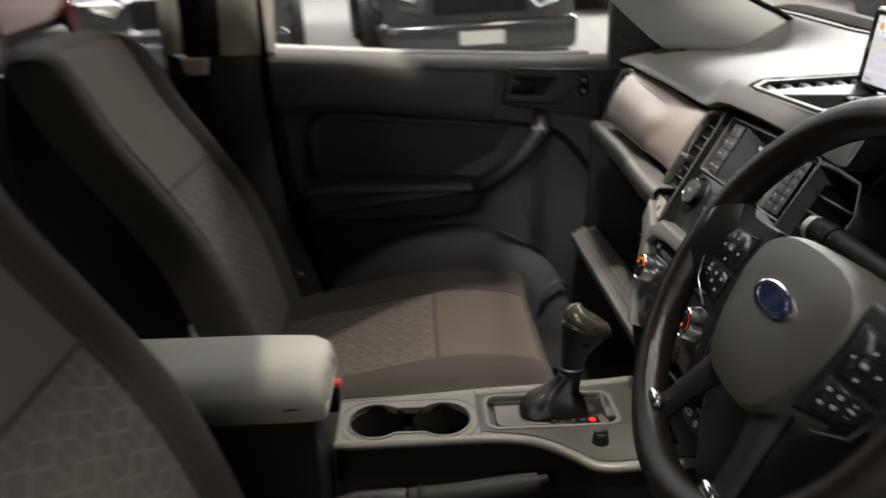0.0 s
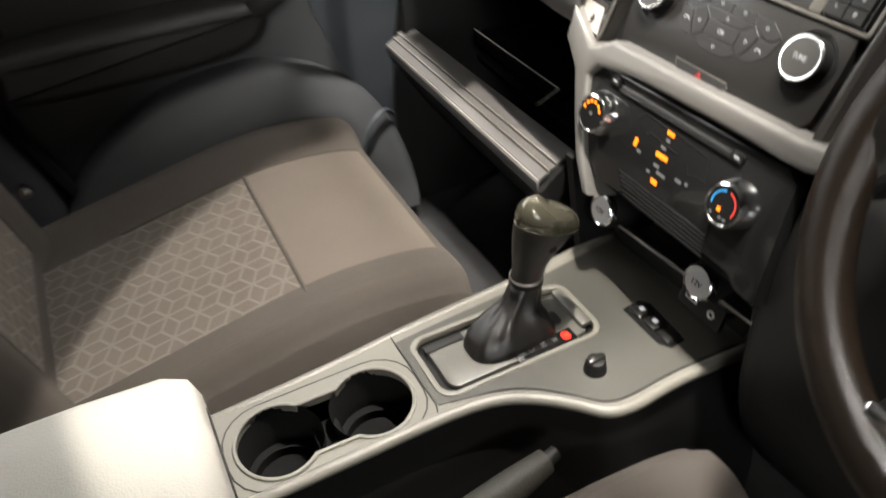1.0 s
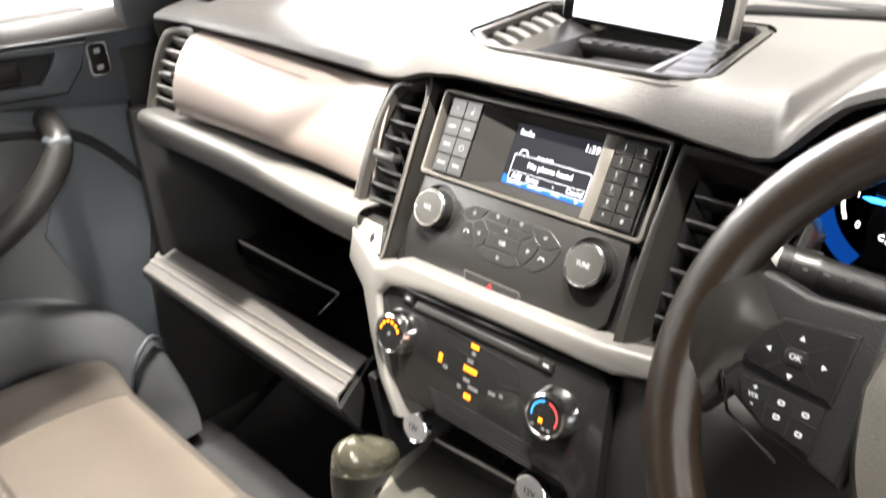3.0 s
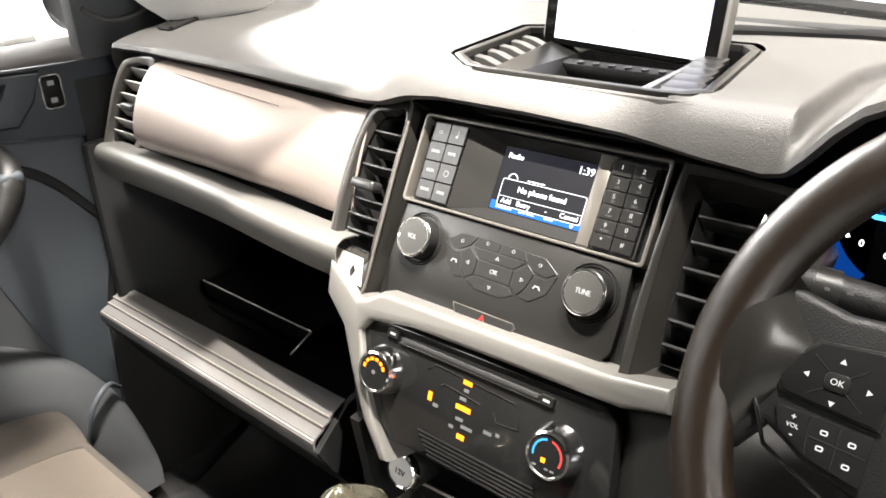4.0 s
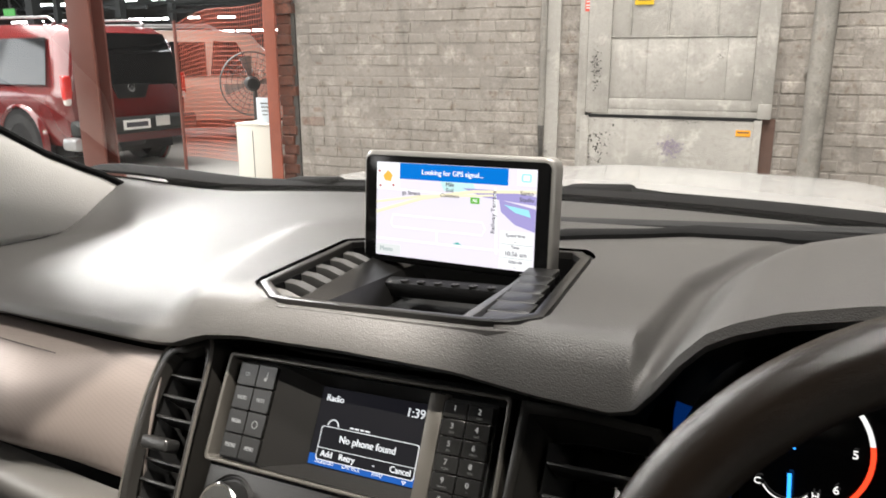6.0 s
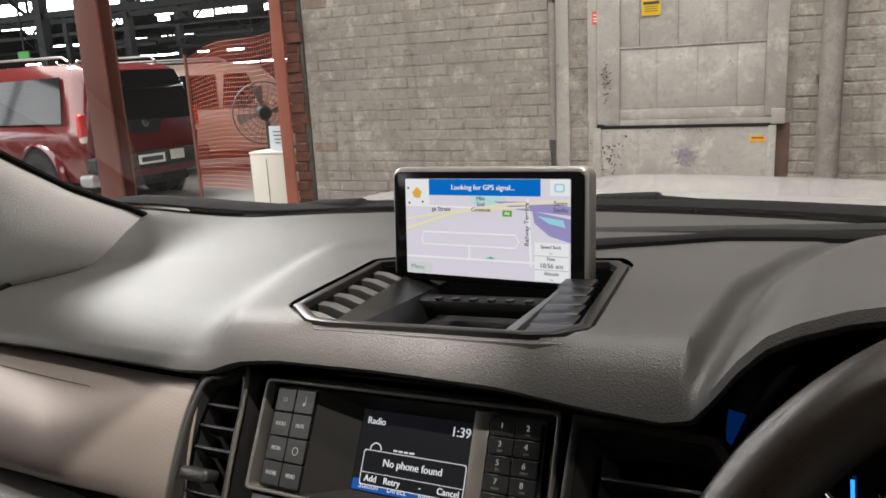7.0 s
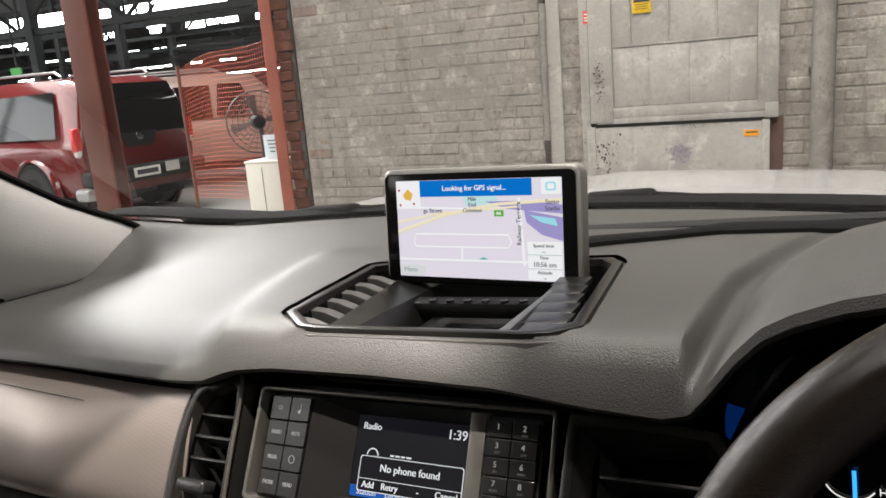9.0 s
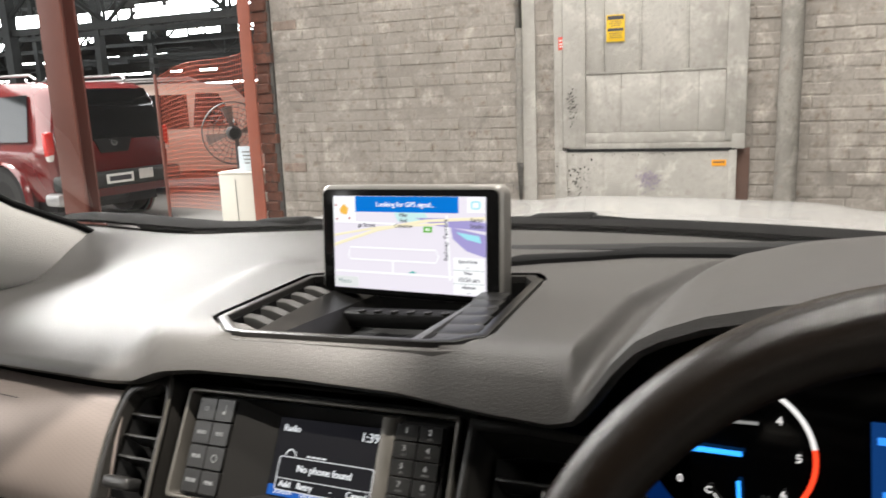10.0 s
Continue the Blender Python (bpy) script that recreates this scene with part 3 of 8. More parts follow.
def knob(name, cx, cy, m, parent, r, h, text="", mark=True):
    root = part(name, lathe([(r * 1.04, 0.0), (r * 1.02, h * 0.55), (r * 0.99, h * 0.82)], 40), M_RUBBER, parent, "dark ribbed knob", m @ T((cx, cy, -0.002)))
    part("chrome_ring", lathe([(r * 0.99, h * 0.80), (r * 0.985, h * 0.94), (r * 0.93, h), (r * 0.86, h * 1.0), (r * 0.84, h * 0.97)], 40), M_CHROME, root, "chrome ring", m @ T((cx, cy, -0.002)))
    part("cap", lathe([(r * 0.85, h * 0.95), (r * 0.84, h * 0.975), (r * 0.5, h * 0.99), (0, h * 0.995)], 40), M_KNOBFACE, root, "satin grey cap", m @ T((cx, cy, -0.002)))
    if text:
        writing(text, 0.0062, M_PRINT, root, m @ T((cx, cy, h - 0.0014)) @ Matrix.Scale(0.85, 4, (1, 0, 0)))
    for s in (1.10, 1.22):
        part("ring_step", lathe([(r * s, -0.0005), (r * s + 0.0008, 0.0015), (r * s + 0.0022, -0.0005)], 40), M_DARK, root, "", m @ T((cx, cy, -0.0015)))
    return root


knob("volume_knob", -0.0895, 0.003, RADIO, radio, 0.0188, 0.0145, "VOL")
knob("tune_knob", 0.0865, 0.003, RADIO, radio, 0.0188, 0.0145, "TUNE")
# control pad: four upper keys, a cross of arrows round OK, two telephone keys
PAD = [
    [(-0.060, 0.010), (-0.047, 0.0195), (-0.0285, 0.0195), (-0.0345, 0.0105), (-0.043, 0.0055), (-0.050, 0.004)],
    [(-0.0275, 0.0195), (-0.0045, 0.0195), (-0.0045, 0.0115), (-0.033, 0.0115)],
    [(-0.0035, 0.0195), (0.0195, 0.0195), (0.025, 0.0115), (-0.0035, 0.0115)],
    [(0.0205, 0.0195), (0.040, 0.0190), (0.055, 0.0095), (0.046, 0.0035), (0.036, 0.005), (0.0265, 0.0105)],
    [(-0.033, 0.0105), (0.0250, 0.0105), (0.014, 0.0020), (-0.022, 0.0020)],
    [(-0.0425, 0.0045), (-0.034, 0.0098), (-0.0235, 0.0012), (-0.0235, -0.0125), (-0.0315, -0.0175), (-0.038, -0.0085)],
    [(0.034, 0.0040), (0.026, 0.0098), (0.0155, 0.0012), (0.0155, -0.0125), (0.0235, -0.0175), (0.030, -0.0085)],
    [(-0.0225, -0.0132), (0.0145, -0.0132), (0.021, -0.0185), (0.010, -0.0245), (-0.018, -0.0245), (-0.029, -0.0185)],
    [(-0.0225, 0.0010), (0.0145, 0.0010), (0.0145, -0.0122), (-0.0225, -0.0122)],
    [(-0.062, 0.0085), (-0.051, 0.0025), (-0.044, 0.0030), (-0.039, -0.0090), (-0.033, -0.0185), (-0.043, -0.0195), (-0.055, -0.0090)],
    [(0.056, 0.0080), (0.045, 0.0022), (0.036, 0.0025), (0.031, -0.0090), (0.025, -0.0185), (0.036, -0.0195), (0.050, -0.0090)],
]
for k, o in enumerate(PAD):
    c = np.mean(o, axis=0)
    bt = button("pad_key", [tuple(c + (np.array(p) - c) * 0.965) for p in o], RADIO, M_KEY, radio, -0.004, -0.0007 if k != 8 else -0.0009, r=0.0003)
    if k == 8:
        writing("OK", 0.0055, M_PRINT, bt, RADIO @ T((-0.004, -0.0056, -0.0005)))
    elif 4 <= k <= 7:
        a = {4: 90, 5: 180, 6: 0, 7: 270}[k]
        tri = [(0.0022 * math.cos(radians(a + q)), 0.0022 * math.sin(radians(a + q))) for q in (0, 120, 240)]
        tri2 = [(0.0013 * math.cos(radians(a + q)), 0.0013 * math.sin(radians(a + q))) for q in (0, 120, 240)]
        part("sign", ring(tri, tri2, -0.0005, -0.0001, m=T((c[0], c[1], 0))), M_PRINT, bt, "", RADIO)
    elif k < 4:
        part("sign", ring(rounded(0.003, 0.003, 0.0014, c[0], c[1] + 0.001), rounded(0.0022, 0.0022, 0.001, c[0], c[1] + 0.001), -0.0005, -0.0001), M_PRINT, bt, "", RADIO)
    else:
        part("sign", sweep([(c[0] - 0.003, c[1] - 0.0015, -0.0003), (c[0] - 0.002, c[1] + 0.0008, -0.0003), (c[0] + 0.002, c[1] + 0.0008, -0.0003), (c[0] + 0.003, c[1] - 0.0015, -0.0003)], 0.0007, 6), M_PRINT, bt, "", RADIO)
# hazard switch
hz = button("hazard_switch", [(-0.034, -0.0405), (0.029, -0.0405), (0.032, -0.0435), (0.025, -0.0525), (-0.027, -0.0525)], RADIO, M_KEY, radio, -0.004, 0.001, "black hazard light switch")
part("switch_line", sweep([(-0.034, -0.0405, 0.0008), (0.029, -0.0405, 0.0008), (0.0325, -0.0437, 0.0008), (0.025, -0.0527, 0.0008), (-0.027, -0.0527, 0.0008), (-0.034, -0.0405, 0.0008)], 0.0005, 6), M_RADIOFRAME, hz, "thin bright edge", RADIO)
tri = [(0.0052 * math.cos(radians(a)), 0.0052 * math.sin(radians(a))) for a in (90, 210, 330)]
tri2 = [(0.0026 * math.cos(radians(a)), 0.0026 * math.sin(radians(a))) for a in (90, 210, 330)]
part("triangle", ring(tri, tri2, 0.001, 0.0014, m=T((-0.001, -0.0475, 0))), M_REDPRINT, hz, "red triangle", RADIO)


# ---- vents ----
def vent(name, outer, inner, m, frame_mat, parent, slats, label, knob_at=None, depth=0.05, frame_h=0.008, slat_mat=None, lip=0.75, sink=0.0, proud=0.0, turn=-18):
    root = tagged(new(name), label, "air vent")
    flat = [(xo + (xi - xo) * lip, yo + (yi - yo) * lip) for (xo, yo), (xi, yi) in zip(outer, inner)]
    part("bezel", ring(outer, flat, -0.03, frame_h, r=0.002), frame_mat, root, "", m)
    part("bezel_slope", grid([[(*p, frame_h - 0.0006) for p in flat + flat[:1]], [(*p, sink) for p in inner + inner[:1]]]), frame_mat, root, "", m, angle=25)
    part("duct", ring(inner, [(x * 0.999, y * 0.999) for x, y in inner], -depth, -0.004), M_VOID, root, "", m)
    part("duct_back", prism(inner, -depth - 0.004, -depth), M_VOID, root, "", m)
    for v, x0, x1 in slats:
        part("slat", box(x1 - x0, 0.0024, 0.022, ((x0 + x1) / 2, v, proud - 0.010), r=0.0008, m=T((0, v, -0.01)) @ Matrix.Rotation(radians(turn), 4, "X") @ T((0, -v, 0.01))), slat_mat or M_SLAT, root, "", m)
    if knob_at:
        part("slider", box(0.030, 0.010, 0.016, (*knob_at, 0.006), r=0.003, seg=3), M_SLAT, root, "grey slider", m)
    return root


def rounded_loop(pts, n=4):
    return spline([pts[-1]] + pts + pts[:2], n)[n:-n - 1]


cv_out = [(-0.188, 0.110), (-0.165, 0.119), (-0.140, 0.121), (-0.1362, 0.054), (-0.1330, -0.02), (-0.1335, -0.064), (-0.160, -0.059), (-0.187, -0.038), (-0.1965, 0.0), (-0.1985, 0.068)]
cv_in = [(-0.179, 0.100), (-0.163, 0.106), (-0.145, 0.108), (-0.1405, 0.054), (-0.139, -0.005), (-0.1405, -0.026), (-0.160, -0.026), (-0.178, -0.022), (-0.1865, 0.003), (-0.188, 0.066)]
cv_out, cv_in = rounded_loop(cv_out), rounded_loop(cv_in)
vent("centre_vent", cv_out, cv_in, RADIO, M_BEZEL, None, [(0.087, -0.183, -0.144), (0.070, -0.186, -0.143), (0.053, -0.187, -0.142), (0.019, -0.186, -0.141), (0.003, -0.186, -0.141), (-0.012, -0.182, -0.141)], "tall air vent with dark glossy bezel and slats", (-0.168, 0.036))
part("bezel_edge", sweep([(x, y, 0.0072) for x, y in cv_out + cv_out[:1]], 0.0014, 8), M_RADIOFRAME, bpy.data.objects["centre_vent"], "thin silver edge", RADIO)
part("vent_switch", prism([(-0.182, -0.030), (-0.142, -0.032), (-0.135, -0.058), (-0.160, -0.054), (-0.180, -0.038)], 0.008, 0.0088), M_SILVER, bpy.data.objects["centre_vent"], "bright silver vent switch", RADIO)
part("sign", prism([(-0.151, -0.040), (-0.147, -0.046), (-0.151, -0.053), (-0.154, -0.046)], 0.0089, 0.0093), M_DARK, bpy.data.objects["centre_vent"], "", RADIO)
rv_out = [(0.1305, 0.116), (0.170, 0.116), (0.215, 0.112), (0.240, 0.08), (0.235, 0.02), (0.205, -0.045), (0.180, -0.060), (0.130, -0.060), (0.128, 0.0), (0.1275, 0.05)]
rv_in = [(0.148, 0.093), (0.170, 0.096), (0.206, 0.096), (0.224, 0.075), (0.220, 0.025), (0.190, -0.022), (0.176, -0.030), (0.1525, -0.030), (0.149, 0.0), (0.1475, 0.05)]
vent("driver_side_vent", rv_out, rv_in, RADIO, M_BEZEL, None, [(0.078, 0.150, 0.221), (0.0585, 0.150, 0.222), (0.039, 0.150, 0.220), (0.0195, 0.151, 0.214), (0.0, 0.151, 0.203), (-0.018, 0.152, 0.190)], "wide black air vent beside the steering wheel", depth=0.07, lip=0.38, sink=-0.016)
LV = Matrix.Translation((-0.645, 0.045, 1.248)) @ tilted(0, 0, 0.22)
lv_out = [(0.016, 0.066), (0.076, 0.071), (0.066, 0.03), (0.052, -0.02), (0.036, -0.062), (0.018, -0.086), (-0.052, -0.088), (-0.049, -0.04), (-0.030, 0.02), (-0.008, 0.055)]
lv_in = [(0.020, 0.056), (0.058, 0.058), (0.050, 0.028), (0.038, -0.015), (0.024, -0.044), (0.010, -0.056), (-0.036, -0.056), (-0.036, -0.026), (-0.018, 0.018), (0.003, 0.046)]
lv_out, lv_in = rounded_loop(lv_out), rounded_loop(lv_in)
vent("side_vent", lv_out, lv_in, LV, M_VENTGREY, None, [(0.043, 0.000, 0.054), (0.025, -0.012, 0.048), (0.007, -0.021, 0.043), (-0.011, -0.028, 0.038), (-0.029, -0.034, 0.030), (-0.046, -0.035, 0.018)], "slanted air vent at the end of the dashboard", (0.016, 0.002), slat_mat=M_SLATLIT, proud=0.006, turn=-42)

# ---- climate controls ----
climate = tagged(new("climate_panel"), "gloss black climate panel with two chrome knobs and amber lights", "climate control")
part("face", prism([(-0.124, 0.036), (-0.112, 0.045), (0.128, 0.052), (0.140, 0.044), (0.154, -0.062), (0.130, -0.060), (0.120, -0.052), (-0.018, -0.048), (-0.030, -0.056), (-0.066, -0.060), (-0.086, -0.044), (-0.108, -0.008)], -0.02, 0.004, r=0.0015), M_GLOSS, climate, "gloss black face", CLIMATE)
part("disc_slot", box(0.146, 0.0045, 0.006, (0.002, 0.0372, 0.0035), r=0.001, m=Matrix.Rotation(radians(0.8), 4, "Z")), M_VOID, climate, "disc slot", CLIMATE)
part("slot_lip", box(0.150, 0.0014, 0.003, (0.002, 0.0338, 0.005), r=0.0005, m=Matrix.Rotation(radians(0.8), 4, "Z")), M_SATIN, climate, "", CLIMATE)
for x in (-0.082, 0.082):
    bt = button("slot_button", rounded(0.013, 0.008, 0.002, x, 0.0385), CLIMATE, M_KEY, climate, 0.003, 0.007)
    part("sign", box(0.006, 0.002, 0.0003, (x, 0.0385, 0.0071)), M_PRINT, bt, "", CLIMATE)
for nm, x, y, kind in (("fan_knob", -0.0865, 0.002, 0), ("temperature_knob", 0.0985, 0.003, 1)):
    kn = part(nm, lathe([(0.0275, 0.003), (0.0265, 0.008), (0.0235, 0.0195), (0.0225, 0.0225), (0.0205, 0.0235), (0.0195, 0.0225)], 48), M_CHROME, climate, "chrome rotary knob", CLIMATE @ T((x, y, 0.0005)) @ Matrix.Scale(0.84, 4))
    part("dial_face", lathe([(0.0198, 0.0222), (0, 0.0224)], 40), M_GLOSS, kn, "black dial face", CLIMATE @ T((x, y, 0.0005)) @ Matrix.Scale(0.84, 4))
    D = CLIMATE @ T((x, y, 0.0195)) @ Matrix.Scale(0.84, 4)
    if kind == 0:
        for q in (165, 137, 110, 83, 55, 30):
            part("tick", box(0.0032, 0.0045, 0.0004, (0.0145, 0, 0), m=Matrix.Rotation(radians(q), 4, "Z")), M_AMBER, kn, "amber light", D)
        part("sign", lathe([(0.0026, 0.0), (0.0026, 0.0003), (0, 0.0003)], 8), M_PRINTDIM, kn, "", D)
    else:
        for c0, c1, mt in ((100, 195, M_BLUEARC), (80, -25, M_REDARC)):
            arc = [c0 + (c1 - c0) * q / 12 for q in range(13)]
            part("arc", grid([[(0.0158 * math.cos(radians(q)), 0.0158 * math.sin(radians(q)), 0), (0.0138 * math.cos(radians(q)), 0.0138 * math.sin(radians(q)), 0)] for q in arc]), mt, kn, "", D)
        part("tick", box(0.0045, 0.0045, 0.0004, (-0.003, -0.0055, 0.0001)), M_AMBER, kn, "amber light", D)
        for q in (-0.011, 0.002, 0.008):
            part("print_bar", box(0.004, 0.002, 0.0003, (q, -0.0125, 0.0001)), M_PRINTDIM, kn, "", D)
for x, y, w, h in ((0.006, 0.0235, 0.011, 0.0052), (-0.0305, -0.002, 0.0052, 0.0105), (0.006, 0.0005, 0.0185, 0.0058), (0.0085, -0.0245, 0.0095, 0.0058)):
    part("indicator", box(w * 0.84, h * 0.78, 0.0006, (x, y, 0.0043), r=0.0002), M_AMBER, climate, "amber indicator light", CLIMATE)
for x, y, w in ((0.006, 0.0165, 0.005), (-0.023, -0.008, 0.006), (0.004, 0.0085, 0.007), (0.004, -0.010, 0.008), (0.013, -0.015, 0.012), (0.034, -0.010, 0.008), (0.044, -0.008, 0.004), (-0.003, -0.019, 0.005)):
    part("sign", box(w, 0.003, 0.0003, (x, y, 0.0042)), M_PRINTDIM, climate, "", CLIMATE)
for o in ([(-0.038, 0.020), (-0.030, 0.027), (0.055, 0.024), (0.062, 0.004), (0.040, 0.002), (0.036, 0.008)],):
    part("key_line", sweep([(x, y, 0.0042) for x, y in o], 0.0005, 6), M_SATIN, climate, "", CLIMATE)
part("key_line", sweep([(-0.022, 0.010, 0.0042), (-0.018, 0.014, 0.0042), (0.022, 0.0105, 0.0042)], 0.0005, 6), M_SATIN, climate, "", CLIMATE)
for k in range(6):
    part("grille_bar", box(0.122 - 0.002 * k, 0.0016, 0.002, (0.024 + 0.002 * k, -0.036 - 0.0036 * k, 0.0045), r=0.0004), M_DARK, climate, "", CLIMATE)

# ---- storage bin and sockets below the climate panel ----
bin_ = tagged(new("storage_bin"), "open black storage bin below the climate panel", "storage bin")
part("back", box(0.26, 0.01, 0.16, (0.01, 0.075, 0.97)), M_VOID, bin_)
part("roof", grid([[(-0.08, -0.058, 1.040), (0.14, -0.058, 1.042)], [(-0.08, 0.07, 1.046), (0.14, 0.07, 1.046)]]), M_VOID, bin_)
part("cheek", prism([(-0.04, 0.90), (0.08, 0.90), (0.08, 1.05), (-0.06, 1.04)], 0, 0.012, m=T((-0.125, 0, 0)) @ Matrix(((0, 0, 1, 0), (1, 0, 0, 0), (0, 1, 0, 0), (0, 0, 0, 1)))), M_DARK, bin_)
part("cheek", prism([(-0.02, 0.90), (0.08, 0.90), (0.08, 1.05), (-0.03, 1.04)], 0, 0.012, m=T((0.128, 0, 0)) @ Matrix(((0, 0, 1, 0), (1, 0, 0, 0), (0, 1, 0, 0), (0, 0, 0, 1)))), M_DARK, bin_)
part("shelf_edge", sweep([(-0.075, -0.034, 0.975), (0.022, -0.030, 0.979), (0.135, -0.028, 0.985)], 0.0016, 8), M_SILVERGREY, bin_, "bright shelf edge")
part("shelf_face", grid([[(-0.075, -0.033, 0.975), (0.135, -0.027, 0.985)], [(-0.075, -0.012, 0.93), (0.135, -0.008, 0.94)]]), M_GLOSS, bin_)
SOCK = tilted(0, 0, 0.25)
for x, y, z in ((-0.073, -0.040, 0.990), (0.076, -0.038, 0.998)):
    m = T((x, y, z)) @ SOCK
    so = tagged(new("power_socket"), "round 12 volt socket with chrome-edged grey cap", "power socket", "sockets under the climate panel")
    part("barrel", lathe([(0.0205, -0.03), (0.0205, -0.004), (0.019, 0.0)], 32), M_DARK, so, "", m)
    part("rim", lathe([(0.0185, -0.004), (0.0185, 0.006), (0.0165, 0.0085), (0.0150, 0.0075)], 32), M_CHROME, so, "chrome rim", m)
    part("cap", lathe([(0.0152, 0.005), (0.0150, 0.0078), (0.008, 0.0088), (0, 0.009)], 32), M_CAP, so, "pale grey cap", m)
    writing("12V", 0.0085, M_DARK, so, m @ T((0, 0, 0.0091)))
usb = tagged(new("usb_panel"), "small black panel with usb and audio sockets", "socket panel")
UM = T((0.066, -0.0225, 0.953)) @ SOCK
part("plate", prism(rounded(0.058, 0.030, 0.003), -0.006, 0.0, r=0.001), M_SATIN, usb, "", UM)
part("usb_port", ring(rounded(0.016, 0.008, 0.001, -0.013, 0), rounded(0.0135, 0.0055, 0.0006, -0.013, 0), 0.0, 0.0012), M_CAP, usb, "", UM)
part("audio_port", lathe([(0.0045, 0), (0.0045, 0.0015), (0.0028, 0.0015), (0.0028, -0.003)], 20, m=T((0.015, -0.002, 0))), M_CAP, usb, "", UM)

# ---- tray and pop-up display ----
tray = tagged(new("display_tray"), "black recessed tray round the flip-up display", "dashboard tray")
TZ = 1.3595
inn = [(x * 0.93 + 0.0, 0.168 + (y - 0.168) * 0.93) for x, y in TRAY]
part("frame", ring(TRAY, inn, TZ - 0.012, TZ + 0.0035, r=0.0012), M_SATIN, tray, "satin black frame")
out2 = [(x * 1.05, 0.168 + (y - 0.168) * 1.05) for x, y in TRAY]
part("rim_skirt", ring(out2, [(x * 0.98, 0.168 + (y - 0.168) * 0.98) for x, y in TRAY], TZ - 0.03, TZ - 0.0005, r=0.0015), M_PAD, tray, "grey pad edge")
part("well", prism(inn, TZ - 0.040, TZ - 0.036), M_VOID, tray)
part("well_wall", ring(inn, [(x * 0.995, 0.168 + (y - 0.168) * 0.995) for x, y in inn], TZ - 0.038, TZ - 0.002), M_DARK, tray)
for k in range(6):
    y = 0.098 + 0.027 * k
    x = -0.098 - 0.0052 * k
    fin = [(x - 0.015, TZ - 0.030), (x - 0.015, TZ - 0.002), (x + 0.004, TZ - 0.004), (x + 0.030, TZ - 0.013), (x + 0.030, TZ - 0.030)]
    part("tooth", prism(fin, 0, 0.010, r=0.0008, m=T((0, y + 0.010, 0)) @ Matrix.Rotation(radians(90), 4, "X")), M_TOOTH, tray, "pale grey tooth")
part("ramp", grid([[(-0.058, 0.080, TZ - 0.001), (-0.092, 0.250, TZ - 0.001)], [(-0.040, 0.084, TZ - 0.004), (-0.058, 0.25, TZ - 0.012)], [(-0.034, 0.086, TZ - 0.03), (-0.045, 0.25, TZ - 0.03)]]), M_SATIN, tray)
for k in range(6):
    y = 0.084 + 0.0225 * k
    x = 0.111 - 0.0042 * k
    tilt_ = T((x, y, TZ)) @ Matrix.Rotation(radians(5), 4, "X") @ T((-x, -y, -TZ))
    st = part("step", box(0.032 - 0.001 * k, 0.0205, 0.008, (x - 0.005, y + 0.009, TZ - 0.008 + 0.0006 * k), r=0.0006, m=tilt_), M_SLAT, tray, "black ribbed step")
    part("step_edge", box(0.031 - 0.001 * k, 0.0012, 0.0012, (x - 0.005, y - 0.0010, TZ - 0.0040 + 0.0006 * k), r=0.0003, m=tilt_), M_TOOTH, st, "thin pale edge line")
part("side_wedge", prism([(0.080, 0.082), (0.088, 0.080), (0.078, 0.200), (0.075, 0.200)], TZ - 0.03, TZ - 0.001, r=0.001), M_WEDGE, tray, "satin grey wedge")
for k in range(5):
    x = -0.022 + 0.024 * k
    part("rib", box(0.018, 0.05, 0.010, (x, 0.125, TZ - 0.032), r=0.003), M_BROWNSTEP, tray)
part("hinge_bar", box(0.135, 0.022, 0.014, (0.012, 0.190, TZ - 0.018), r=0.004), M_DARK, tray)
for k in range(6):
    part("screw", lathe([(0.0036, 0), (0.0036, 0.0015), (0.0012, 0.002), (0, 0.0012)], 14, m=T((-0.030 + 0.0165 * k, 0.184, TZ - 0.0112))), M_KNOBFACE, tray, "dark metal screw")

POP = Matrix.Translation((-0.0025, 0.224, 1.402)) @ Matrix.Rotation(radians(85), 4, "X") @ Matrix.Rotation(radians(-2.8), 4, "Z")
display = tagged(new("popup_display"), "flip-up navigation display with silver housing and lit map", "display")
part("housing", prism(rounded(0.187, 0.1015, 0.009), -0.016, 0.0, r=0.004, seg=3), M_SILVERGREY, display, "silver housing", POP)
part("bezel", prism(rounded(0.180, 0.0965, 0.006, 0, -0.0015), 0.0, 0.0016, r=0.0008), M_GLOSS, display, "gloss black bezel", POP)
SC = POP @ T((0.0005, -0.0015, 0.0017))
ms = part("screen", prism(rounded(0.1565, 0.0845, 0.001), -0.0005, 0.0), M_MAP, display, "lit pale map screen", SC)
part("title_bar", box(0.106, 0.0140, 0.0003, (-0.0005, 0.0350, 0.0001)), M_MAPBLUE, ms, "blue title bar", SC)
writing("Looking for GPS signal...", 0.0062, M_MAPWHITE, ms, SC @ T((-0.0005, 0.0348, 0.0005)))
part("satellite_tile", box(0.0245, 0.0240, 0.0003, (-0.0658, 0.0298, 0.0002)), M_MAPWHITE, ms, "", SC)
part("satellite_sign", prism([(-0.071, 0.030), (-0.066, 0.035), (-0.061, 0.031), (-0.063, 0.025), (-0.069, 0.026)], 0.0003, 0.0006), M_MAPGOLD, ms, "", SC)
for x, y in ((-0.075, 0.034), (-0.060, 0.022), (-0.074, 0.021)):
    part("dot", box(0.0018, 0.0018, 0.0003, (x, y, 0.0005)), M_REDPRINT, ms, "", SC)
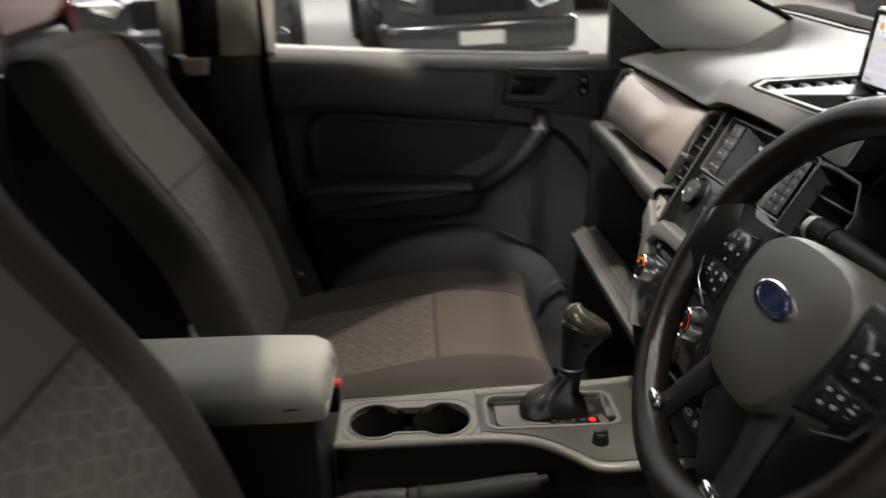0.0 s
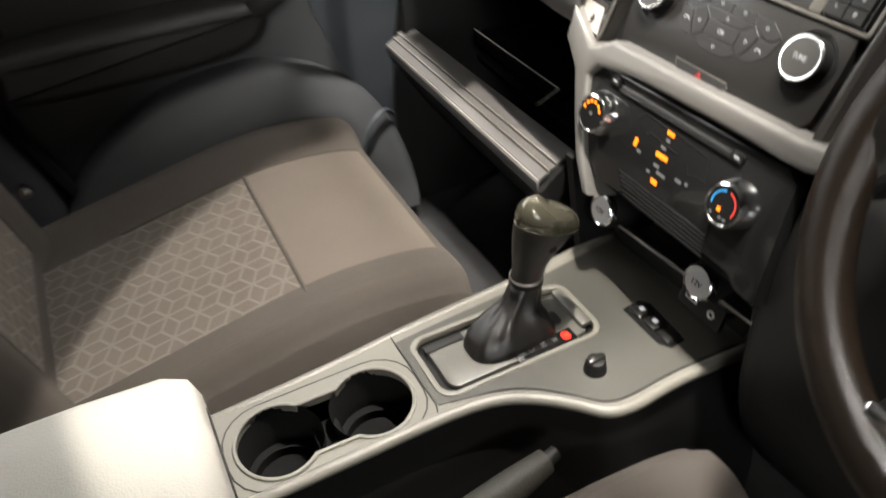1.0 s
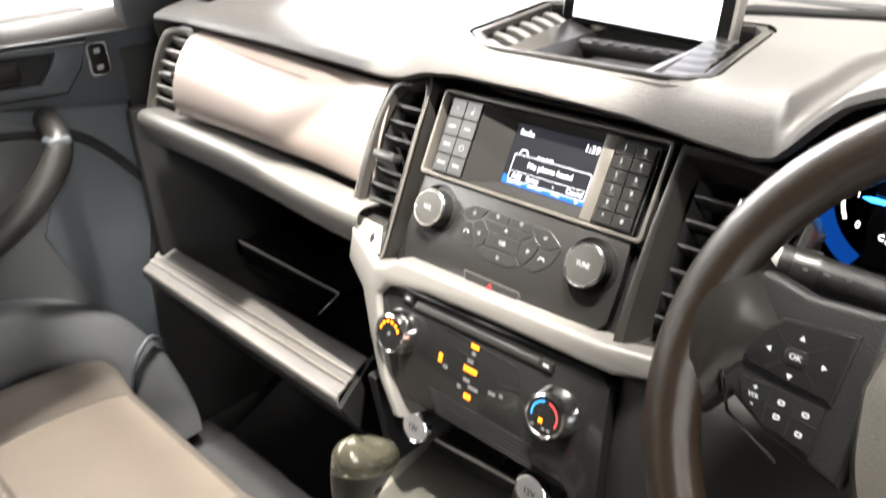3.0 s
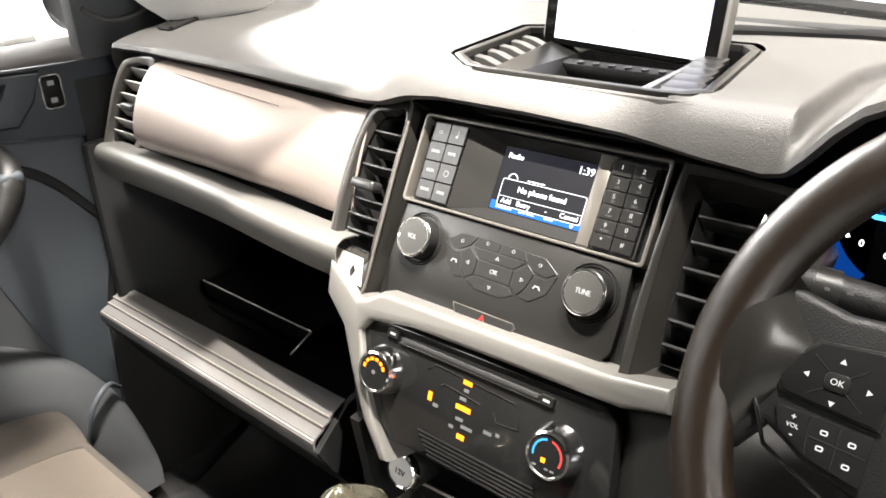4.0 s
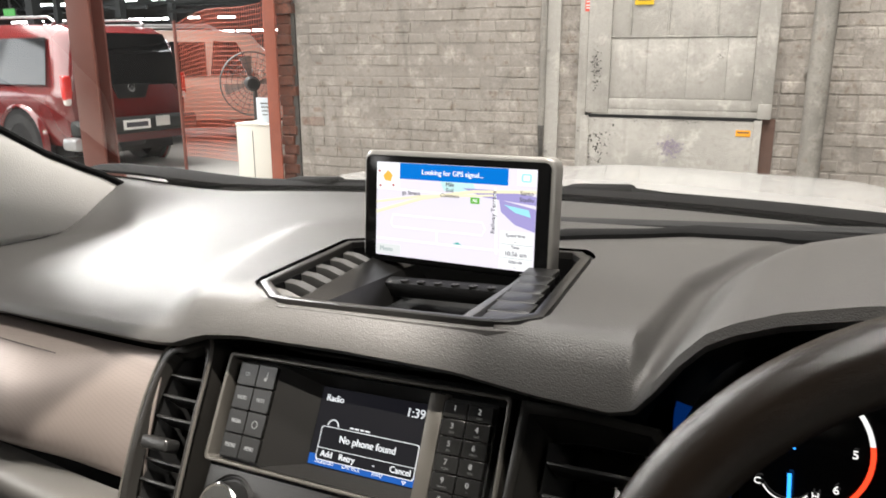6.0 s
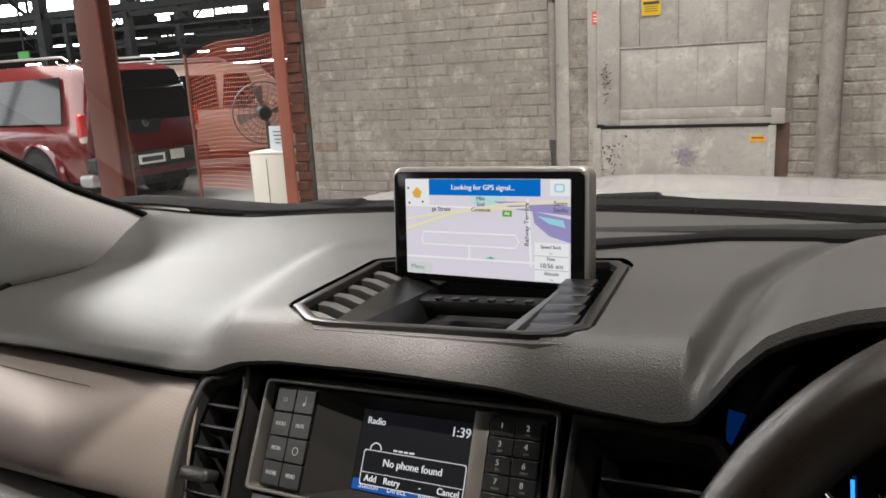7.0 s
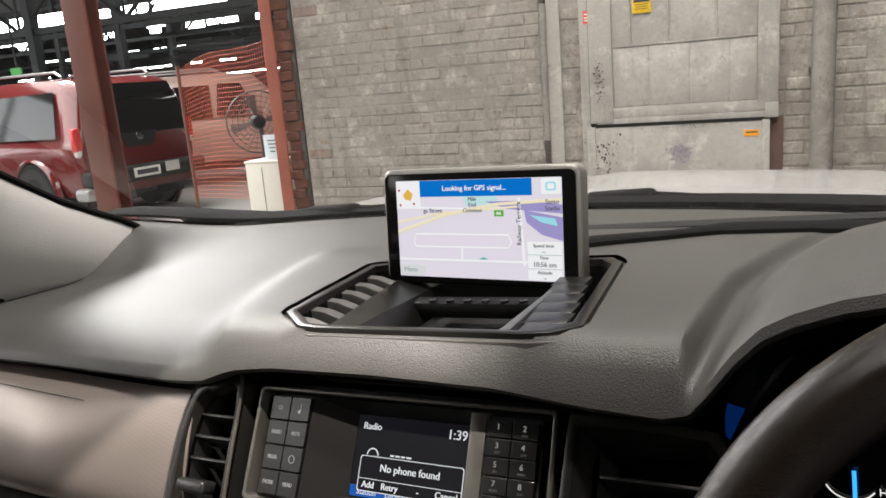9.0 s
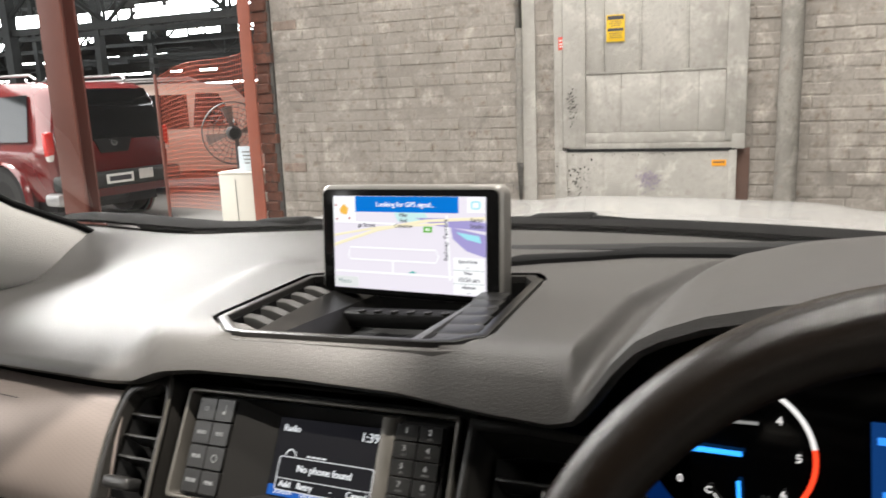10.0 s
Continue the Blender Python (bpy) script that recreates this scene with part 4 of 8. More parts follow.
part("corner_key", box(0.0165, 0.0130, 0.0003, (0.0690, 0.0352, 0.0002)), M_MAPWHITE, ms, "", SC)
part("corner_sign", ring(rounded(0.009, 0.007, 0.002, 0.069, 0.035), rounded(0.006, 0.0045, 0.001, 0.069, 0.035), 0.0003, 0.0006), M_MAPCYAN, ms, "", SC)
part("district", prism([(0.010, 0.0235), (0.052, 0.0235), (0.0782, 0.020), (0.0782, 0.013), (0.030, 0.017)], 0.0, 0.00025), M_MAPLILAC, ms, "", SC)
part("district", prism([(0.045, 0.016), (0.0782, 0.010), (0.0782, -0.009), (0.060, -0.004), (0.047, 0.006)], 0.0, 0.00025), M_MAPLILAC, ms, "", SC)
part("pond", prism([(0.050, 0.012), (0.072, 0.009), (0.074, 0.003), (0.060, 0.006)], 0.0002, 0.0004), M_MAPCYAN, ms, "", SC)
part("park", prism([(-0.012, 0.028), (0.020, 0.028), (0.024, 0.020), (-0.008, 0.020)], 0.0, 0.0002), M_MAPTEAL, ms, "", SC)
for o, w, mt in (([(-0.078, -0.003), (-0.030, 0.012), (0.020, 0.021), (0.078, 0.024)], 0.0014, M_MAPYELLOW), ([(-0.078, 0.006), (-0.030, 0.014), (0.04, 0.019)], 0.0010, M_MAPYELLOW), ([(-0.062, -0.012), (-0.060, -0.0045), (0.030, -0.0045), (0.033, -0.010), (0.030, -0.0155), (-0.060, -0.0155), (-0.062, -0.012)], 0.0007, M_MAPWHITE), ([(-0.078, -0.027), (0.050, -0.027)], 0.0009, M_MAPWHITE), ([(-0.014, -0.0155), (-0.014, -0.027)], 0.0009, M_MAPWHITE), ([(0.041, 0.026), (0.044, -0.030)], 0.0011, M_MAPWHITE), ([(-0.078, 0.019), (-0.01, 0.0175)], 0.0008, M_MAPWHITE)):
    part("road", sweep([(x, y, 0.0002) for x, y in o], w, 6, flat=0.2, up=(0, 0, 1)), mt, ms, "", SC)
part("arrow", prism([(0.002, -0.0255), (0.007, -0.0235), (0.011, -0.0255)], 0.0003, 0.0007), M_MAPTEALD, ms, "", SC)
part("road_shield", box(0.0085, 0.0052, 0.0003, (0.0225, 0.0135, 0.0004)), M_MAPGREEN, ms, "green road shield", SC)
writing("A6", 0.0042, M_MAPWHITE, ms, SC @ T((0.0225, 0.0135, 0.0007)))
for txt, sz, x, y, rot in (("Mile", 0.0048, -0.002, 0.0255, 0), ("End", 0.0048, -0.002, 0.0207, 0), ("Common", 0.0048, -0.002, 0.0160, 0), ("ga Street", 0.0052, -0.041, 0.0160, 0), ("Railway Terrace", 0.0055, 0.0405, 0.005, 90), ("Santo", 0.0052, 0.0700, 0.0225, 0), ("Stadiu", 0.0052, 0.0700, 0.0172, 0)):
    writing(txt, sz, M_MAPINK, ms, SC @ T((x, y, 0.0008)) @ Matrix.Rotation(radians(rot), 4, "Z"))
part("info_box", box(0.0295, 0.0315, 0.0003, (0.0620, -0.0255, 0.0004)), M_MAPWHITE, ms, "white info box", SC)
for y in (-0.0205, -0.0320):
    part("info_line", box(0.0295, 0.0004, 0.0003, (0.0620, y, 0.0006)), M_MAPINKD, ms, "", SC)
for txt, sz, x, y in (("Speed limit", 0.0040, 0.0615, -0.0130), ("--", 0.0045, 0.0615, -0.0178), ("Time", 0.0038, 0.0615, -0.0228), ("10:56 am", 0.0056, 0.0620, -0.0285), ("Altitude", 0.0040, 0.0620, -0.0350), ("--", 0.0045, 0.0620, -0.0395)):
    writing(txt, sz, M_MAPINK, ms, SC @ T((x, y, 0.0008)))
part("menu_key", prism(rounded(0.0260, 0.0095, 0.002, -0.0645, -0.0365), 0.0, 0.0004), M_MAPGREY, ms, "", SC)
writing("Menu", 0.0062, M_MAPINKD, ms, SC @ T((-0.0665, -0.0362, 0.0007)))

# ---- defroster slots, speaker grille, windscreen, cowl ----
def strip_y(x):
    return ip(x, (0.05, 0.12, 0.16, 0.7), (0.300, 0.345, 0.395, 0.375))


part("defroster_strip", grid([[(x, strip_y(x) + d, pad_z(x, strip_y(x) + d) + dz) for x in [0.055 + 0.006 * k for k in range(96)]] for d, dz in ((-0.002, -0.004), (0.0, 0.004), (0.006, 0.006), (0.022, 0.007), (0.042, 0.007), (0.050, 0.003), (0.052, -0.004))]), M_RUBBER, dashboard, "dark defroster strip")
QUAD = ((-0.600, 0.102), (-0.645, 0.112), (-0.722, 0.205), (-0.712, 0.242))
def on_quad(u, v, dz):
    x = (QUAD[0][0] * (1 - v) + QUAD[1][0] * v) * (1 - u) + (QUAD[3][0] * (1 - v) + QUAD[2][0] * v) * u
    y = (QUAD[0][1] * (1 - v) + QUAD[1][1] * v) * (1 - u) + (QUAD[3][1] * (1 - v) + QUAD[2][1] * v) * u
    return (x, y, left_z(x, y) + dz)
slot_ = part("side_defroster", grid([[on_quad(u, v, 0.0032) for v in (0.05, 0.35, 0.65, 0.95)] for u in (0.02, 0.25, 0.5, 0.75, 0.98)]), M_VOID, dashboard, "dark side defroster slot")
part("rim", sweep([on_quad(u, v, 0.002) for u, v in ((0, 0), (0.25, 0), (0.5, 0), (0.75, 0), (1, 0), (1, 0.5), (1, 1), (0.75, 1), (0.5, 1), (0.25, 1), (0, 1), (0, 0.5), (0, 0))], 0.0035, 8), M_GREYDARK, slot_)
for v in (0.3, 0.52, 0.74):
    part("slat", sweep([on_quad(u, v, 0.0025) for u in (0.04, 0.2, 0.35, 0.5, 0.65, 0.8, 0.96)], 0.0018, 6), M_GREYDARK, slot_)


def glass_base(x):
    return Vector((x, back_y(x) + 0.01, back_z(x) - 0.004))


def glass_point(x, s):
    p = glass_base(x)
    return p + Vector((-0.10 * x * s, -0.72 * s + 0.08 * s * abs(x), 0.42 * s))


screen_ = tagged(part("windscreen", grid([[glass_point(-0.72 + 0.08 * k, s) for k in range(19)] for s in (0, 0.25, 0.5, 0.75, 1.0)] + [[glass_point(-0.72 + 0.08 * k, 1.0) + Vector((0, -0.20, 0.02)) for k in range(19)]]), M_GLASS), "clear curved windscreen glass", "windscreen", kind="structure")
screen_.visible_shadow = False
part("frit_band", grid([[glass_point(-0.70 + 0.05 * k, s) + Vector((0, 0.004, 0)) for k in range(29)] for s in (-0.05, 0.014)]), M_RUBBER, screen_)
pillar = tagged(new("windscreen_pillar"), "pale grey plastic windscreen pillar trim", "pillar trim", kind="structure")


def pillar_point(s):
    """Edge of the glass along the pillar, bowed where it meets the dash."""
    return glass_point(-0.70, s) - Vector((0, 0, 0.017 + 0.019 * smooth(0.0, 0.2, s)))


pp = []
for s in np.linspace(-0.04, 1.0, 16):
    p = pillar_point(s)
    k = 1 - smooth(0.15, 0.55, s)  # the trim flares inwards at its foot
    pp.append([p + Vector(v) for v in ((0.045 - 0.02 * s, 0.01, 0.004), (0.038 + 0.012 * k, -0.006, -0.008), (0.030 + 0.020 * k, -0.02, -0.012 - 0.018 * k), (-0.01 + 0.062 * k, -0.06 + 0.015 * k, -0.03 - 0.040 * k), (-0.06 + 0.07 * k, -0.11, -0.05 - 0.055 * k), (-0.13, -0.12, -0.03))])
part("trim", thick(grid(pp), 0.006), M_PILLAR, pillar, "pale grey trim", angle=60)
part("seal", sweep([tuple(pillar_point(s) + Vector((0.050 - 0.02 * s, 0.008, 0.004))) for s in np.linspace(-0.02, 1, 16)], 0.006, 8), M_RUBBER, pillar, "black seal")
cowl = tagged(new("wiper_cowl"), "black plastic wiper cowl below the windscreen", "cowl")
part("panel", thick(grid([[(x, back_y(x) + 0.02 + d, back_z(x) + dz - 0.006) for x in [-0.72 + 0.06 * k for k in range(25)]] for d, dz in ((0.0, 0.012), (0.03, 0.015), (0.07, 0.012), (0.13, -0.004), (0.16, -0.03))]), 0.004), M_RUBBER, cowl)
for x0 in (-0.47, -0.05):
    wp = tagged(new("windscreen_wiper"), "black wiper arm resting on the cowl", "wiper", "windscreen wipers")
    y0 = back_y(x0) + 0.075
    z0 = back_z(x0) + 0.000
    part("pivot_cover", box(0.10, 0.045, 0.022, (x0 + 0.03, y0, z0), r=0.010, seg=3), M_RUBBER, wp)
    part("arm", sweep([(x0 + 0.06, y0, z0), (x0 + 0.30, back_y(x0 + 0.3) + 0.06, back_z(x0 + 0.3) - 0.004), (x0 + 0.55, back_y(x0 + 0.55) + 0.05, back_z(x0 + 0.55) - 0.004)], [0.010, 0.007, 0.005], 8), M_RUBBER, wp)
bonnet = tagged(new("bonnet"), "white painted bonnet beyond the windscreen", "car bonnet")


def bonnet_z(x, y):
    return ip(y, (0.70, 0.85, 1.1, 1.5, 1.8, 1.95, 2.0), (1.286, 1.306, 1.310, 1.298, 1.262, 1.20, 1.10)) - 0.078 * (x + 0.16) - 0.03 * x * x - 0.014 * smooth(0.25, 0.40, abs(x + 0.0))


part("panel", thick(grid([[(x, y, bonnet_z(x, y)) for y in (0.70, 0.74, 0.8, 0.9, 1.0, 1.1, 1.2, 1.35, 1.5, 1.65, 1.8, 1.9, 1.95, 2.0)] for x in [-0.78 + 0.04 * k for k in range(40)]]), 0.01), M_WHITE, bonnet, "white paint")

for s in (-1, 1):
    part("wing", thick(grid([[(s * (0.78 + dx), y, z) for dx, z in ((0.0, bonnet_z(s * 0.78, y) - 0.012), (0.05, bonnet_z(s * 0.78, y) - 0.05), (0.10, 1.0), (0.11, 0.80 + 0.18 * math.exp(-((y - 1.45) / 0.30) ** 4)))] for y in [0.70 + 0.065 * k for k in range(21)]]), 0.01), M_WHITE, bonnet, "white paint")
part("nose", thick(grid([[(x, 2.0 + dy - 0.10 * abs(x) ** 2, z + dz * bonnet_z(x, 2.0)) for x in [-0.78 + 0.13 * k for k in range(13)]] for dy, z, dz in ((0.0, -0.01, 1.0), (0.04, 0.98, 0.0), (0.05, 0.60, 0.0))]), 0.01), M_WHITE, bonnet, "white paint")

# ---- instrument cluster ----
M_BLUEGLOW = glow("blue_spill", (0.004, 0.07, 0.40), 0.14)
cluster = tagged(new("instrument_cluster"), "dark instrument cluster with lit blue and white dials", "instrument cluster")
part("face", box(0.30, 0.012, 0.12, (0.392, 0.180, 1.262), r=0.004), M_GLOSS, cluster, "black face")
CF = T((0.392, 0.1725, 1.262)) @ Matrix.Rotation(radians(90), 4, "X")
part("binnacle", thick(grid([[(0.392 + 0.185 * math.cos(a), y, 1.255 + hh * math.sin(a)) for a in (math.pi * (k / 24) for k in range(25))] for y, hh in ((0.185, 0.10), (0.10, 0.118), (0.062, 0.125))]), 0.004), M_DARK, cluster, "black binnacle hood")
part("lower_hood", box(0.40, 0.15, 0.02, (0.392, 0.11, 1.19), r=0.006), M_DARK, cluster)


def arc(cx, cy, r0, r1, a0, a1, mat, m, parent, n=24, name="arc", label=""):
    part(name, grid([[(cx + r * math.cos(radians(a)), cy + r * math.sin(radians(a)), 0.0) for r in (r0, r1)] for a in [a0 + (a1 - a0) * k / n for k in range(n + 1)]]), mat, parent, label, m)


RX, RY = -0.120, 0.0
# arc that glows in place of blue light falling on the plastic
for a0, a1 in ((165, 240),):
    arc(RX, RY, 0.058, 0.074, a0, a1, M_BLUEGLOW, CF, cluster, label="glowing arc for the blue light on the cluster plastic")
arc(RX, RY, 0.0495, 0.0525, 205, 172, M_WHITEL, CF, cluster, label="white scale")
arc(RX, RY, 0.0495, 0.0525, 80, 8, M_WHITEL, CF, cluster, label="white scale")
arc(RX, RY, 0.0495, 0.0525, 8, -42, M_REDL, CF, cluster, label="red scale")
for txt, x, y in (("0", -0.036, -0.024), ("1", -0.040, 0.002), ("3", 0.008, 0.036), ("4", 0.030, 0.025), ("5", 0.041, 0.0), ("6", 0.031, -0.027)):
    writing(txt, 0.0082, M_WHITEL, cluster, CF @ T((RX + x, RY + y, 0.0006)))
part("unit_print", box(0.022, 0.0022, 0.0003, (RX + 0.006, RY + 0.022, 0.0004)), M_PRINT, cluster, "", CF)
part("needle", prism([(RX - 0.037, 0.0005), (RX - 0.03, 0.0022), (RX + 0.006, 0.001), (RX + 0.006, -0.002), (RX - 0.03, -0.0015)], 0.001, 0.002), M_BLUEL, cluster, "glowing blue needle", CF)
arc(RX + 0.001, -0.0255, 0.0155, 0.0165, 205, 325, M_WHITEL, CF, cluster)
for txt, x, y in (("C", -0.017, -0.030), ("H", 0.019, -0.034)):
    writing(txt, 0.007, M_WHITEL, cluster, CF @ T((RX + x, y, 0.0006)))
part("needle", box(0.0024, 0.019, 0.0006, (RX + 0.003, -0.030, 0.001), m=Matrix.Rotation(radians(0), 4, "Z")), M_BLUEL, cluster, "glowing blue needle", CF)
part("centre_display", box(0.075, 0.060, 0.0005, (0.0, 0.0, 0.0005)), M_BLUEDIM, cluster, "dim blue trip display", CF)
for y, w in ((0.018, 0.060), (0.006, 0.045), (-0.008, 0.045), (-0.018, 0.055)):
    part("display_bar", box(w, 0.005, 0.0003, (-0.004, y, 0.0009)), M_BLUEL2, cluster, "", CF)
arc(0.120, 0.0, 0.0495, 0.0525, 215, -35, M_WHITEL, CF, cluster)
part("needle", prism([(0.086, -0.022), (0.12, -0.001), (0.122, 0.001)], 0.001, 0.002), M_BLUEL, cluster, "glowing blue needle", CF)

# ---- steering wheel ----
WHEEL = Matrix.Translation((0.392, -0.095, 1.262)) @ Matrix.Rotation(radians(90 - 29), 4, "X")
wheel = tagged(new("steering_wheel"), "black leather steering wheel with grained airbag cover", "steering wheel")
rim = [(0.167 * math.cos(a), 0.167 * math.sin(a), 0) for a in (2 * math.pi * k / 96 for k in range(97))]
part("rim", sweep(rim, 0.0165, 16, up=(0, 0, 1)), M_LEATHER, wheel, "grained black leather rim", WHEEL)


def cover_rows(scale, z):
    o = spline([(-0.078, 0.010), (-0.070, 0.040), (-0.035, 0.056), (0.035, 0.056), (0.070, 0.040), (0.078, 0.010), (0.066, -0.040), (0.035, -0.075), (-0.035, -0.075), (-0.066, -0.040), (-0.078, 0.010)], 5)[:-1]
    return [(x * scale, y * scale - 0.004 * (1 - scale), z) for x, y in o]


part("airbag_cover", grid([cover_rows(s, z) for s, z in ((1.0, -0.045), (1.0, -0.012), (0.985, -0.004), (0.93, 0.004), (0.75, 0.009), (0.45, 0.0115), (0.15, 0.012))], closed=True), M_COVER, wheel, "grained black airbag cover", WHEEL)
oval = [(0.026 * math.cos(a), 0.0115 * math.sin(a)) for a in (2 * math.pi * k / 40 for k in range(40))]
ov = part("emblem", prism([(x * 1.12, y * 1.16) for x, y in oval], 0.010, 0.0140, r=0.001), M_CHROME, wheel, "blue oval emblem with silver edge", WHEEL @ T((0, 0.006, 0)))
part("emblem_field", prism(oval, 0.0140, 0.0146), M_EMBLEM, ov, "", WHEEL @ T((0, 0.006, 0)))
part("emblem_line", ring([(x * 0.86, y * 0.84) for x, y in oval], [(x * 0.82, y * 0.78) for x, y in oval], 0.0146, 0.0150), M_CHROME, ov, "", WHEEL @ T((0, 0.006, 0)))
part("airbag_print", box(0.018, 0.002, 0.0004, (0.0, -0.030, 0.0100)), M_DARK, wheel, "", WHEEL)
for s in (-1, 1):
    sp = part("spoke", prism([(s * x, y) for x, y in [(0.070, 0.048), (0.112, 0.046), (0.136, 0.052), (0.158, 0.050), (0.158, -0.045), (0.148, -0.040), (0.135, -0.020), (0.110, -0.034), (0.068, -0.046)]], -0.020, 0.000, r=0.005, seg=3), M_DARK, wheel, "black spoke", WHEEL)
    o = [(s * x, y) for x, y in [(0.084, 0.032), (0.120, 0.028), (0.136, 0.010), (0.131, 0.000), (0.086, -0.004)]]
    part("pod_rim", prism([(s * 0.110 + (x - s * 0.110) * 1.07, 0.012 + (y - 0.012) * 1.09) for x, y in o], 0.0, 0.0025, r=0.001), M_SATIN, sp, "satin edge", WHEEL)
    pod = part("arrow_pod", prism(o, 0.0, 0.0035, r=0.001), M_GLOSS, sp, "black arrow key pod", WHEEL)
    CX = s * 0.108
    part("ok_key", prism(rounded(0.012, 0.009, 0.003, CX, 0.0115), 0.003, 0.0045, r=0.0006), M_KEY, pod, "", WHEEL)
    writing("OK", 0.0045, M_PRINT, pod, WHEEL @ T((CX, 0.0115, 0.0047)))
    for dx, dy, a in ((0, 0.0105, 90), (0, -0.0105, 270), (-0.0142, 0, 180), (0.0142, 0, 0)):
        tri = [(CX + dx + 0.0018 * math.cos(radians(a + q)), 0.0115 + dy + 0.0018 * math.sin(radians(a + q))) for q in (0, 120, 240)]
        part("sign", prism(tri, 0.0035, 0.0038), M_PRINT, pod, "", WHEEL)
    lp = part("lower_keys", prism([(s * x, y) for x, y in [(0.086, -0.008), (0.132, -0.008), (0.128, -0.020), (0.112, -0.029), (0.086, -0.034)]], 0.0, 0.0030, r=0.001), M_GLOSS, sp, "black audio keys", WHEEL)
    for txt, dx, dy, size in (("+", 0.122, -0.0115, 0.005), ("VOL", 0.1215, -0.0158, 0.0032), ("-", 0.121, -0.0200, 0.006)):
        writing(txt, size, M_PRINT, lp, WHEEL @ T((s * dx, dy, 0.0031)))
    for dx, dy in ((0.107, -0.014), (0.094, -0.015), (0.107, -0.022), (0.094, -0.026)):
        part("key_print", ring(rounded(0.0036, 0.0026, 0.0008, s * dx, dy), rounded(0.0022, 0.0013, 0.0004, s * dx, dy), 0.0030, 0.0033), M_PRINT, lp, "", WHEEL)
    for p0, p1 in (((0.115, -0.009), (0.113, -0.027)), ((0.1005, -0.009), (0.1, -0.031)), ((0.087, -0.0195), (0.113, -0.018))):
        part("key_gap", sweep([(s * p0[0], p0[1], 0.0030), (s * p1[0], p1[1], 0.0030)], 0.0004, 6), M_RUBBER, lp, "", WHEEL)
    for q in (45, 135, 225, 315):
        c, d = math.cos(radians(q)), math.sin(radians(q))
        part("key_gap", sweep([(CX + 0.0065 * c, 0.0115 + 0.0055 * d, 0.0035), (CX + 0.0185 * c, 0.0115 + 0.0150 * d, 0.0035)], 0.0004, 6), M_RUBBER, pod, "", WHEEL)
    part("spoke_flare", grid([[(s * x, yb + (yt - yb) * v, zc - 0.016 * (2 * v - 1) ** 2) for v in [k / 10 for k in range(11)]] for x, yt, yb, zc in ((0.166, 0.085, -0.052, 0.0150), (0.158, 0.078, -0.044, 0.0165), (0.150, 0.068, -0.034, 0.0150), (0.141, 0.058, -0.022, 0.0105), (0.132, 0.050, -0.012, 0.0050), (0.122, 0.044, -0.006, 0.0008))]), M_FLARE, sp, "smooth black flare into the rim", WHEEL, angle=80)
    part("spoke_line", sweep([(s * 0.150, 0.004, 0.002), (s * 0.142, -0.010, 0.0035), (s * 0.132, -0.030, 0.002), (s * 0.10, -0.045, 0.0)], 0.0012, 6), M_CHROME, sp, "thin chrome line", WHEEL)
    part("lower_spoke", sweep([(s * 0.040, -0.060, -0.016), (s * 0.055, -0.100, -0.010), (s * 0.068, -0.150, -0.004)], [0.020, 0.014, 0.013], 12, flat=0.55), M_DARK, wheel, "black lower spoke", WHEEL)
    part("spoke_clip", box(0.022, 0.012, 0.010, (s * 0.067, -0.134, 0.006), r=0.004, seg=3, m=Matrix.Rotation(radians(0), 4, "Z")), M_CHROME, wheel, "chrome spoke clip", WHEEL)
part("column", lathe([(0.055, -0.03), (0.06, -0.12), (0.075, -0.22)], 28), M_DARK, wheel, "black steering column shroud", WHEEL)
stalk = tagged(new("wiper_stalk"), "black wiper stalk behind the steering wheel", "stalk")
part("lever", sweep([(0.34, 0.035, 1.255), (0.28, 0.025, 1.262), (0.23, 0.012, 1.270)], [0.011, 0.012, 0.013], 14), M_DARK, stalk)
part("collar", sweep([(0.255, 0.018, 1.266), (0.240, 0.014, 1.268)], 0.0145, 16), M_SATIN, stalk)
part("end_cap", sweep([(0.232, 0.012, 1.270), (0.224, 0.010, 1.271), (0.221, 0.009, 1.2715)], [0.0135, 0.012, 0.006], 14), M_SILVERGREY, stalk)
for k, w in enumerate((0.003, 0.004, 0.003)):
    part("stalk_print", box(w, 0.0005, 0.0016, (0.252 + 0.012 * k, 0.0035 + 0.004 * k, 1.2745 - 0.001 * k)), M_PRINTDIM, stalk)

# ---- centre console ----
def hole_plate(outline, holes, z0, z1, mat, name, parent, label=""):
    """A plate with that outline and holes through it."""
    t = bmesh.new()
    loops = []
    for o in (outline, *holes):
        vs = [t.verts.new((x, y, z1)) for x, y in o]
        loops += [t.edges.new((a, b)) for a, b in zip(vs, vs[1:] + vs[:1])]
    bmesh.ops.triangle_fill(t, edges=loops, use_beauty=True)
    ext = bmesh.ops.extrude_face_region(t, geom=t.faces[:])
    bmesh.ops.translate(t, vec=(0, 0, z0 - z1), verts=[v for v in ext["geom"] if isinstance(v, bmesh.types.BMVert)])
    return part(name, t, mat, parent, label, smooth=False)


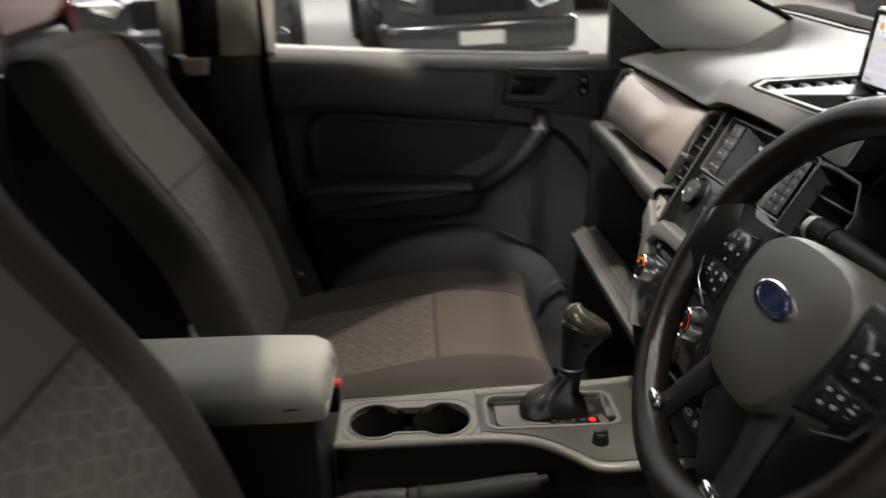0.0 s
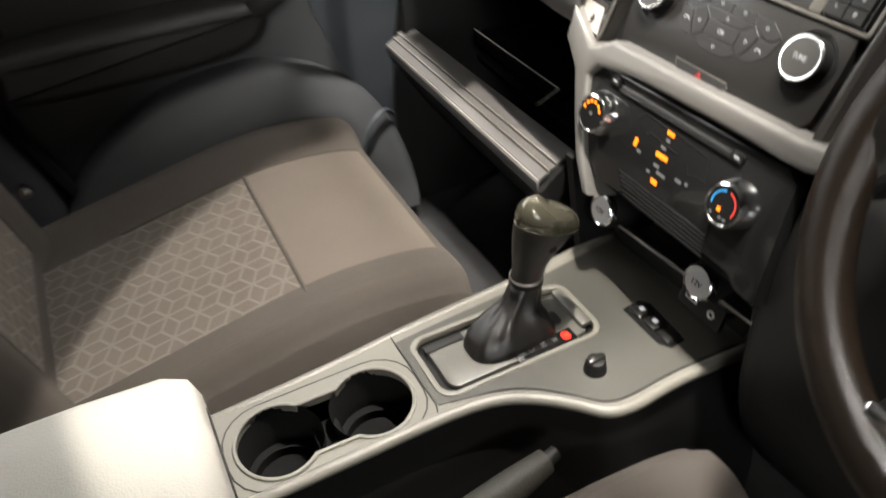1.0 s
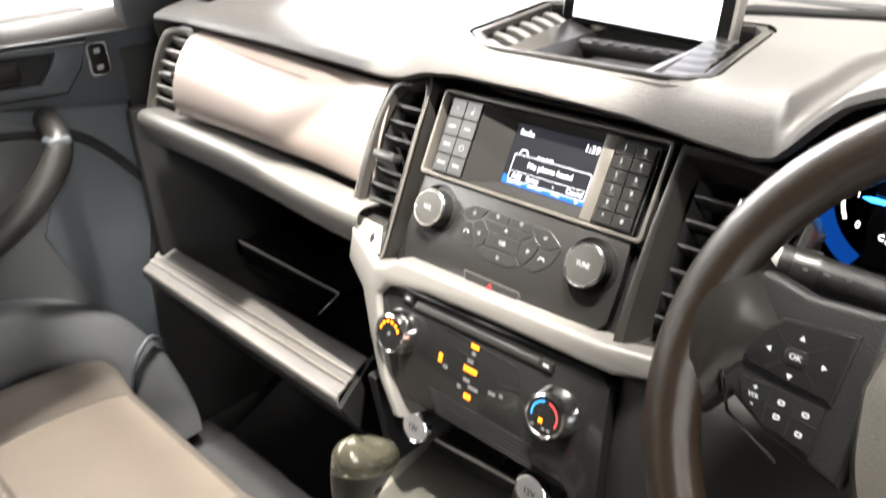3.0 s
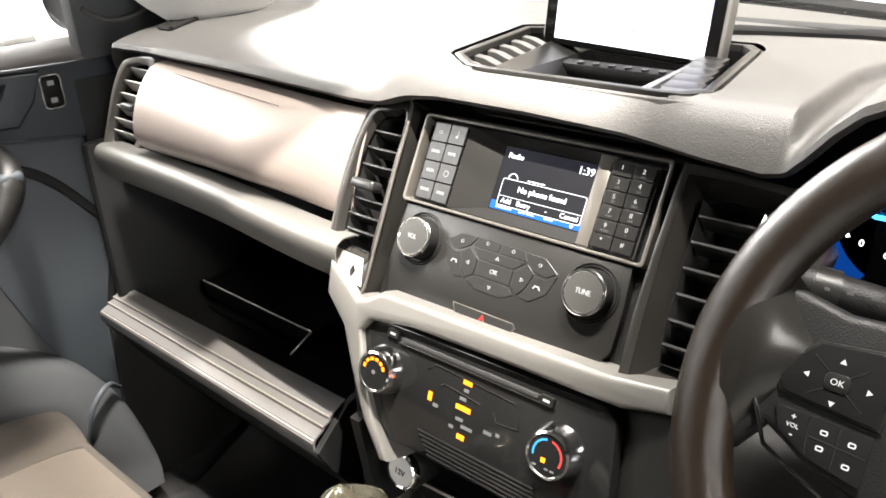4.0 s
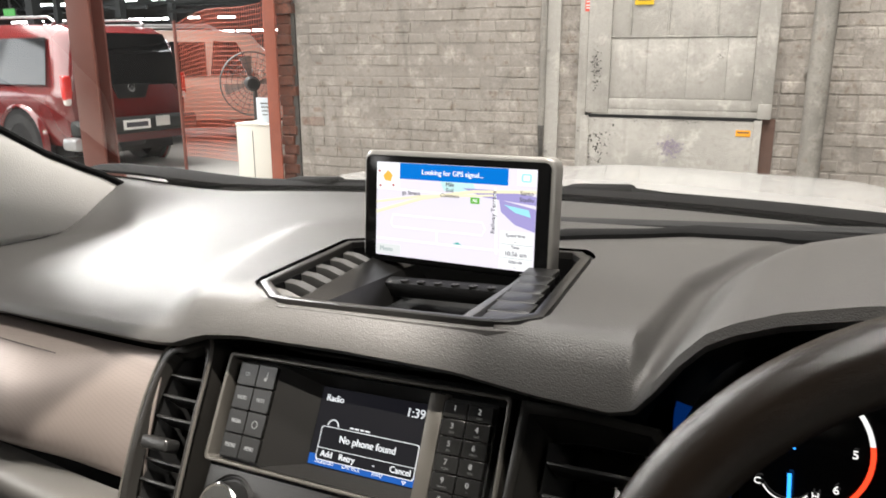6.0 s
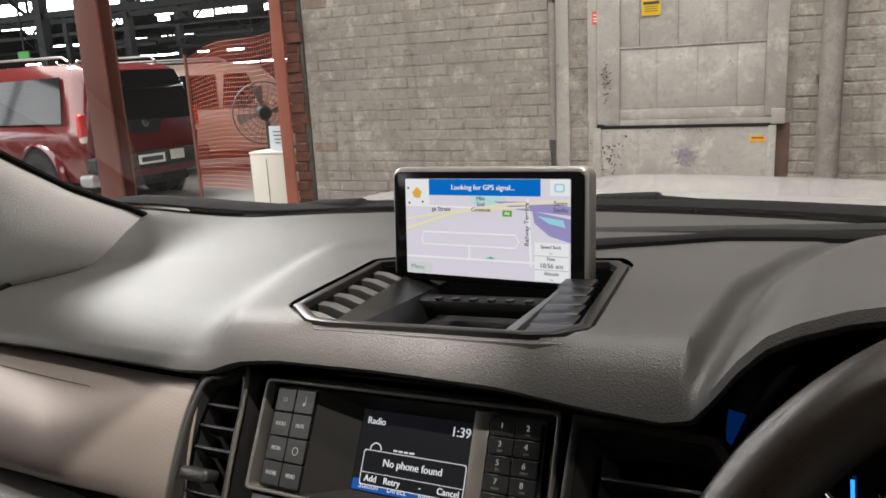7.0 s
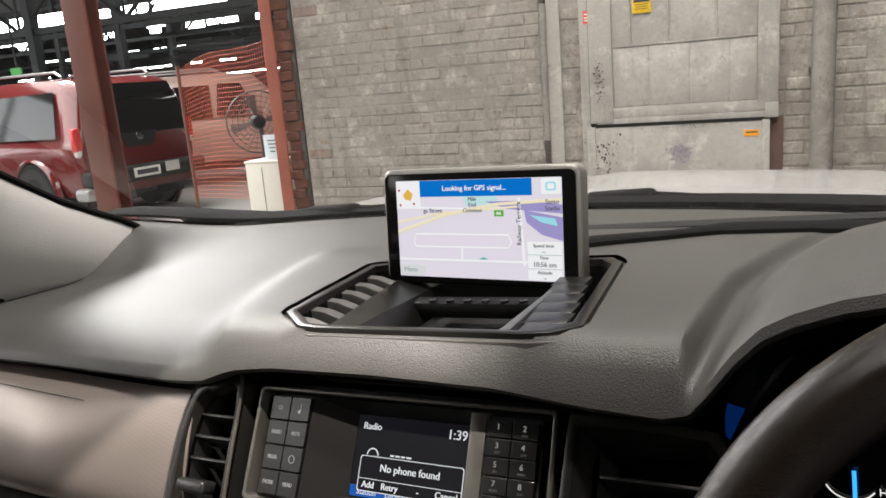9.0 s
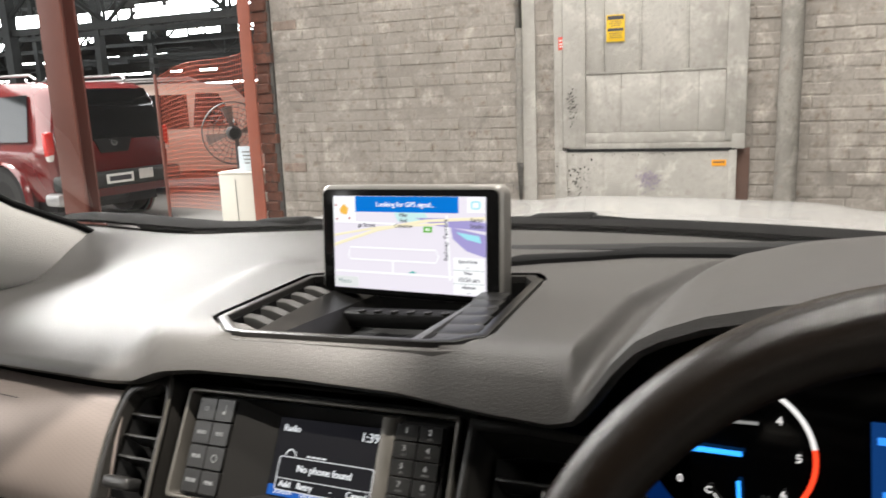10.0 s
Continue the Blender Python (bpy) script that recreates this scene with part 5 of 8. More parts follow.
console = tagged(new("centre_console"), "grey plastic centre console with cup holders and shift gate", "console")
CZ = 0.912
cup = []
for cx, cy, a0, a1 in ((-0.0165, -0.350, -42, 222), (-0.0175, -0.446, 138, 402)):
    cup += [(cx + 0.0435 * math.cos(radians(a)), cy + 0.0405 * math.sin(radians(a))) for a in np.linspace(a0, a1, 25)]
gate = rounded(0.082, 0.182, 0.016, -0.026, -0.195)
left = spline([(-0.122, 0.03), (-0.112, -0.04), (-0.101, -0.134), (-0.093, -0.27), (-0.082, -0.38), (-0.075, -0.50)], 4)
right = spline([(0.034, -0.50), (0.033, -0.40), (0.032, -0.30), (0.038, -0.245), (0.056, -0.208), (0.082, -0.178), (0.102, -0.158), (0.108, -0.13), (0.104, -0.07), (0.108, 0.03)], 4)
hole_plate(left + right, [cup, gate], CZ - 0.010, CZ, M_CONSOLE, "top_plate", console, "grey top plate")
deck_l = [(x + 0.014, y) for x, y in left if y > -0.302]
deck_r = spline([(0.020, -0.296), (0.030, -0.243), (0.045, -0.209), (0.073, -0.176), (0.093, -0.156), (0.099, -0.13), (0.096, -0.07), (0.100, 0.03)], 5)
hole_plate(deck_l + deck_r, [rounded(0.088, 0.190, 0.018, -0.026, -0.195)], CZ - 0.004, CZ + 0.0012, M_DECKSHADE, "deck", console, "olive-grey grained deck round the shift gate, in a shaded tone")
part("edge_bead", sweep([(x, y, CZ - 0.004) for x, y in right], 0.0065, 10), M_CONSOLE, console, "", None)
part("edge_bead", sweep([(x, y, CZ - 0.004) for x, y in left], 0.0055, 10), M_CONSOLE, console)
part("groove", sweep([(x, y, CZ + 0.0002) for x, y in spline([(0.022, -0.285), (0.031, -0.243), (0.046, -0.209), (0.074, -0.176), (0.094, -0.156), (0.100, -0.13), (0.097, -0.07), (0.101, 0.03)], 5)], 0.0010, 6, flat=0.4), M_VOID, console)
part("groove", sweep([(x, y, CZ + 0.0002) for x, y in [(-0.090, -0.300), (-0.066, -0.300), (0.018, -0.298), (0.031, -0.302)]], 0.0008, 6, flat=0.4), M_VOID, console)
for o, s, xo in ((left, -1, -0.012), (right, 1, 0.012)):
    part("side_wall", thick(grid([[(x, y, CZ - 0.004) for x, y in o], [(x + xo * 0.8, y, CZ - 0.06) for x, y in o], [(x * 0.6 + s * 0.06 + xo, y, 0.74) for x, y in o], [(x * 0.3 + s * 0.10 + xo, y, 0.56) for x, y in o]]), 0.004), M_DARK, console, "black side wall", angle=60)
part("inner_floor", box(0.14, 0.55, 0.01, (-0.02, -0.25, 0.82)), M_VOID, console)
# cup wells
for cx, cy in ((-0.0165, -0.350), (-0.0175, -0.446)):
    part("cup_well", lathe([(0.0435, CZ - 0.002), (0.0415, CZ - 0.03), (0.040, CZ - 0.052), (0.033, CZ - 0.054), (0.033, CZ - 0.066), (0, CZ - 0.066)], 36, m=T((cx, cy, 0))), M_RUBBER, console, "dark cup well")
part("cup_rim", sweep([(x, y, CZ + 0.0008) for x, y in cup + cup[:1]], 0.0022, 8, flat=0.7), M_CONSOLE, console)
part("well_bridge", box(0.05, 0.03, 0.030, (-0.017, -0.398, CZ - 0.040), r=0.006), M_RUBBER, console)
part("seam_line", sweep([(x, y, CZ + 0.0002) for x, y in rounded(0.104, 0.196, 0.042, -0.0165, -0.398)] + [(rounded(0.104, 0.196, 0.042, -0.0165, -0.398)[0][0], rounded(0.104, 0.196, 0.042, -0.0165, -0.398)[0][1], CZ + 0.0002)], 0.0008, 6, flat=0.4), M_SATIN, console)
# shift gate
go, gi = rounded(0.090, 0.192, 0.018, -0.026, -0.195), rounded(0.066, 0.164, 0.012, -0.026, -0.193)
part("gate_frame", ring(go, rounded(0.080, 0.180, 0.015, -0.026, -0.195), CZ - 0.004, CZ + 0.003, r=0.001), M_CONSOLE, console, "raised gate frame")
part("gate_step", ring(rounded(0.080, 0.180, 0.015, -0.026, -0.195), gi, CZ - 0.014, CZ - 0.006, r=0.001), M_SATIN, console, "dark recess")
part("gate_plate", prism(rounded(0.066, 0.164, 0.012, -0.026, -0.193), CZ - 0.012, CZ - 0.001, r=0.002), M_PLATE, console, "grey gate plate")
part("gate_slot", box(0.010, 0.045, 0.004, (-0.052, -0.255, CZ - 0.001), r=0.001, m=None), M_VOID, console)
part("gate_handle", box(0.060, 0.014, 0.008, (-0.028, -0.112, CZ + 0.002), r=0.003), M_PLATE, console)
part("key_cover", prism(rounded(0.018, 0.014, 0.003, -0.026, -0.137), CZ - 0.001, CZ + 0.0002), M_SATIN, console)
prnd = part("range_window", box(0.018, 0.070, 0.003, (0.004, -0.165, CZ + 0.0005), r=0.001, m=None), M_GLOSS, console, "black range window")
for txt, y in (("P", -0.140), ("R", -0.154), ("N", -0.168), ("D", -0.182), ("S", -0.194)):
    writing(txt, 0.009, M_REDL if txt == "P" else M_PRINTDIM, prnd, T((0.004, y, CZ + 0.0022)))
part("red_lamp", prism(rounded(0.012, 0.010, 0.0045, 0.004, -0.140), CZ + 0.0012, CZ + 0.0021), M_REDDIM, prnd, "lit red letter field")
rot = part("rotary_switch", lathe([(0.0120, CZ), (0.0116, CZ + 0.003), (0.0102, CZ + 0.012), (0.009, CZ + 0.0155), (0.005, CZ + 0.0165), (0, CZ + 0.0165)], 24, m=T((0.057, -0.141, 0))), M_DARK, console, "black drive mode knob")
part("grip", box(0.008, 0.020, 0.007, (0.057, -0.141, CZ + 0.0165), r=0.0025), M_SATIN, rot)
part("grip_print", box(0.0024, 0.0024, 0.0004, (0.057, -0.145, CZ + 0.0202)), M_PRINTDIM, rot)
hs = part("switch_panel", prism([(0.001, -0.066), (0.060, -0.066), (0.072, -0.058), (0.070, -0.038), (0.008, -0.034), (-0.001, -0.042)], CZ - 0.002, CZ + 0.0015, r=0.001), M_GLOSS, console, "black switch panel")
for k in range(3):
    b_ = part("switch", box(0.019, 0.018, 0.004, (0.013 + 0.0215 * k, -0.051 + 0.001 * k, CZ + 0.002), r=0.001), M_KEY, hs)
    if k < 2:
        part("sign", box(0.006, 0.005, 0.0003, (0.013 + 0.0215 * k, -0.049, CZ + 0.0042)), M_PRINT, b_)
# armrest box
arm = tagged(new("armrest"), "pale vinyl-covered armrest lid of the console", "armrest")
def arm_row(y, z0, z1, w0, w1):
    return [(0.074 + x, y - 0.016, z) for x, z in [(-w0, z0), (-w1, z0 + 0.5 * (z1 - z0)), (-w1 + 0.004, z1 - 0.012), (-w1 + 0.018, z1 - 0.002), (-w1 + 0.05, z1 + 0.001), (0, z1 + 0.002), (w1 - 0.05, z1 + 0.001), (w1 - 0.018, z1 - 0.002), (w1 - 0.004, z1 - 0.012), (w1, z0 + 0.5 * (z1 - z0)), (w0, z0)]]
part("lid", grid([arm_row(-0.482, 1.022, 1.045, 0.047, 0.052), arm_row(-0.476, 1.018, 1.052, 0.054, 0.062), arm_row(-0.482, 1.016, 1.066, 0.060, 0.069), arm_row(-0.500, 1.015, 1.073, 0.062, 0.073), arm_row(-0.56, 1.015, 1.075, 0.062, 0.075), arm_row(-0.75, 1.015, 1.075, 0.062, 0.077), arm_row(-0.90, 1.015, 1.070, 0.062, 0.077)], closed=True), M_LID, arm, "pale vinyl lid", angle=60)
part("lid_seam", sweep([(-0.001, -0.520, 1.040), (0.010, -0.499, 1.036), (0.03, -0.492, 1.034), (0.118, -0.492, 1.034), (0.138, -0.499, 1.036), (0.149, -0.54, 1.04)], 0.0012, 6), M_VOID, arm)
part("box", prism([(0.022, -0.508), (0.126, -0.508), (0.136, -0.53), (0.138, -0.90), (0.010, -0.90), (0.012, -0.53)], 0.56, 1.018, r=0.004), M_DARK, arm, "black storage box")
part("latch", box(0.05, 0.008, 0.014, (0.074, -0.502, 1.012), r=0.003), M_DARK, arm)
# gear selector
gear = tagged(new("gear_selector"), "automatic gear selector with leather boot and glossy knob", "gear lever")
def boot_row(cx, cy, z, w, d, n=20, pleat=0.0, turn=0.0):
    return [(cx + (w + pleat * math.cos(7 * (a + turn))) * math.copysign(abs(math.cos(a)) ** 0.7, math.cos(a)), cy + (d + pleat * math.cos(7 * (a + turn))) * math.copysign(abs(math.sin(a)) ** 0.7, math.sin(a)), z) for a in (2 * math.pi * k / n for k in range(n))]
part("boot", grid([boot_row(*r[:5], n=48, pleat=r[5], turn=r[6]) for r in ((-0.026, -0.190, CZ, 0.029, 0.050, 0.0, 0.0), (-0.026, -0.190, CZ + 0.007, 0.0285, 0.048, 0.0012, 0.0), (-0.027, -0.189, CZ + 0.016, 0.0265, 0.0425, 0.0026, 0.15), (-0.028, -0.187, CZ + 0.023, 0.0235, 0.0360, 0.0034, 0.3), (-0.029, -0.183, CZ + 0.029, 0.0190, 0.0280, 0.0036, 0.45), (-0.031, -0.177, CZ + 0.035, 0.0150, 0.0215, 0.0026, 0.6), (-0.033, -0.171, CZ + 0.043, 0.0140, 0.0180, 0.0014, 0.7), (-0.035, -0.167, CZ + 0.052, 0.0142, 0.0165, 0.0006, 0.7), (-0.036, -0.164, CZ + 0.060, 0.015, 0.016, 0.0, 0.7))], closed=True), M_BOOT, gear, "creased black leather boot", angle=80)
part("boot_seam", sweep([(-0.018, -0.238, CZ + 0.003), (-0.020, -0.231, CZ + 0.012), (-0.026, -0.214, CZ + 0.024), (-0.030, -0.196, CZ + 0.036), (-0.033, -0.184, CZ + 0.050), (-0.035, -0.178, CZ + 0.060)], 0.0014, 6), M_SATIN, gear)
part("collar", lathe([(0.0165, -0.004), (0.018, 0), (0.0165, 0.005)], 20, m=T((-0.036, -0.164, CZ + 0.060))), M_SATIN, gear)
KNOB = [(0.060, 0.0, 0.0165, 0.0150), (0.072, 0.001, 0.0165, 0.0152), (0.086, 0.003, 0.0190, 0.0168), (0.100, 0.007, 0.0240, 0.0190), (0.113, 0.012, 0.0300, 0.0208), (0.124, 0.016, 0.0335, 0.0218), (0.130, 0.018, 0.0340, 0.0220)]
CAP = [(0.1302, 0.018, 0.0342, 0.0222), (0.138, 0.018, 0.0338, 0.0218), (0.146, 0.017, 0.0310, 0.0200), (0.152, 0.016, 0.0255, 0.0165), (0.156, 0.015, 0.0180, 0.0115), (0.158, 0.014, 0.0080, 0.0050)]


def grip_row(h, dy, ly, lx, n=28):
    """One oval section of the knob: lies forward by dy, drooping towards the dashboard."""
    return [(-0.036 + 0.10 * (h - 0.060) + lx * math.cos(a), -0.164 + dy + ly * math.sin(a), CZ + h - 0.012 * smooth(0.10, 0.14, h) * math.sin(a)) for a in (2 * math.pi * k / n for k in range(n))]


part("knob", grid([grip_row(*r) for r in KNOB], closed=True), M_BOOT, gear, "black leather-wrapped grip", angle=80)
part("knob_cap", grid([grip_row(*r) for r in CAP], closed=True), M_KNOBCAP, gear, "glossy dark silver cap", angle=80)
part("cap_line", sweep(grip_row(*CAP[0]) + grip_row(*CAP[0])[:1], 0.0006, 6), M_KNOBCAP, gear)
part("shift_button", box(0.010, 0.012, 0.024, (-0.0145, -0.150, CZ + 0.118), r=0.004, seg=3), M_DARK, gear)
part("neck_ring", lathe([(0.0168, -0.002), (0.0180, 0.0), (0.0168, 0.002)], 24, m=T((-0.036, -0.164, CZ + 0.066))), M_SILVERGREY, gear, "thin silver ring")
# hand brake
hb = tagged(new("hand_brake"), "olive-grey hand brake lever beside the driver seat", "hand brake")
part("grip", sweep([(0.136, -0.40, 0.895), (0.128, -0.33, 0.893), (0.120, -0.27, 0.895), (0.114, -0.235, 0.897)], [0.015, 0.016, 0.0155, 0.012], 16), M_BRAKE, hb, "olive-grey grip")
part("button", sweep([(0.114, -0.235, 0.897), (0.111, -0.222, 0.898)], 0.007, 12), M_DARK, hb)
part("ring", lathe([(0.0165, -0.003), (0.018, 0), (0.0165, 0.003)], 20, m=T((0.134, -0.385, 0.895)) @ Matrix.Rotation(radians(90), 4, "X")), M_SATIN, hb)
part("sleeve", sweep([(0.150, -0.52, 0.86), (0.142, -0.46, 0.885), (0.136, -0.40, 0.893)], [0.035, 0.028, 0.018], 14), M_LEATHER, hb, "black leather sleeve")
buckle = tagged(new("seat_belt_buckle"), "black belt buckle with red release button", "belt buckle")
part("body", box(0.022, 0.055, 0.05, (-0.118, -0.535, 0.895), r=0.006), M_DARK, buckle)
part("release", box(0.018, 0.014, 0.012, (-0.118, -0.512, 0.918), r=0.003), M_REDPLASTIC, buckle, "red release button")

# ---- seats ----
def cloth_pattern(name, colour, line, axes, cell=0.041):
    """Woven cloth with faint raised lines that part it into lozenges."""
    m = material(name, colour, 0.92, grain=0.5, grain_scale=1600, vary=0.18, vary_scale=9)
    nt = m.node_tree
    b = nt.nodes["Principled BSDF"]
    tc = nt.nodes.new("ShaderNodeTexCoord")
    sep = nt.nodes.new("ShaderNodeSeparateXYZ")
    nt.links.new(tc.outputs["Object"], sep.inputs[0])

    def math_(op, a, c=None, d=None):
        n = nt.nodes.new("ShaderNodeMath")
        n.operation = op
        for k, v in enumerate((a, c, d)):
            if v is None:
                continue
            if isinstance(v, (int, float)):
                n.inputs[k].default_value = v
            else:
                nt.links.new(v, n.inputs[k])
        return n.outputs[0]

    px, py = (math_("DIVIDE", sep.outputs[k], cell) for k in axes)
    cells = []
    for off in (0.0, 0.5):
        x = math_("SUBTRACT", math_("FRACT", math_("ADD", px, off)), 0.5)
        y = math_("MULTIPLY", math_("SUBTRACT", math_("FRACT", math_("ADD", math_("DIVIDE", py, 1.732), off)), 0.5), 1.732)
        ax = math_("ABSOLUTE", x)
        cells.append((x, y, math_("MAXIMUM", ax, math_("ADD", math_("MULTIPLY", ax, 0.5), math_("MULTIPLY", math_("ABSOLUTE", y), 0.866)))))
    pick = math_("LESS_THAN", cells[0][2], cells[1][2])
    lx, ly, edge = (math_("ADD", math_("MULTIPLY", p, pick), math_("MULTIPLY", q, math_("SUBTRACT", 1.0, pick))) for p, q in zip(*cells))
    lines = math_("GREATER_THAN", edge, 0.455)
    for q in (90, 210, 330):
        c, d = math.cos(radians(q)), math.sin(radians(q))
        on = math_("GREATER_THAN", math_("ADD", math_("MULTIPLY", lx, c), math_("MULTIPLY", ly, d)), 0.0)
        near = math_("LESS_THAN", math_("ABSOLUTE", math_("SUBTRACT", math_("MULTIPLY", ly, c), math_("MULTIPLY", lx, d))), 0.042)
        lines = math_("MAXIMUM", lines, math_("MULTIPLY", on, near))
    mix = nt.nodes.new("ShaderNodeMix")
    mix.data_type = "RGBA"
    mix.inputs["B"].default_value = (*line, 1)
    src = b.inputs["Base Color"].links[0].from_socket
    nt.links.new(src, mix.inputs["A"])
    nt.links.new(lines, mix.inputs["Factor"])
    nt.links.new(mix.outputs["Result"], b.inputs["Base Color"])
    bump = nt.nodes.new("ShaderNodeBump")
    bump.inputs["Strength"].default_value, bump.inputs["Distance"].default_value = 0.9, 0.0012
    nt.links.new(lines, bump.inputs["Height"])
    old = b.inputs["Normal"].links[0].from_node
    nt.links.new(old.outputs[0], bump.inputs["Normal"])
    nt.links.new(bump.outputs["Normal"], b.inputs["Normal"])
    return m


M_CLOTH = material("seat_cloth", (0.112, 0.0935, 0.078), 0.92, grain=0.6, grain_scale=1500, vary=0.12, vary_scale=12)
# slightly darker cloth, darkened further for the shading on the seat sides
M_CLOTHSHADED = material("bolster_cloth_shaded", (0.058, 0.049, 0.041), 0.92, grain=0.6, grain_scale=1500, vary=0.12, vary_scale=12)
M_INSERT = cloth_pattern("seat_insert_cloth", (0.100, 0.0855, 0.072), (0.140, 0.122, 0.106), (0, 1))
M_INSERTBACK = cloth_pattern("backrest_insert_cloth", (0.100, 0.0855, 0.072), (0.140, 0.122, 0.106), (0, 2))

CUSHION = spline([(-0.175, 0.72), (-0.150, 0.79), (-0.152, 0.848), (-0.180, 0.874), (-0.26, 0.887), (-0.35, 0.885), (-0.50, 0.858), (-0.72, 0.815)], 6)
BACK = spline([(-0.645, 0.82), (-0.682, 0.98), (-0.725, 1.10), (-0.785, 1.20), (-0.845, 1.29), (-0.885, 1.37), (-0.915, 1.415), (-0.955, 1.428), (-0.995, 1.40), (-1.00, 1.25), (-0.93, 1.0), (-0.84, 0.86)], 6)


def across(u):
    """Side bolsters of a seat: lift above the middle by how far out."""
    a = abs(u)
    return 0.022 * smooth(0.58, 0.80, a) - 0.030 * smooth(0.86, 1.0, a) ** 1.5


def seat(cx, half, dy, label, e0=-0.60, e1=0.74):
    root = tagged(new("car_seat"), label, "seat", "front seats")
    us = [-1.0, -0.985, -0.95, -0.9, -0.84, -0.78, -0.72, -0.66, -0.6, -0.4, -0.2, 0, 0.2, 0.4, 0.6, 0.66, 0.72, 0.78, 0.84, 0.9, 0.95, 0.985, 1.0]
    rows = []
    for k, (y, z) in enumerate(CUSHION):
        s = k / (len(CUSHION) - 1)
        w = half * (0.90 + 0.10 * smooth(0.0, 0.22, s))
        top = smooth(0.12, 0.30, s)
        row = [(cx - w - 0.002, y + dy, min(z, 0.74) - 0.03)]
        for u in us:
            row.append((cx + w * u, y + dy + (0.025 * abs(u) ** 3 if s < 0.3 else 0) * -1, z + across(u) * top * (0.3 if 0 < u < 0.86 else 1.0) - 0.0154 * top * (u >= 0.86) - (0.03 * (1 - top) * abs(u) ** 4)))
        row.append((cx + w + 0.002, y + dy, min(z, 0.74) - 0.03))
        rows.append(row)
    cushion = part("cushion", grid(rows), M_CLOTHSHADED, root, "cloth cushion in a shaded tone", angle=70)
    part("front_panel", grid([[(cx + half * u, y + dy, z + 0.0035) for u in np.linspace(e0, e1, 12)] for y, z in CUSHION if -0.351 < y < -0.17 and z > 0.855]), M_CLOTH, cushion, "plain grey-brown cloth", angle=70)
    part("insert", grid([[(cx + half * u, y + dy, z + 0.0032) for u in np.linspace(e0, e1, 12)] for y, z in CUSHION if y < -0.349]), M_INSERT, cushion, "patterned cloth insert", angle=70)
    part("seam", sweep([(cx + half * u, -0.350 + dy, 0.8880) for u in np.linspace(e0, e1, 8)], 0.003, 8), M_CLOTHSHADED, cushion)
    for e in (e0, e1):
        part("seam", sweep([(cx + half * e, y + dy, z + 0.004) for y, z in CUSHION if y < -0.17 and z > 0.85], 0.0022, 6), M_CLOTHSHADED, cushion)
    rows = []
    for k, (y, z) in enumerate(BACK):
        s = k / (len(BACK) - 1)
        w = half * 0.965 * (1 - 0.16 * smooth(0.40, 0.60, s) * (1 - smooth(0.75, 0.9, s)))
        front = 1 - smooth(0.50, 0.62, s)
        row = []
        for u in us:
            row.append((cx + w * u, y + dy + 1.5 * across(u) * front - 0.04 * abs(u) ** 6 * front + (0.03 * abs(u) ** 4) * (1 - front), z - 0.020 * abs(u) ** 4 * smooth(0.45, 0.6, s) * (1 - smooth(0.7, 0.85, s))))
        rows.append(row)
    back = part("backrest", grid(rows), M_CLOTHSHADED, root, "cloth backrest in a shaded tone", angle=70)
    front = [(y, z) for y, z in BACK[: int(len(BACK) * 0.56)]]
    part("insert", grid([[(cx + half * u, y + dy + 0.004, z + 0.002) for u in np.linspace(-0.58, 0.58, 10)] for y, z in front if 0.86 < z < 1.19]), M_INSERTBACK, back, "patterned cloth insert", angle=70)
    part("upper_panel", grid([[(cx + half * u, y + dy + 0.004, z + 0.002) for u in np.linspace(-0.58, 0.58, 10)] for y, z in front if 1.18 < z < 1.41]), M_CLOTH, back, "plain grey-brown cloth", angle=70)
    for u in (-0.58, 0.58):
        part("seam", sweep([(cx + half * u, y + dy + 0.005, z) for y, z in front if z > 0.86], 0.003, 6), M_CLOTHSHADED, back)
    part("seam", sweep([(cx + half * u, -0.778 + dy + 0.006, 1.19) for u in np.linspace(-0.58, 0.58, 6)], 0.003, 6), M_CLOTHSHADED, back)
    part("frame_cover", box(2 * half - 0.03, 0.50, 0.16, (cx, -0.42 + dy, 0.68), r=0.02), M_DARK, root, "black seat base")
    for s in (-1, 1):
        part("rail", box(0.04, 0.56, 0.05, (cx + s * 0.17, -0.42 + dy, 0.582), r=0.008), M_DARK, root)
    return root


seat(-0.400, 0.228, 0.0, "grey-brown cloth passenger seat with patterned insert, half in shade", -0.52, 0.86)
seat(0.39, 0.245, 0.07, "grey-brown cloth driver seat with bolsters in a shaded tone")

# ---- glovebox lid ----
lid = tagged(new("glovebox_lid"), "open grey glovebox lid hanging below the dashboard", "glovebox lid")
LID_X = [-0.745, -0.70, -0.60, -0.50, -0.40, -0.30, -0.262]


def lid_ends(x):
    """Rear and front edge of the lid's rim at x, as (y, z)."""
    t = (x + 0.745) / 0.483
    return (0.028 + 0.020 * t, 0.948 - 0.014 * t), (-0.020 + 0.013 * t, 0.922 - 0.020 * t)


def lid_rim(x, a, c):
    """A point of the rim: a of the way forward, c of the way down."""
    (y0, z0), (y1, z1) = lid_ends(x)
    return (x, y0 + (y1 - y0) * a, z0 + (z1 - z0) * c)


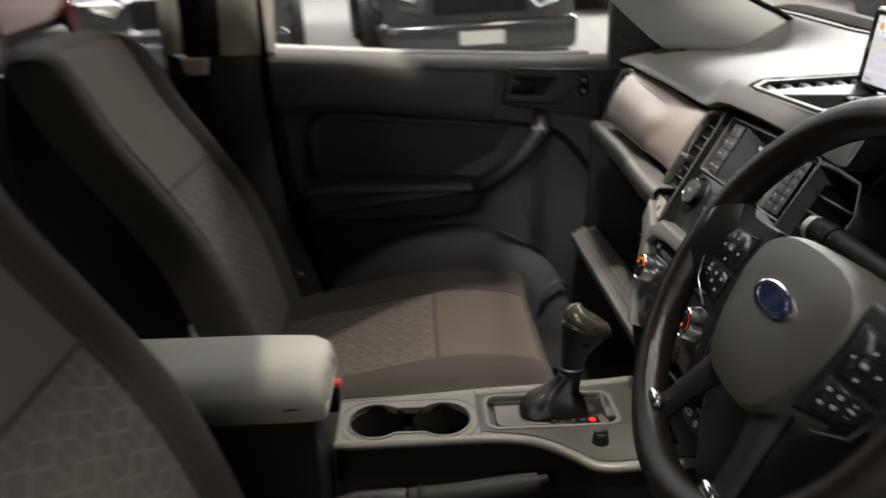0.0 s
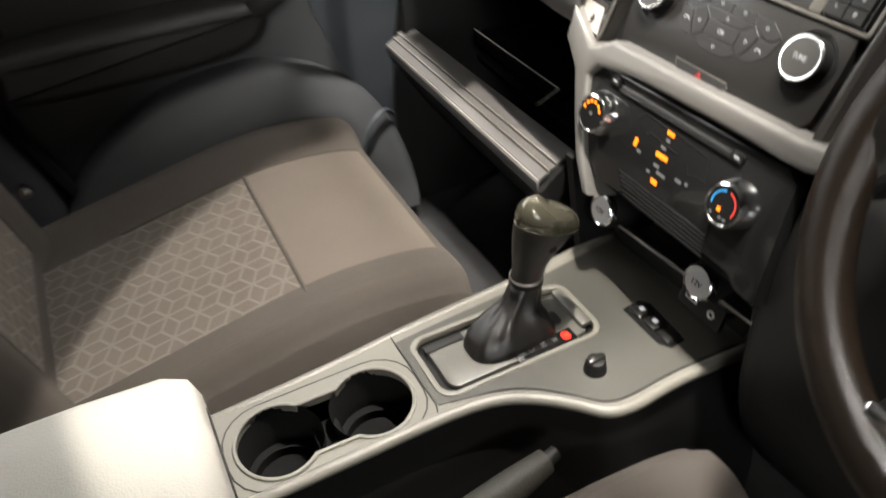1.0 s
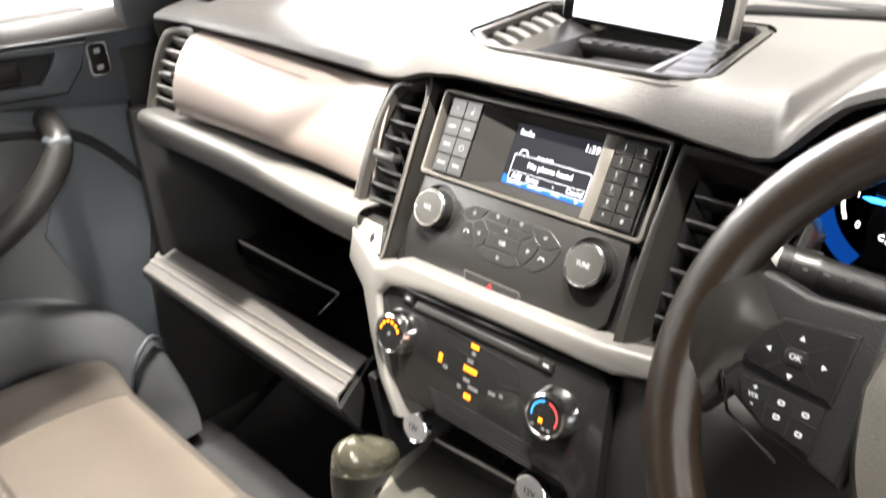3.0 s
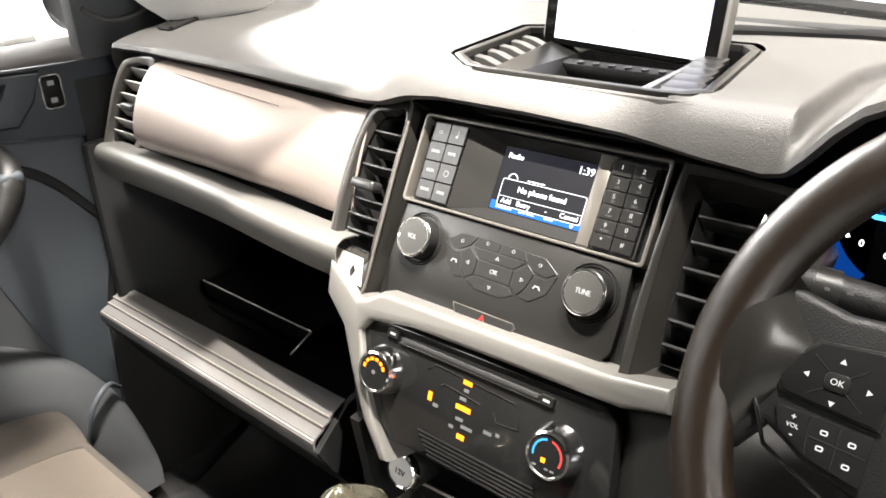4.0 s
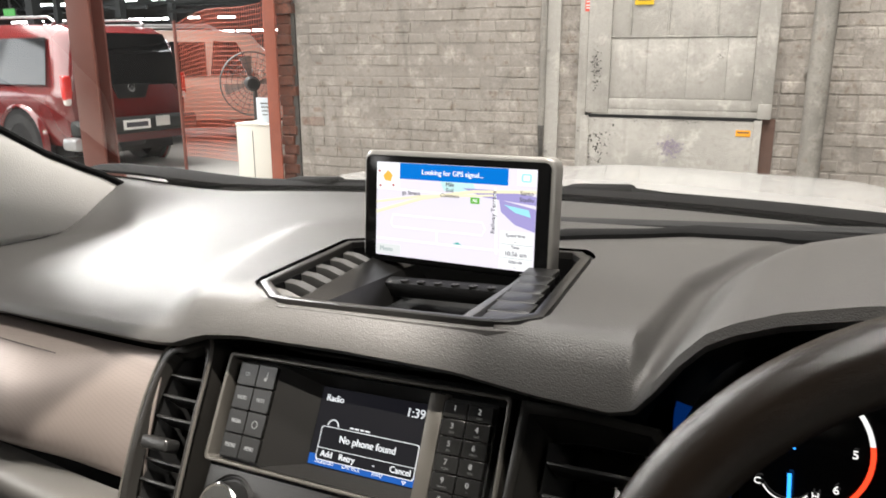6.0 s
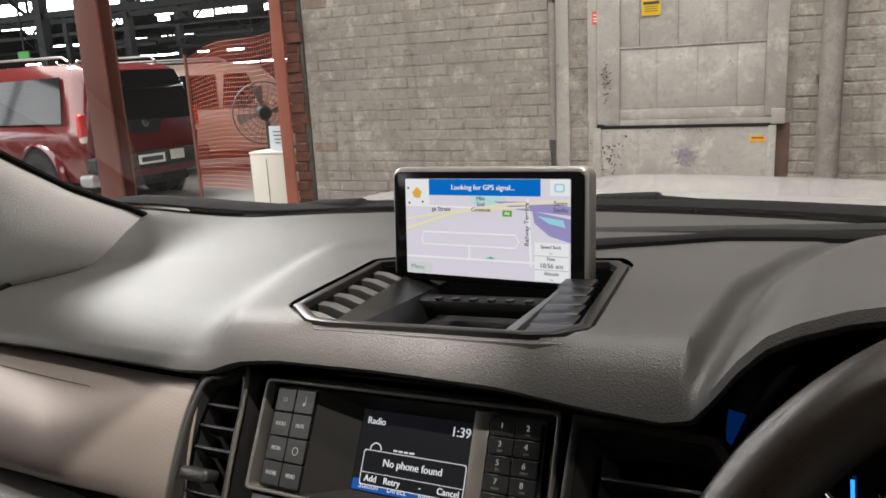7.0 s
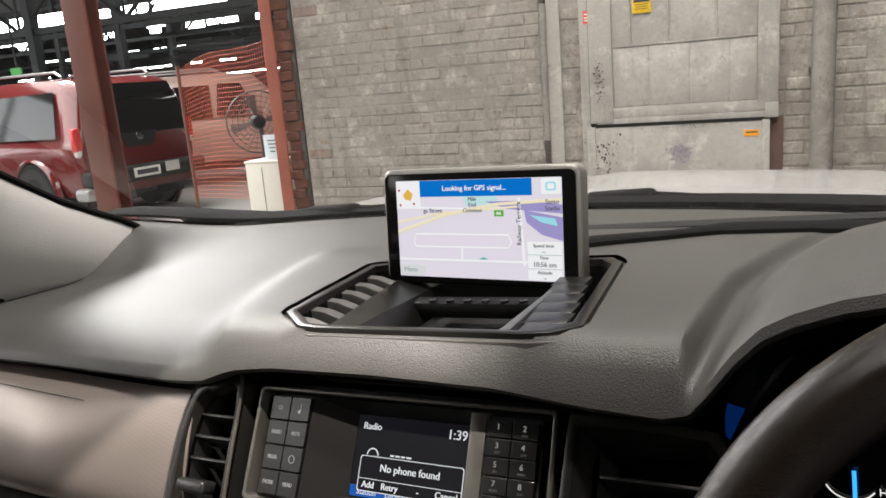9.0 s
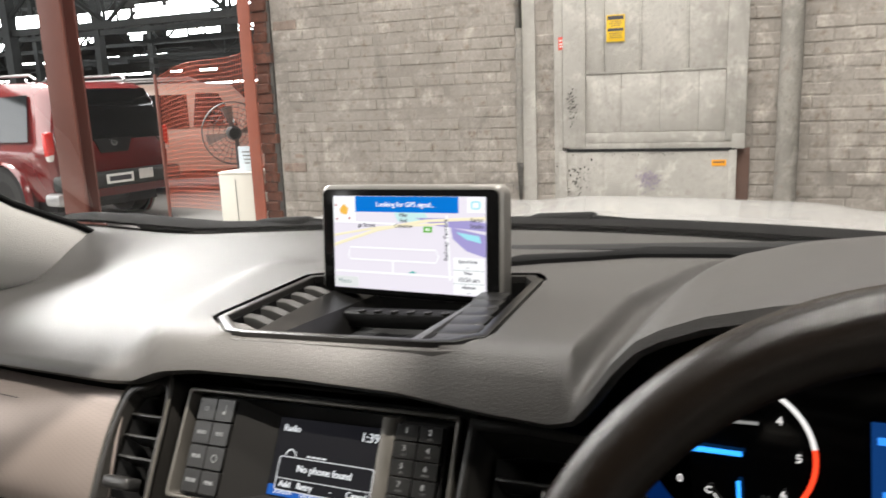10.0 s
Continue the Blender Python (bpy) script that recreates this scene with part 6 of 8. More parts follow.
part("edge", thick(grid([[lid_rim(x, a, c) for a, c in ((-0.06, 0.0), (0.10, 0.02), (0.44, 0.30), (0.47, 0.44), (0.66, 0.52), (0.69, 0.66), (0.92, 0.82), (1.0, 1.0), (1.0, 1.35), (0.90, 1.8))] for x in LID_X]), 0.003), M_LIDEDGE, lid, "stepped silver-grey edge", angle=25)
for a, c in ((0.45, 0.32), (0.67, 0.54), (0.96, 0.90)):
    part("edge_ridge", sweep([lid_rim(x, a, c) for x in (-0.745, -0.262)], 0.0013, 8), M_SILVER, lid, "bright ridge")
part("outer_shell", thick(grid([[(x, lid_ends(x)[1][0] + dy, lid_ends(x)[1][1] + dz) for dy, dz in ((0.006, -0.020), (0.025, -0.050), (0.07, -0.125), (0.12, -0.178), (0.18, -0.20))] for x in LID_X]), 0.003), M_DARK, lid, "black outer shell")
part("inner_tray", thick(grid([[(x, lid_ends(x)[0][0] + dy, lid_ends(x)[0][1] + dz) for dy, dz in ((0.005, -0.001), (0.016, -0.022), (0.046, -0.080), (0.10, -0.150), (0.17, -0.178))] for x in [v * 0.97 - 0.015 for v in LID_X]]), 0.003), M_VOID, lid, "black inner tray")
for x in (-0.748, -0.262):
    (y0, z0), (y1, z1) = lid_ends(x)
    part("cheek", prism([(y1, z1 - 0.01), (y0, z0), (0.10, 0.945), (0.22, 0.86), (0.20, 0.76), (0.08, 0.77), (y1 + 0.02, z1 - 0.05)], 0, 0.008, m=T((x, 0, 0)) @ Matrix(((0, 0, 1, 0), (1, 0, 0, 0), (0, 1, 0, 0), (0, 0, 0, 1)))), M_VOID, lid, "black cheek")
book = tagged(new("manual_wallet"), "black document wallet with pale edge in the glovebox", "document wallet")
part("cover", box(0.26, 0.17, 0.025, (-0.53, 0.20, 0.935), r=0.004), M_DARK, book)
part("edge_line", sweep([(-0.402, 0.078, 0.931), (-0.402, 0.117, 0.9470)], 0.0014, 6, bm=sweep([(-0.665, 0.118, 0.9475), (-0.402, 0.118, 0.9475)], 0.0014, 6)), M_LABEL, book, "pale edge")
hook = tagged(new("footwell_trim"), "grey plastic kick panel beside the footwell, in a shaded tone", "kick panel")
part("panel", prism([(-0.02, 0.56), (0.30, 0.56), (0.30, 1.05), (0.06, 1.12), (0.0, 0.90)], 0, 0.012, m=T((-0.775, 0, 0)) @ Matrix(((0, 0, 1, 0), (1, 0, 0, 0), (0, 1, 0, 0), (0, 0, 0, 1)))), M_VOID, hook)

# ---- passenger door ----
YZ = Matrix(((0, 0, 1, 0), (1, 0, 0, 0), (0, 1, 0, 0), (0, 0, 0, 1)))
pdoor = tagged(new("passenger_door"), "black and grey plastic passenger door trim", "car door")
part("lining", prism([(-0.69, 1.335), (-0.40, 1.315), (-0.10, 1.301), (0.02, 1.302), (0.12, 1.302), (0.13, 0.60), (-0.50, 0.60), (-0.60, 0.85), (-0.655, 1.02)], -0.06, 0.0, r=0.008, seg=3, m=T((-0.775, 0, 0)) @ YZ), M_DOOR, pdoor, "black plastic lining")
part("upper_roll", thick(grid([[(-0.775 + dx, y, z0 + dz) for y, z0 in ((-0.69, 1.225), (-0.55, 1.222), (-0.35, 1.205), (-0.20, 1.192))] for dx, dz in ((0.0, 0.0), (0.012, 0.004), (0.018, 0.030), (0.014, 0.070), (0.004, 0.100), (-0.02, 0.113))]), 0.004), M_DOORUP, pdoor, "grained upper roll", angle=60)
TOP_LINE = ((-0.69, 1.336), (-0.40, 1.316), (-0.10, 1.302), (0.02, 1.303), (0.12, 1.303))
part("shoulder", thick(grid([[(-0.778 - dx, y, z + dz) for y, z in TOP_LINE] for dx, dz in ((-0.004, -0.004), (0.004, 0.003), (0.018, 0.010), (0.040, 0.022), (0.052, 0.020))]), 0.003), M_DOORLIT, pdoor, "top of the door below the glass, coloured grey-brown as lit", angle=60)
part("sill_strip", sweep([(-0.834, y, z + 0.022) for y, z in TOP_LINE[:-1]], 0.009, 10, flat=0.8), M_PILLAR, pdoor, "pale window sill strip")
part("insert_recess", prism([(-0.59, 1.205), (-0.35, 1.192), (-0.16, 1.175), (-0.20, 1.12), (-0.30, 1.07), (-0.60, 1.07)], 0.0, 0.004, r=0.003, m=T((-0.775, 0, 0)) @ YZ), M_DOORINSERT, pdoor, "dark cloth insert")
part("insert_bead", sweep([(-0.768, y, z) for y, z in spline([(-0.60, 1.075), (-0.595, 1.215), (-0.35, 1.205), (-0.14, 1.182), (-0.10, 1.165)], 5)], 0.006, 8), M_VOID, pdoor)
part("armrest", prism(spline([(-0.63, 1.05), (-0.60, 1.064), (-0.45, 1.070), (-0.27, 1.068), (-0.225, 1.055), (-0.25, 1.0), (-0.35, 0.982), (-0.60, 0.985), (-0.63, 1.01)], 4), 0.0, 0.075, r=0.018, seg=3, m=T((-0.775, 0, 0)) @ YZ), M_ARMPAD, pdoor, "black vinyl armrest")
part("armrest_seam", sweep([(-0.700, -0.60, 1.048), (-0.698, -0.45, 1.052), (-0.698, -0.25, 1.050)], 0.0018, 6), M_SATIN, pdoor)
part("pull_handle", sweep(spline([(-0.735, -0.27, 1.035), (-0.705, -0.225, 1.065), (-0.690, -0.170, 1.105), (-0.690, -0.125, 1.150), (-0.705, -0.105, 1.180), (-0.76, -0.098, 1.195)], 5), 0.017, 14, flat=1.2), M_ARMPAD, pdoor, "black pull handle", angle=70)
part("handle_cap", box(0.03, 0.034, 0.018, (-0.697, -0.110, 1.181), r=0.007, seg=3), M_DOORGREY, pdoor, "grey handle cap")
part("front_grey", prism([(-0.185, 1.222), (0.075, 1.180), (0.118, 1.175), (0.125, 0.70), (-0.03, 0.74), (-0.10, 0.90), (-0.14, 1.02), (-0.09, 1.13), (-0.11, 1.185)], 0.0, 0.003, r=0.002, m=T((-0.775, 0, 0)) @ YZ), M_DOORGREY, pdoor, "blue-grey plastic front panel")
part("arch_groove", sweep([(-0.768, y, z) for y, z in spline([(-0.095, 1.170), (-0.06, 1.160), (-0.02, 1.125), (0.03, 1.06), (0.06, 1.02)], 5)], 0.0075, 8), M_VOID, pdoor)
part("handle_bezel", prism([(-0.185, 1.228), (-0.170, 1.296), (-0.130, 1.303), (0.12, 1.296), (0.125, 1.183), (0.066, 1.185), (-0.168, 1.222)], 0.0, 0.010, r=0.005, seg=3, m=T((-0.775, 0, 0)) @ YZ), M_DARKBLUE, pdoor, "dark handle bezel")
part("handle_surround", ring([(-0.180, 1.236), (-0.165, 1.300), (-0.016, 1.292), (-0.032, 1.257), (-0.058, 1.228)], [(-0.166, 1.250), (-0.153, 1.290), (-0.062, 1.285), (-0.070, 1.270), (-0.091, 1.245)], 0.008, 0.020, r=0.003, m=T((-0.775, 0, 0)) @ YZ), M_DOORGREY, pdoor, "grey raised handle surround")
part("surround_groove", sweep([(-0.7645, y, z) for y, z in ((-0.166, 1.303), (-0.013, 1.2945), (-0.029, 1.256), (-0.056, 1.225), (-0.178, 1.233))], 0.0022, 6), M_VOID, pdoor)
part("handle_pocket", prism([(-0.166, 1.250), (-0.153, 1.290), (-0.062, 1.285), (-0.070, 1.270), (-0.091, 1.245)], 0.0096, 0.0106, m=T((-0.775, 0, 0)) @ YZ), M_VOID, pdoor)
part("door_handle", box(0.010, 0.050, 0.030, (-0.759, -0.138, 1.268), r=0.005, seg=3), M_SATIN, pdoor, "satin black door handle")
sw = part("lock_switch", prism(rounded(0.026, 0.044, 0.006, -0.002, 1.264), 0.011, 0.0145, r=0.001, m=T((-0.775, 0, 0)) @ YZ), M_KEY, pdoor, "black lock switch")
part("switch_rim", ring(rounded(0.030, 0.048, 0.007, -0.002, 1.264), rounded(0.026, 0.044, 0.006, -0.002, 1.264), 0.011, 0.0150, m=T((-0.775, 0, 0)) @ YZ), M_CHROME, sw)
for dz in (-0.012, 0.012):
    part("sign", box(0.0004, 0.009, 0.007, (-0.7602, -0.002, 1.264 + dz)), M_PRINTDIM, sw)
part("map_pocket", thick(grid([[(-0.775 + bx, y, z) for y, z in spline([(-0.66, 0.62), (-0.60, 0.80), (-0.45, 0.92), (-0.30, 0.952), (-0.18, 0.930), (-0.08, 0.86), (-0.03, 0.78), (0.0, 0.68)], 4)] for bx in (0.0, 0.045)] + [[(-0.775 + bx, y * 0.985 - 0.004, 0.60 + (z - 0.60) * sc) for y, z in spline([(-0.66, 0.62), (-0.60, 0.80), (-0.45, 0.92), (-0.30, 0.952), (-0.18, 0.930), (-0.08, 0.86), (-0.03, 0.78), (0.0, 0.68)], 4)] for bx, sc in ((0.060, 0.96), (0.075, 0.7), (0.080, 0.4), (0.080, 0.0))]), 0.004), M_DOOR, pdoor, "moulded map pocket", angle=50)
part("bottle_ring", sweep(spline([(-0.70, -0.105, 0.735), (-0.690, -0.09, 0.80), (-0.700, -0.055, 0.825), (-0.72, -0.03, 0.80)], 5), 0.004, 8), M_DOORGREY, pdoor)
side_glass = tagged(part("side_window_glass", thick(grid([[(-0.815, -0.69, 1.34), (-0.815, 0.10, 1.29)], [(-0.70, -0.68, 1.72), (-0.72, -0.28, 1.72)]]), 0.004), M_GLASS), "clear side window glass", "window", kind="structure")
side_glass.visible_shadow = False

sail = part("mirror_sail", prism([(0.055, 1.27), (0.44, 1.27), (0.44, 1.33), (0.375, 1.38), (0.075, 1.585), (0.055, 1.58)], 0, 0.026, r=0.006, seg=2, m=T((-0.800, 0, 0)) @ YZ), M_DOOR, pdoor, "black triangular mirror cover")
part("tweeter_grille", prism(rounded(0.085, 0.060, 0.012, 0.135, 1.425), 0.026, 0.029, r=0.001, m=T((-0.800, 0, 0)) @ YZ), M_VOID, sail, "fine black tweeter grille")
part("ledge", sweep(spline([(-0.772, 0.070, 1.366), (-0.770, 0.084, 1.354), (-0.768, 0.108, 1.345), (-0.768, 0.143, 1.347), (-0.772, 0.172, 1.360)], 5), 0.006, 10, flat=0.7), M_DOORLIT, sail, "rounded ledge")
for k in range(7):
    part("grille_rib", box(0.0012, 0.070, 0.0016, (-0.7705, 0.135, 1.405 + 0.0065 * k), r=0.0004), M_DOOR, sail)
mirror_ = tagged(new("door_mirror"), "black door mirror outside the passenger window", "door mirror")
part("housing", grid([[(-1.02 + w * math.copysign(abs(math.cos(a)) ** 0.6, math.cos(a)), y, 1.385 + h * math.copysign(abs(math.sin(a)) ** 0.6, math.sin(a))) for a in (2 * math.pi * k / 32 for k in range(32))] for y, w, h in ((0.170, 0.098, 0.076), (0.166, 0.106, 0.084), (0.180, 0.110, 0.088), (0.235, 0.100, 0.080), (0.275, 0.070, 0.056), (0.290, 0.020, 0.016))], closed=True), M_DARK, mirror_, "black plastic housing", angle=60)
part("mirror_glass", prism([(0.097 * math.copysign(abs(math.cos(a)) ** 0.6, math.cos(a)), 0.075 * math.copysign(abs(math.sin(a)) ** 0.6, math.sin(a))) for a in (2 * math.pi * k / 32 for k in range(32))], 0, 0.003, m=T((-1.02, 0.174, 1.385)) @ Matrix.Rotation(radians(90), 4, "X")), M_MIRROR, mirror_, "mirror glass darkened for its dark brown reflection")
part("arm", sweep([(-0.95, 0.21, 1.345), (-0.88, 0.20, 1.320), (-0.80, 0.19, 1.315)], [0.030, 0.026, 0.030], 14, flat=0.7), M_DARK, mirror_, "black arm")
# ---- door pillar and belt ----
bp = tagged(new("door_pillar"), "black and beige pillar trim behind the passenger door", "pillar trim", kind="structure")
part("lower_trim", thick(grid([[(-0.735 + dx, y + d, z) for y, z in ((-0.705, 1.352), (-0.700, 1.20), (-0.690, 1.08), (-0.660, 0.95), (-0.615, 0.84), (-0.58, 0.70), (-0.56, 0.60))] for d, dx in ((0.03, -0.06), (0.0, -0.01), (-0.05, 0.004), (-0.13, 0.0), (-0.19, -0.02), (-0.22, -0.08))]), 0.004), M_PILLARDARK, bp, "black lower trim", angle=60)
part("upper_trim", thick(grid([[(-0.745 + dx + 0.12 * (1.35 - z) * -1 * -1, y + d, z) for y, z in ((-0.705, 1.352), (-0.70, 1.50), (-0.695, 1.76))] for d, dx in ((0.03, -0.06), (0.0, -0.01), (-0.035, 0.004), (-0.075, 0.0), (-0.080, -0.02))]), 0.004), M_PILLARBEIGE, bp, "beige upper trim")
part("upper_trim", thick(grid([[(-0.755 + dx + 0.12 * (1.35 - z), y + d, z) for y, z in ((-0.860, 1.352), (-0.858, 1.50), (-0.855, 1.76))] for d, dx in ((0.0, -0.02), (-0.02, 0.0), (-0.045, 0.0), (-0.06, -0.05))]), 0.004), M_PILLARBEIGE, bp, "beige upper trim")
part("slot", box(0.02, 0.09, 0.46, (-0.775, -0.815, 1.55)), M_VOID, bp)
part("door_seal", sweep([(-0.752, -0.688, 1.76), (-0.752, -0.690, 1.30), (-0.750, -0.672, 1.10), (-0.748, -0.640, 0.95), (-0.745, -0.595, 0.82), (-0.745, -0.56, 0.62)], 0.010, 8), M_RUBBER, bp, "black door seal")
belt = tagged(new("seat_belt"), "black seat belt with pale upper guide", "seat belt")
part("webbing", thick(grid([[(-0.722 + 0.0, -0.835, 1.70), (-0.722, -0.795, 1.70)], [(-0.715, -0.845, 1.34), (-0.715, -0.803, 1.34)], [(-0.690, -0.86, 1.1), (-0.690, -0.82, 1.1)], [(-0.66, -0.80, 0.75), (-0.66, -0.76, 0.75)]]), 0.002), M_VOID, belt)
part("guide", prism([(-0.848, 1.318), (-0.805, 1.318), (-0.798, 1.352), (-0.855, 1.352)], 0, 0.014, r=0.004, m=T((-0.716, 0, 0)) @ YZ), M_GUIDE, belt, "pale plastic guide")
part("anchor_bolt", lathe([(0.012, 0), (0.011, 0.012), (0.005, 0.016), (0, 0.016)], 16, m=T((-0.665, -0.645, 0.885)) @ Matrix.Rotation(radians(90), 4, "Y")), M_CHROME, belt, "metal anchor bolt")

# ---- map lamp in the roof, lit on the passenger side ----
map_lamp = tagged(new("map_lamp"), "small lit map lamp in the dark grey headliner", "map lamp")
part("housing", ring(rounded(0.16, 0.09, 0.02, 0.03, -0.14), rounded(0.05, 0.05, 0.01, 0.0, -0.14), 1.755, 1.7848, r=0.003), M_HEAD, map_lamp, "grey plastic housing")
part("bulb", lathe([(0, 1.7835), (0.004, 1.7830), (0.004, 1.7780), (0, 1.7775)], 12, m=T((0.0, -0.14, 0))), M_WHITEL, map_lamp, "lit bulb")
# unseen baffle, added to cut the beam before the driver seat
part("shade", box(0.003, 0.07, 0.055, (0.0105, -0.14, 1.7475), r=0.001), M_DARK, map_lamp, "added dark baffle that keeps the beam off the driver seat")
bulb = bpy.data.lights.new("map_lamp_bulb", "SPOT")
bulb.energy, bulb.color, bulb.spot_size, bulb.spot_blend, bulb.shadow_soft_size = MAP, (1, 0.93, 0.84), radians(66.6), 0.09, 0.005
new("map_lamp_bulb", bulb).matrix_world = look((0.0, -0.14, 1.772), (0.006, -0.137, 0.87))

# ---- cabin shell ----
tagged(part("cabin_floor", box(1.56, 2.4, 0.02, (0, -0.72, 0.55), r=0.005), M_CARPET), "black carpeted cabin floor", "floor", kind="structure")
part("floor_mat", thick(grid([[(x, y, ip(y, (-0.30, 0.05, 0.40), (0.572, 0.575, 0.72))) for x in (-0.68, -0.40, -0.20)] for y in (-0.30, -0.1, 0.05, 0.2, 0.4)]), 0.008), M_CARPET, tagged(new("floor_mat"), "black carpet mat in the passenger footwell", "floor mat"))
tagged(part("cabin_roof", prism([(-0.60, -0.20), (0.60, -0.20), (0.66, -0.50), (0.68, -1.85), (-0.68, -1.85), (-0.66, -0.5)], 1.785, 1.82), M_HEAD), "dark grey cloth headliner", "ceiling", kind="structure")
tagged(part("cabin_rear_wall", prism([(-0.78, 0.55), (0.78, 0.55), (0.78, 1.34), (-0.78, 1.34)], 0, 0.04, m=T((0, -1.86, 0)) @ Matrix(((1, 0, 0, 0), (0, 0, 1, 0), (0, 1, 0, 0), (0, 0, 0, 1)))), M_VOID), "black cabin rear wall", "wall", kind="structure")
tagged(part("rear_door_lining", box(0.05, 0.92, 0.76, (-0.80, -1.40, 0.94), r=0.01), M_DOOR), "black rear door lining", "door lining", kind="structure")
# unseen dark panes, added to hold back light from behind the seats
for nm, rows, lab in (("rear_window", [[(-0.74, -1.845, 1.335), (0.74, -1.845, 1.335)], [(-0.67, -1.80, 1.785), (0.67, -1.80, 1.785)]], "added dark tinted pane closing the cabin rear"), ("rear_side_window", [[(0.80, -0.95, 1.315), (0.80, -1.85, 1.315)], [(0.69, -0.95, 1.785), (0.69, -1.80, 1.785)]], "added dark tinted pane beside the rear seats")):
    tagged(part(nm, thick(grid(rows), 0.004), M_TINT), lab, "window", kind="structure")
tagged(part("side_sill", box(0.10, 2.0, 0.16, (0.76, -0.70, 0.60), r=0.02), M_WHITE), "white painted door sill", "sill", kind="structure")
# unseen pillar and lining, added to screen the driver seat from side light
tagged(part("driver_door_pillar", thick(grid([[(0.765 + dx - 0.08 * max(0, z - 1.3) / 0.48, y, z) for z in (0.60, 0.95, 1.30, 1.55, 1.785)] for y, dx in ((-0.73, 0.03), (-0.74, 0.0), (-0.80, -0.012), (-0.92, -0.012), (-0.96, 0.02))]), 0.01), M_PILLARDARK), "black trim of the driver side door pillar", "pillar trim", kind="structure")
tagged(part("rear_door_lining", box(0.05, 0.90, 0.76, (0.80, -1.41, 0.94), r=0.01), M_DOOR), "black rear door lining", "door lining", kind="structure")

# ---- building ----
def limewash(name, colour, bare, dirt, amount=0.5, by_piece=True, scale=2.2, speckle=1.0):
    """Old painted masonry: flaking wash over the bare stuff, stains, a shift from piece to piece."""
    m = bpy.data.materials.new(name)
    m.use_nodes = True
    nt = m.node_tree
    b = nt.nodes["Principled BSDF"]
    b.inputs["Roughness"].default_value = 0.9
    tc = nt.nodes.new("ShaderNodeTexCoord")
    geo = nt.nodes.new("ShaderNodeNewGeometry")

    def noise_(scale, detail, rough=0.6):
        n = nt.nodes.new("ShaderNodeTexNoise")
        n.inputs["Scale"].default_value, n.inputs["Detail"].default_value, n.inputs["Roughness"].default_value = scale, detail, rough
        nt.links.new(geo.outputs["Position"], n.inputs["Vector"])
        return n.outputs["Fac"]

    def ramp_(src, lo, hi):
        r = nt.nodes.new("ShaderNodeMapRange")
        r.inputs["From Min"].default_value, r.inputs["From Max"].default_value = lo, hi
        nt.links.new(src, r.inputs["Value"])
        return r.outputs["Result"]

    def mix_(fac, a, c):
        n = nt.nodes.new("ShaderNodeMix")
        n.data_type = "RGBA"
        for key, v in (("Factor", fac), ("A", a), ("B", c)):
            if isinstance(v, tuple):
                n.inputs[key].default_value = (*v, 1)
            elif isinstance(v, float):
                n.inputs[key].default_value = v
            else:
                nt.links.new(v, n.inputs[key])
        return n.outputs["Result"]

    base = mix_(ramp_(noise_(1.3, 5), 0.35, 0.7), colour, tuple(c * 0.62 for c in colour))
    if by_piece:
        info = nt.nodes.new("ShaderNodeObjectInfo")
        pick = nt.nodes.new("ShaderNodeMath")
        pick.operation = "FRACT"
        add = nt.nodes.new("ShaderNodeMath")
        add.operation = "ADD"
        nt.links.new(info.outputs["Random"], add.inputs[0])
        nt.links.new(geo.outputs["Random Per Island"], add.inputs[1])
        nt.links.new(add.outputs[0], pick.inputs[0])
        base = mix_(ramp_(pick.outputs[0], 0.0, 1.6), base, tuple(c * 0.74 for c in colour))
    base = mix_(ramp_(noise_(14.0, 6, 0.7), 0.60 - 0.1 * amount, 0.66), base, bare)
    base = mix_(ramp_(noise_(scale * 2, 7, 0.78), 0.54, 0.74), base, dirt)
    base = mix_(ramp_(noise_(5.5, 8, 0.75), 0.52, 0.66), base, tuple(min(1, c * (1 + 0.30 * speckle)) for c in colour))
    base = mix_(ramp_(noise_(7.5, 9, 0.8), 0.60, 0.72), base, dirt)
    base = mix_(ramp_(noise_(38.0, 8, 0.8), 0.50, 0.64), base, tuple(c * (1 - 0.34 * speckle) for c in colour))
    base = mix_(ramp_(noise_(90.0, 4, 0.8), 0.60, 0.70), base, tuple(min(1, c * (1 + 0.35 * speckle)) for c in colour))
    wave = nt.nodes.new("ShaderNodeMapping")
    wave.inputs["Scale"].default_value = (9.0, 9.0, 0.9)
    nt.links.new(geo.outputs["Position"], wave.inputs["Vector"])
    drip = nt.nodes.new("ShaderNodeTexNoise")
    drip.inputs["Scale"].default_value, drip.inputs["Detail"].default_value = 1.0, 6
    nt.links.new(wave.outputs["Vector"], drip.inputs["Vector"])
    base = mix_(ramp_(drip.outputs["Fac"], 0.60, 0.95), base, dirt)
    nt.links.new(base, b.inputs["Base Color"])
    bump = nt.nodes.new("ShaderNodeBump")
    bump.inputs["Strength"].default_value, bump.inputs["Distance"].default_value = 0.7, 0.008
    nt.links.new(noise_(55.0, 5, 0.7), bump.inputs["Height"])
    nt.links.new(bump.outputs["Normal"], b.inputs["Normal"])
    return m


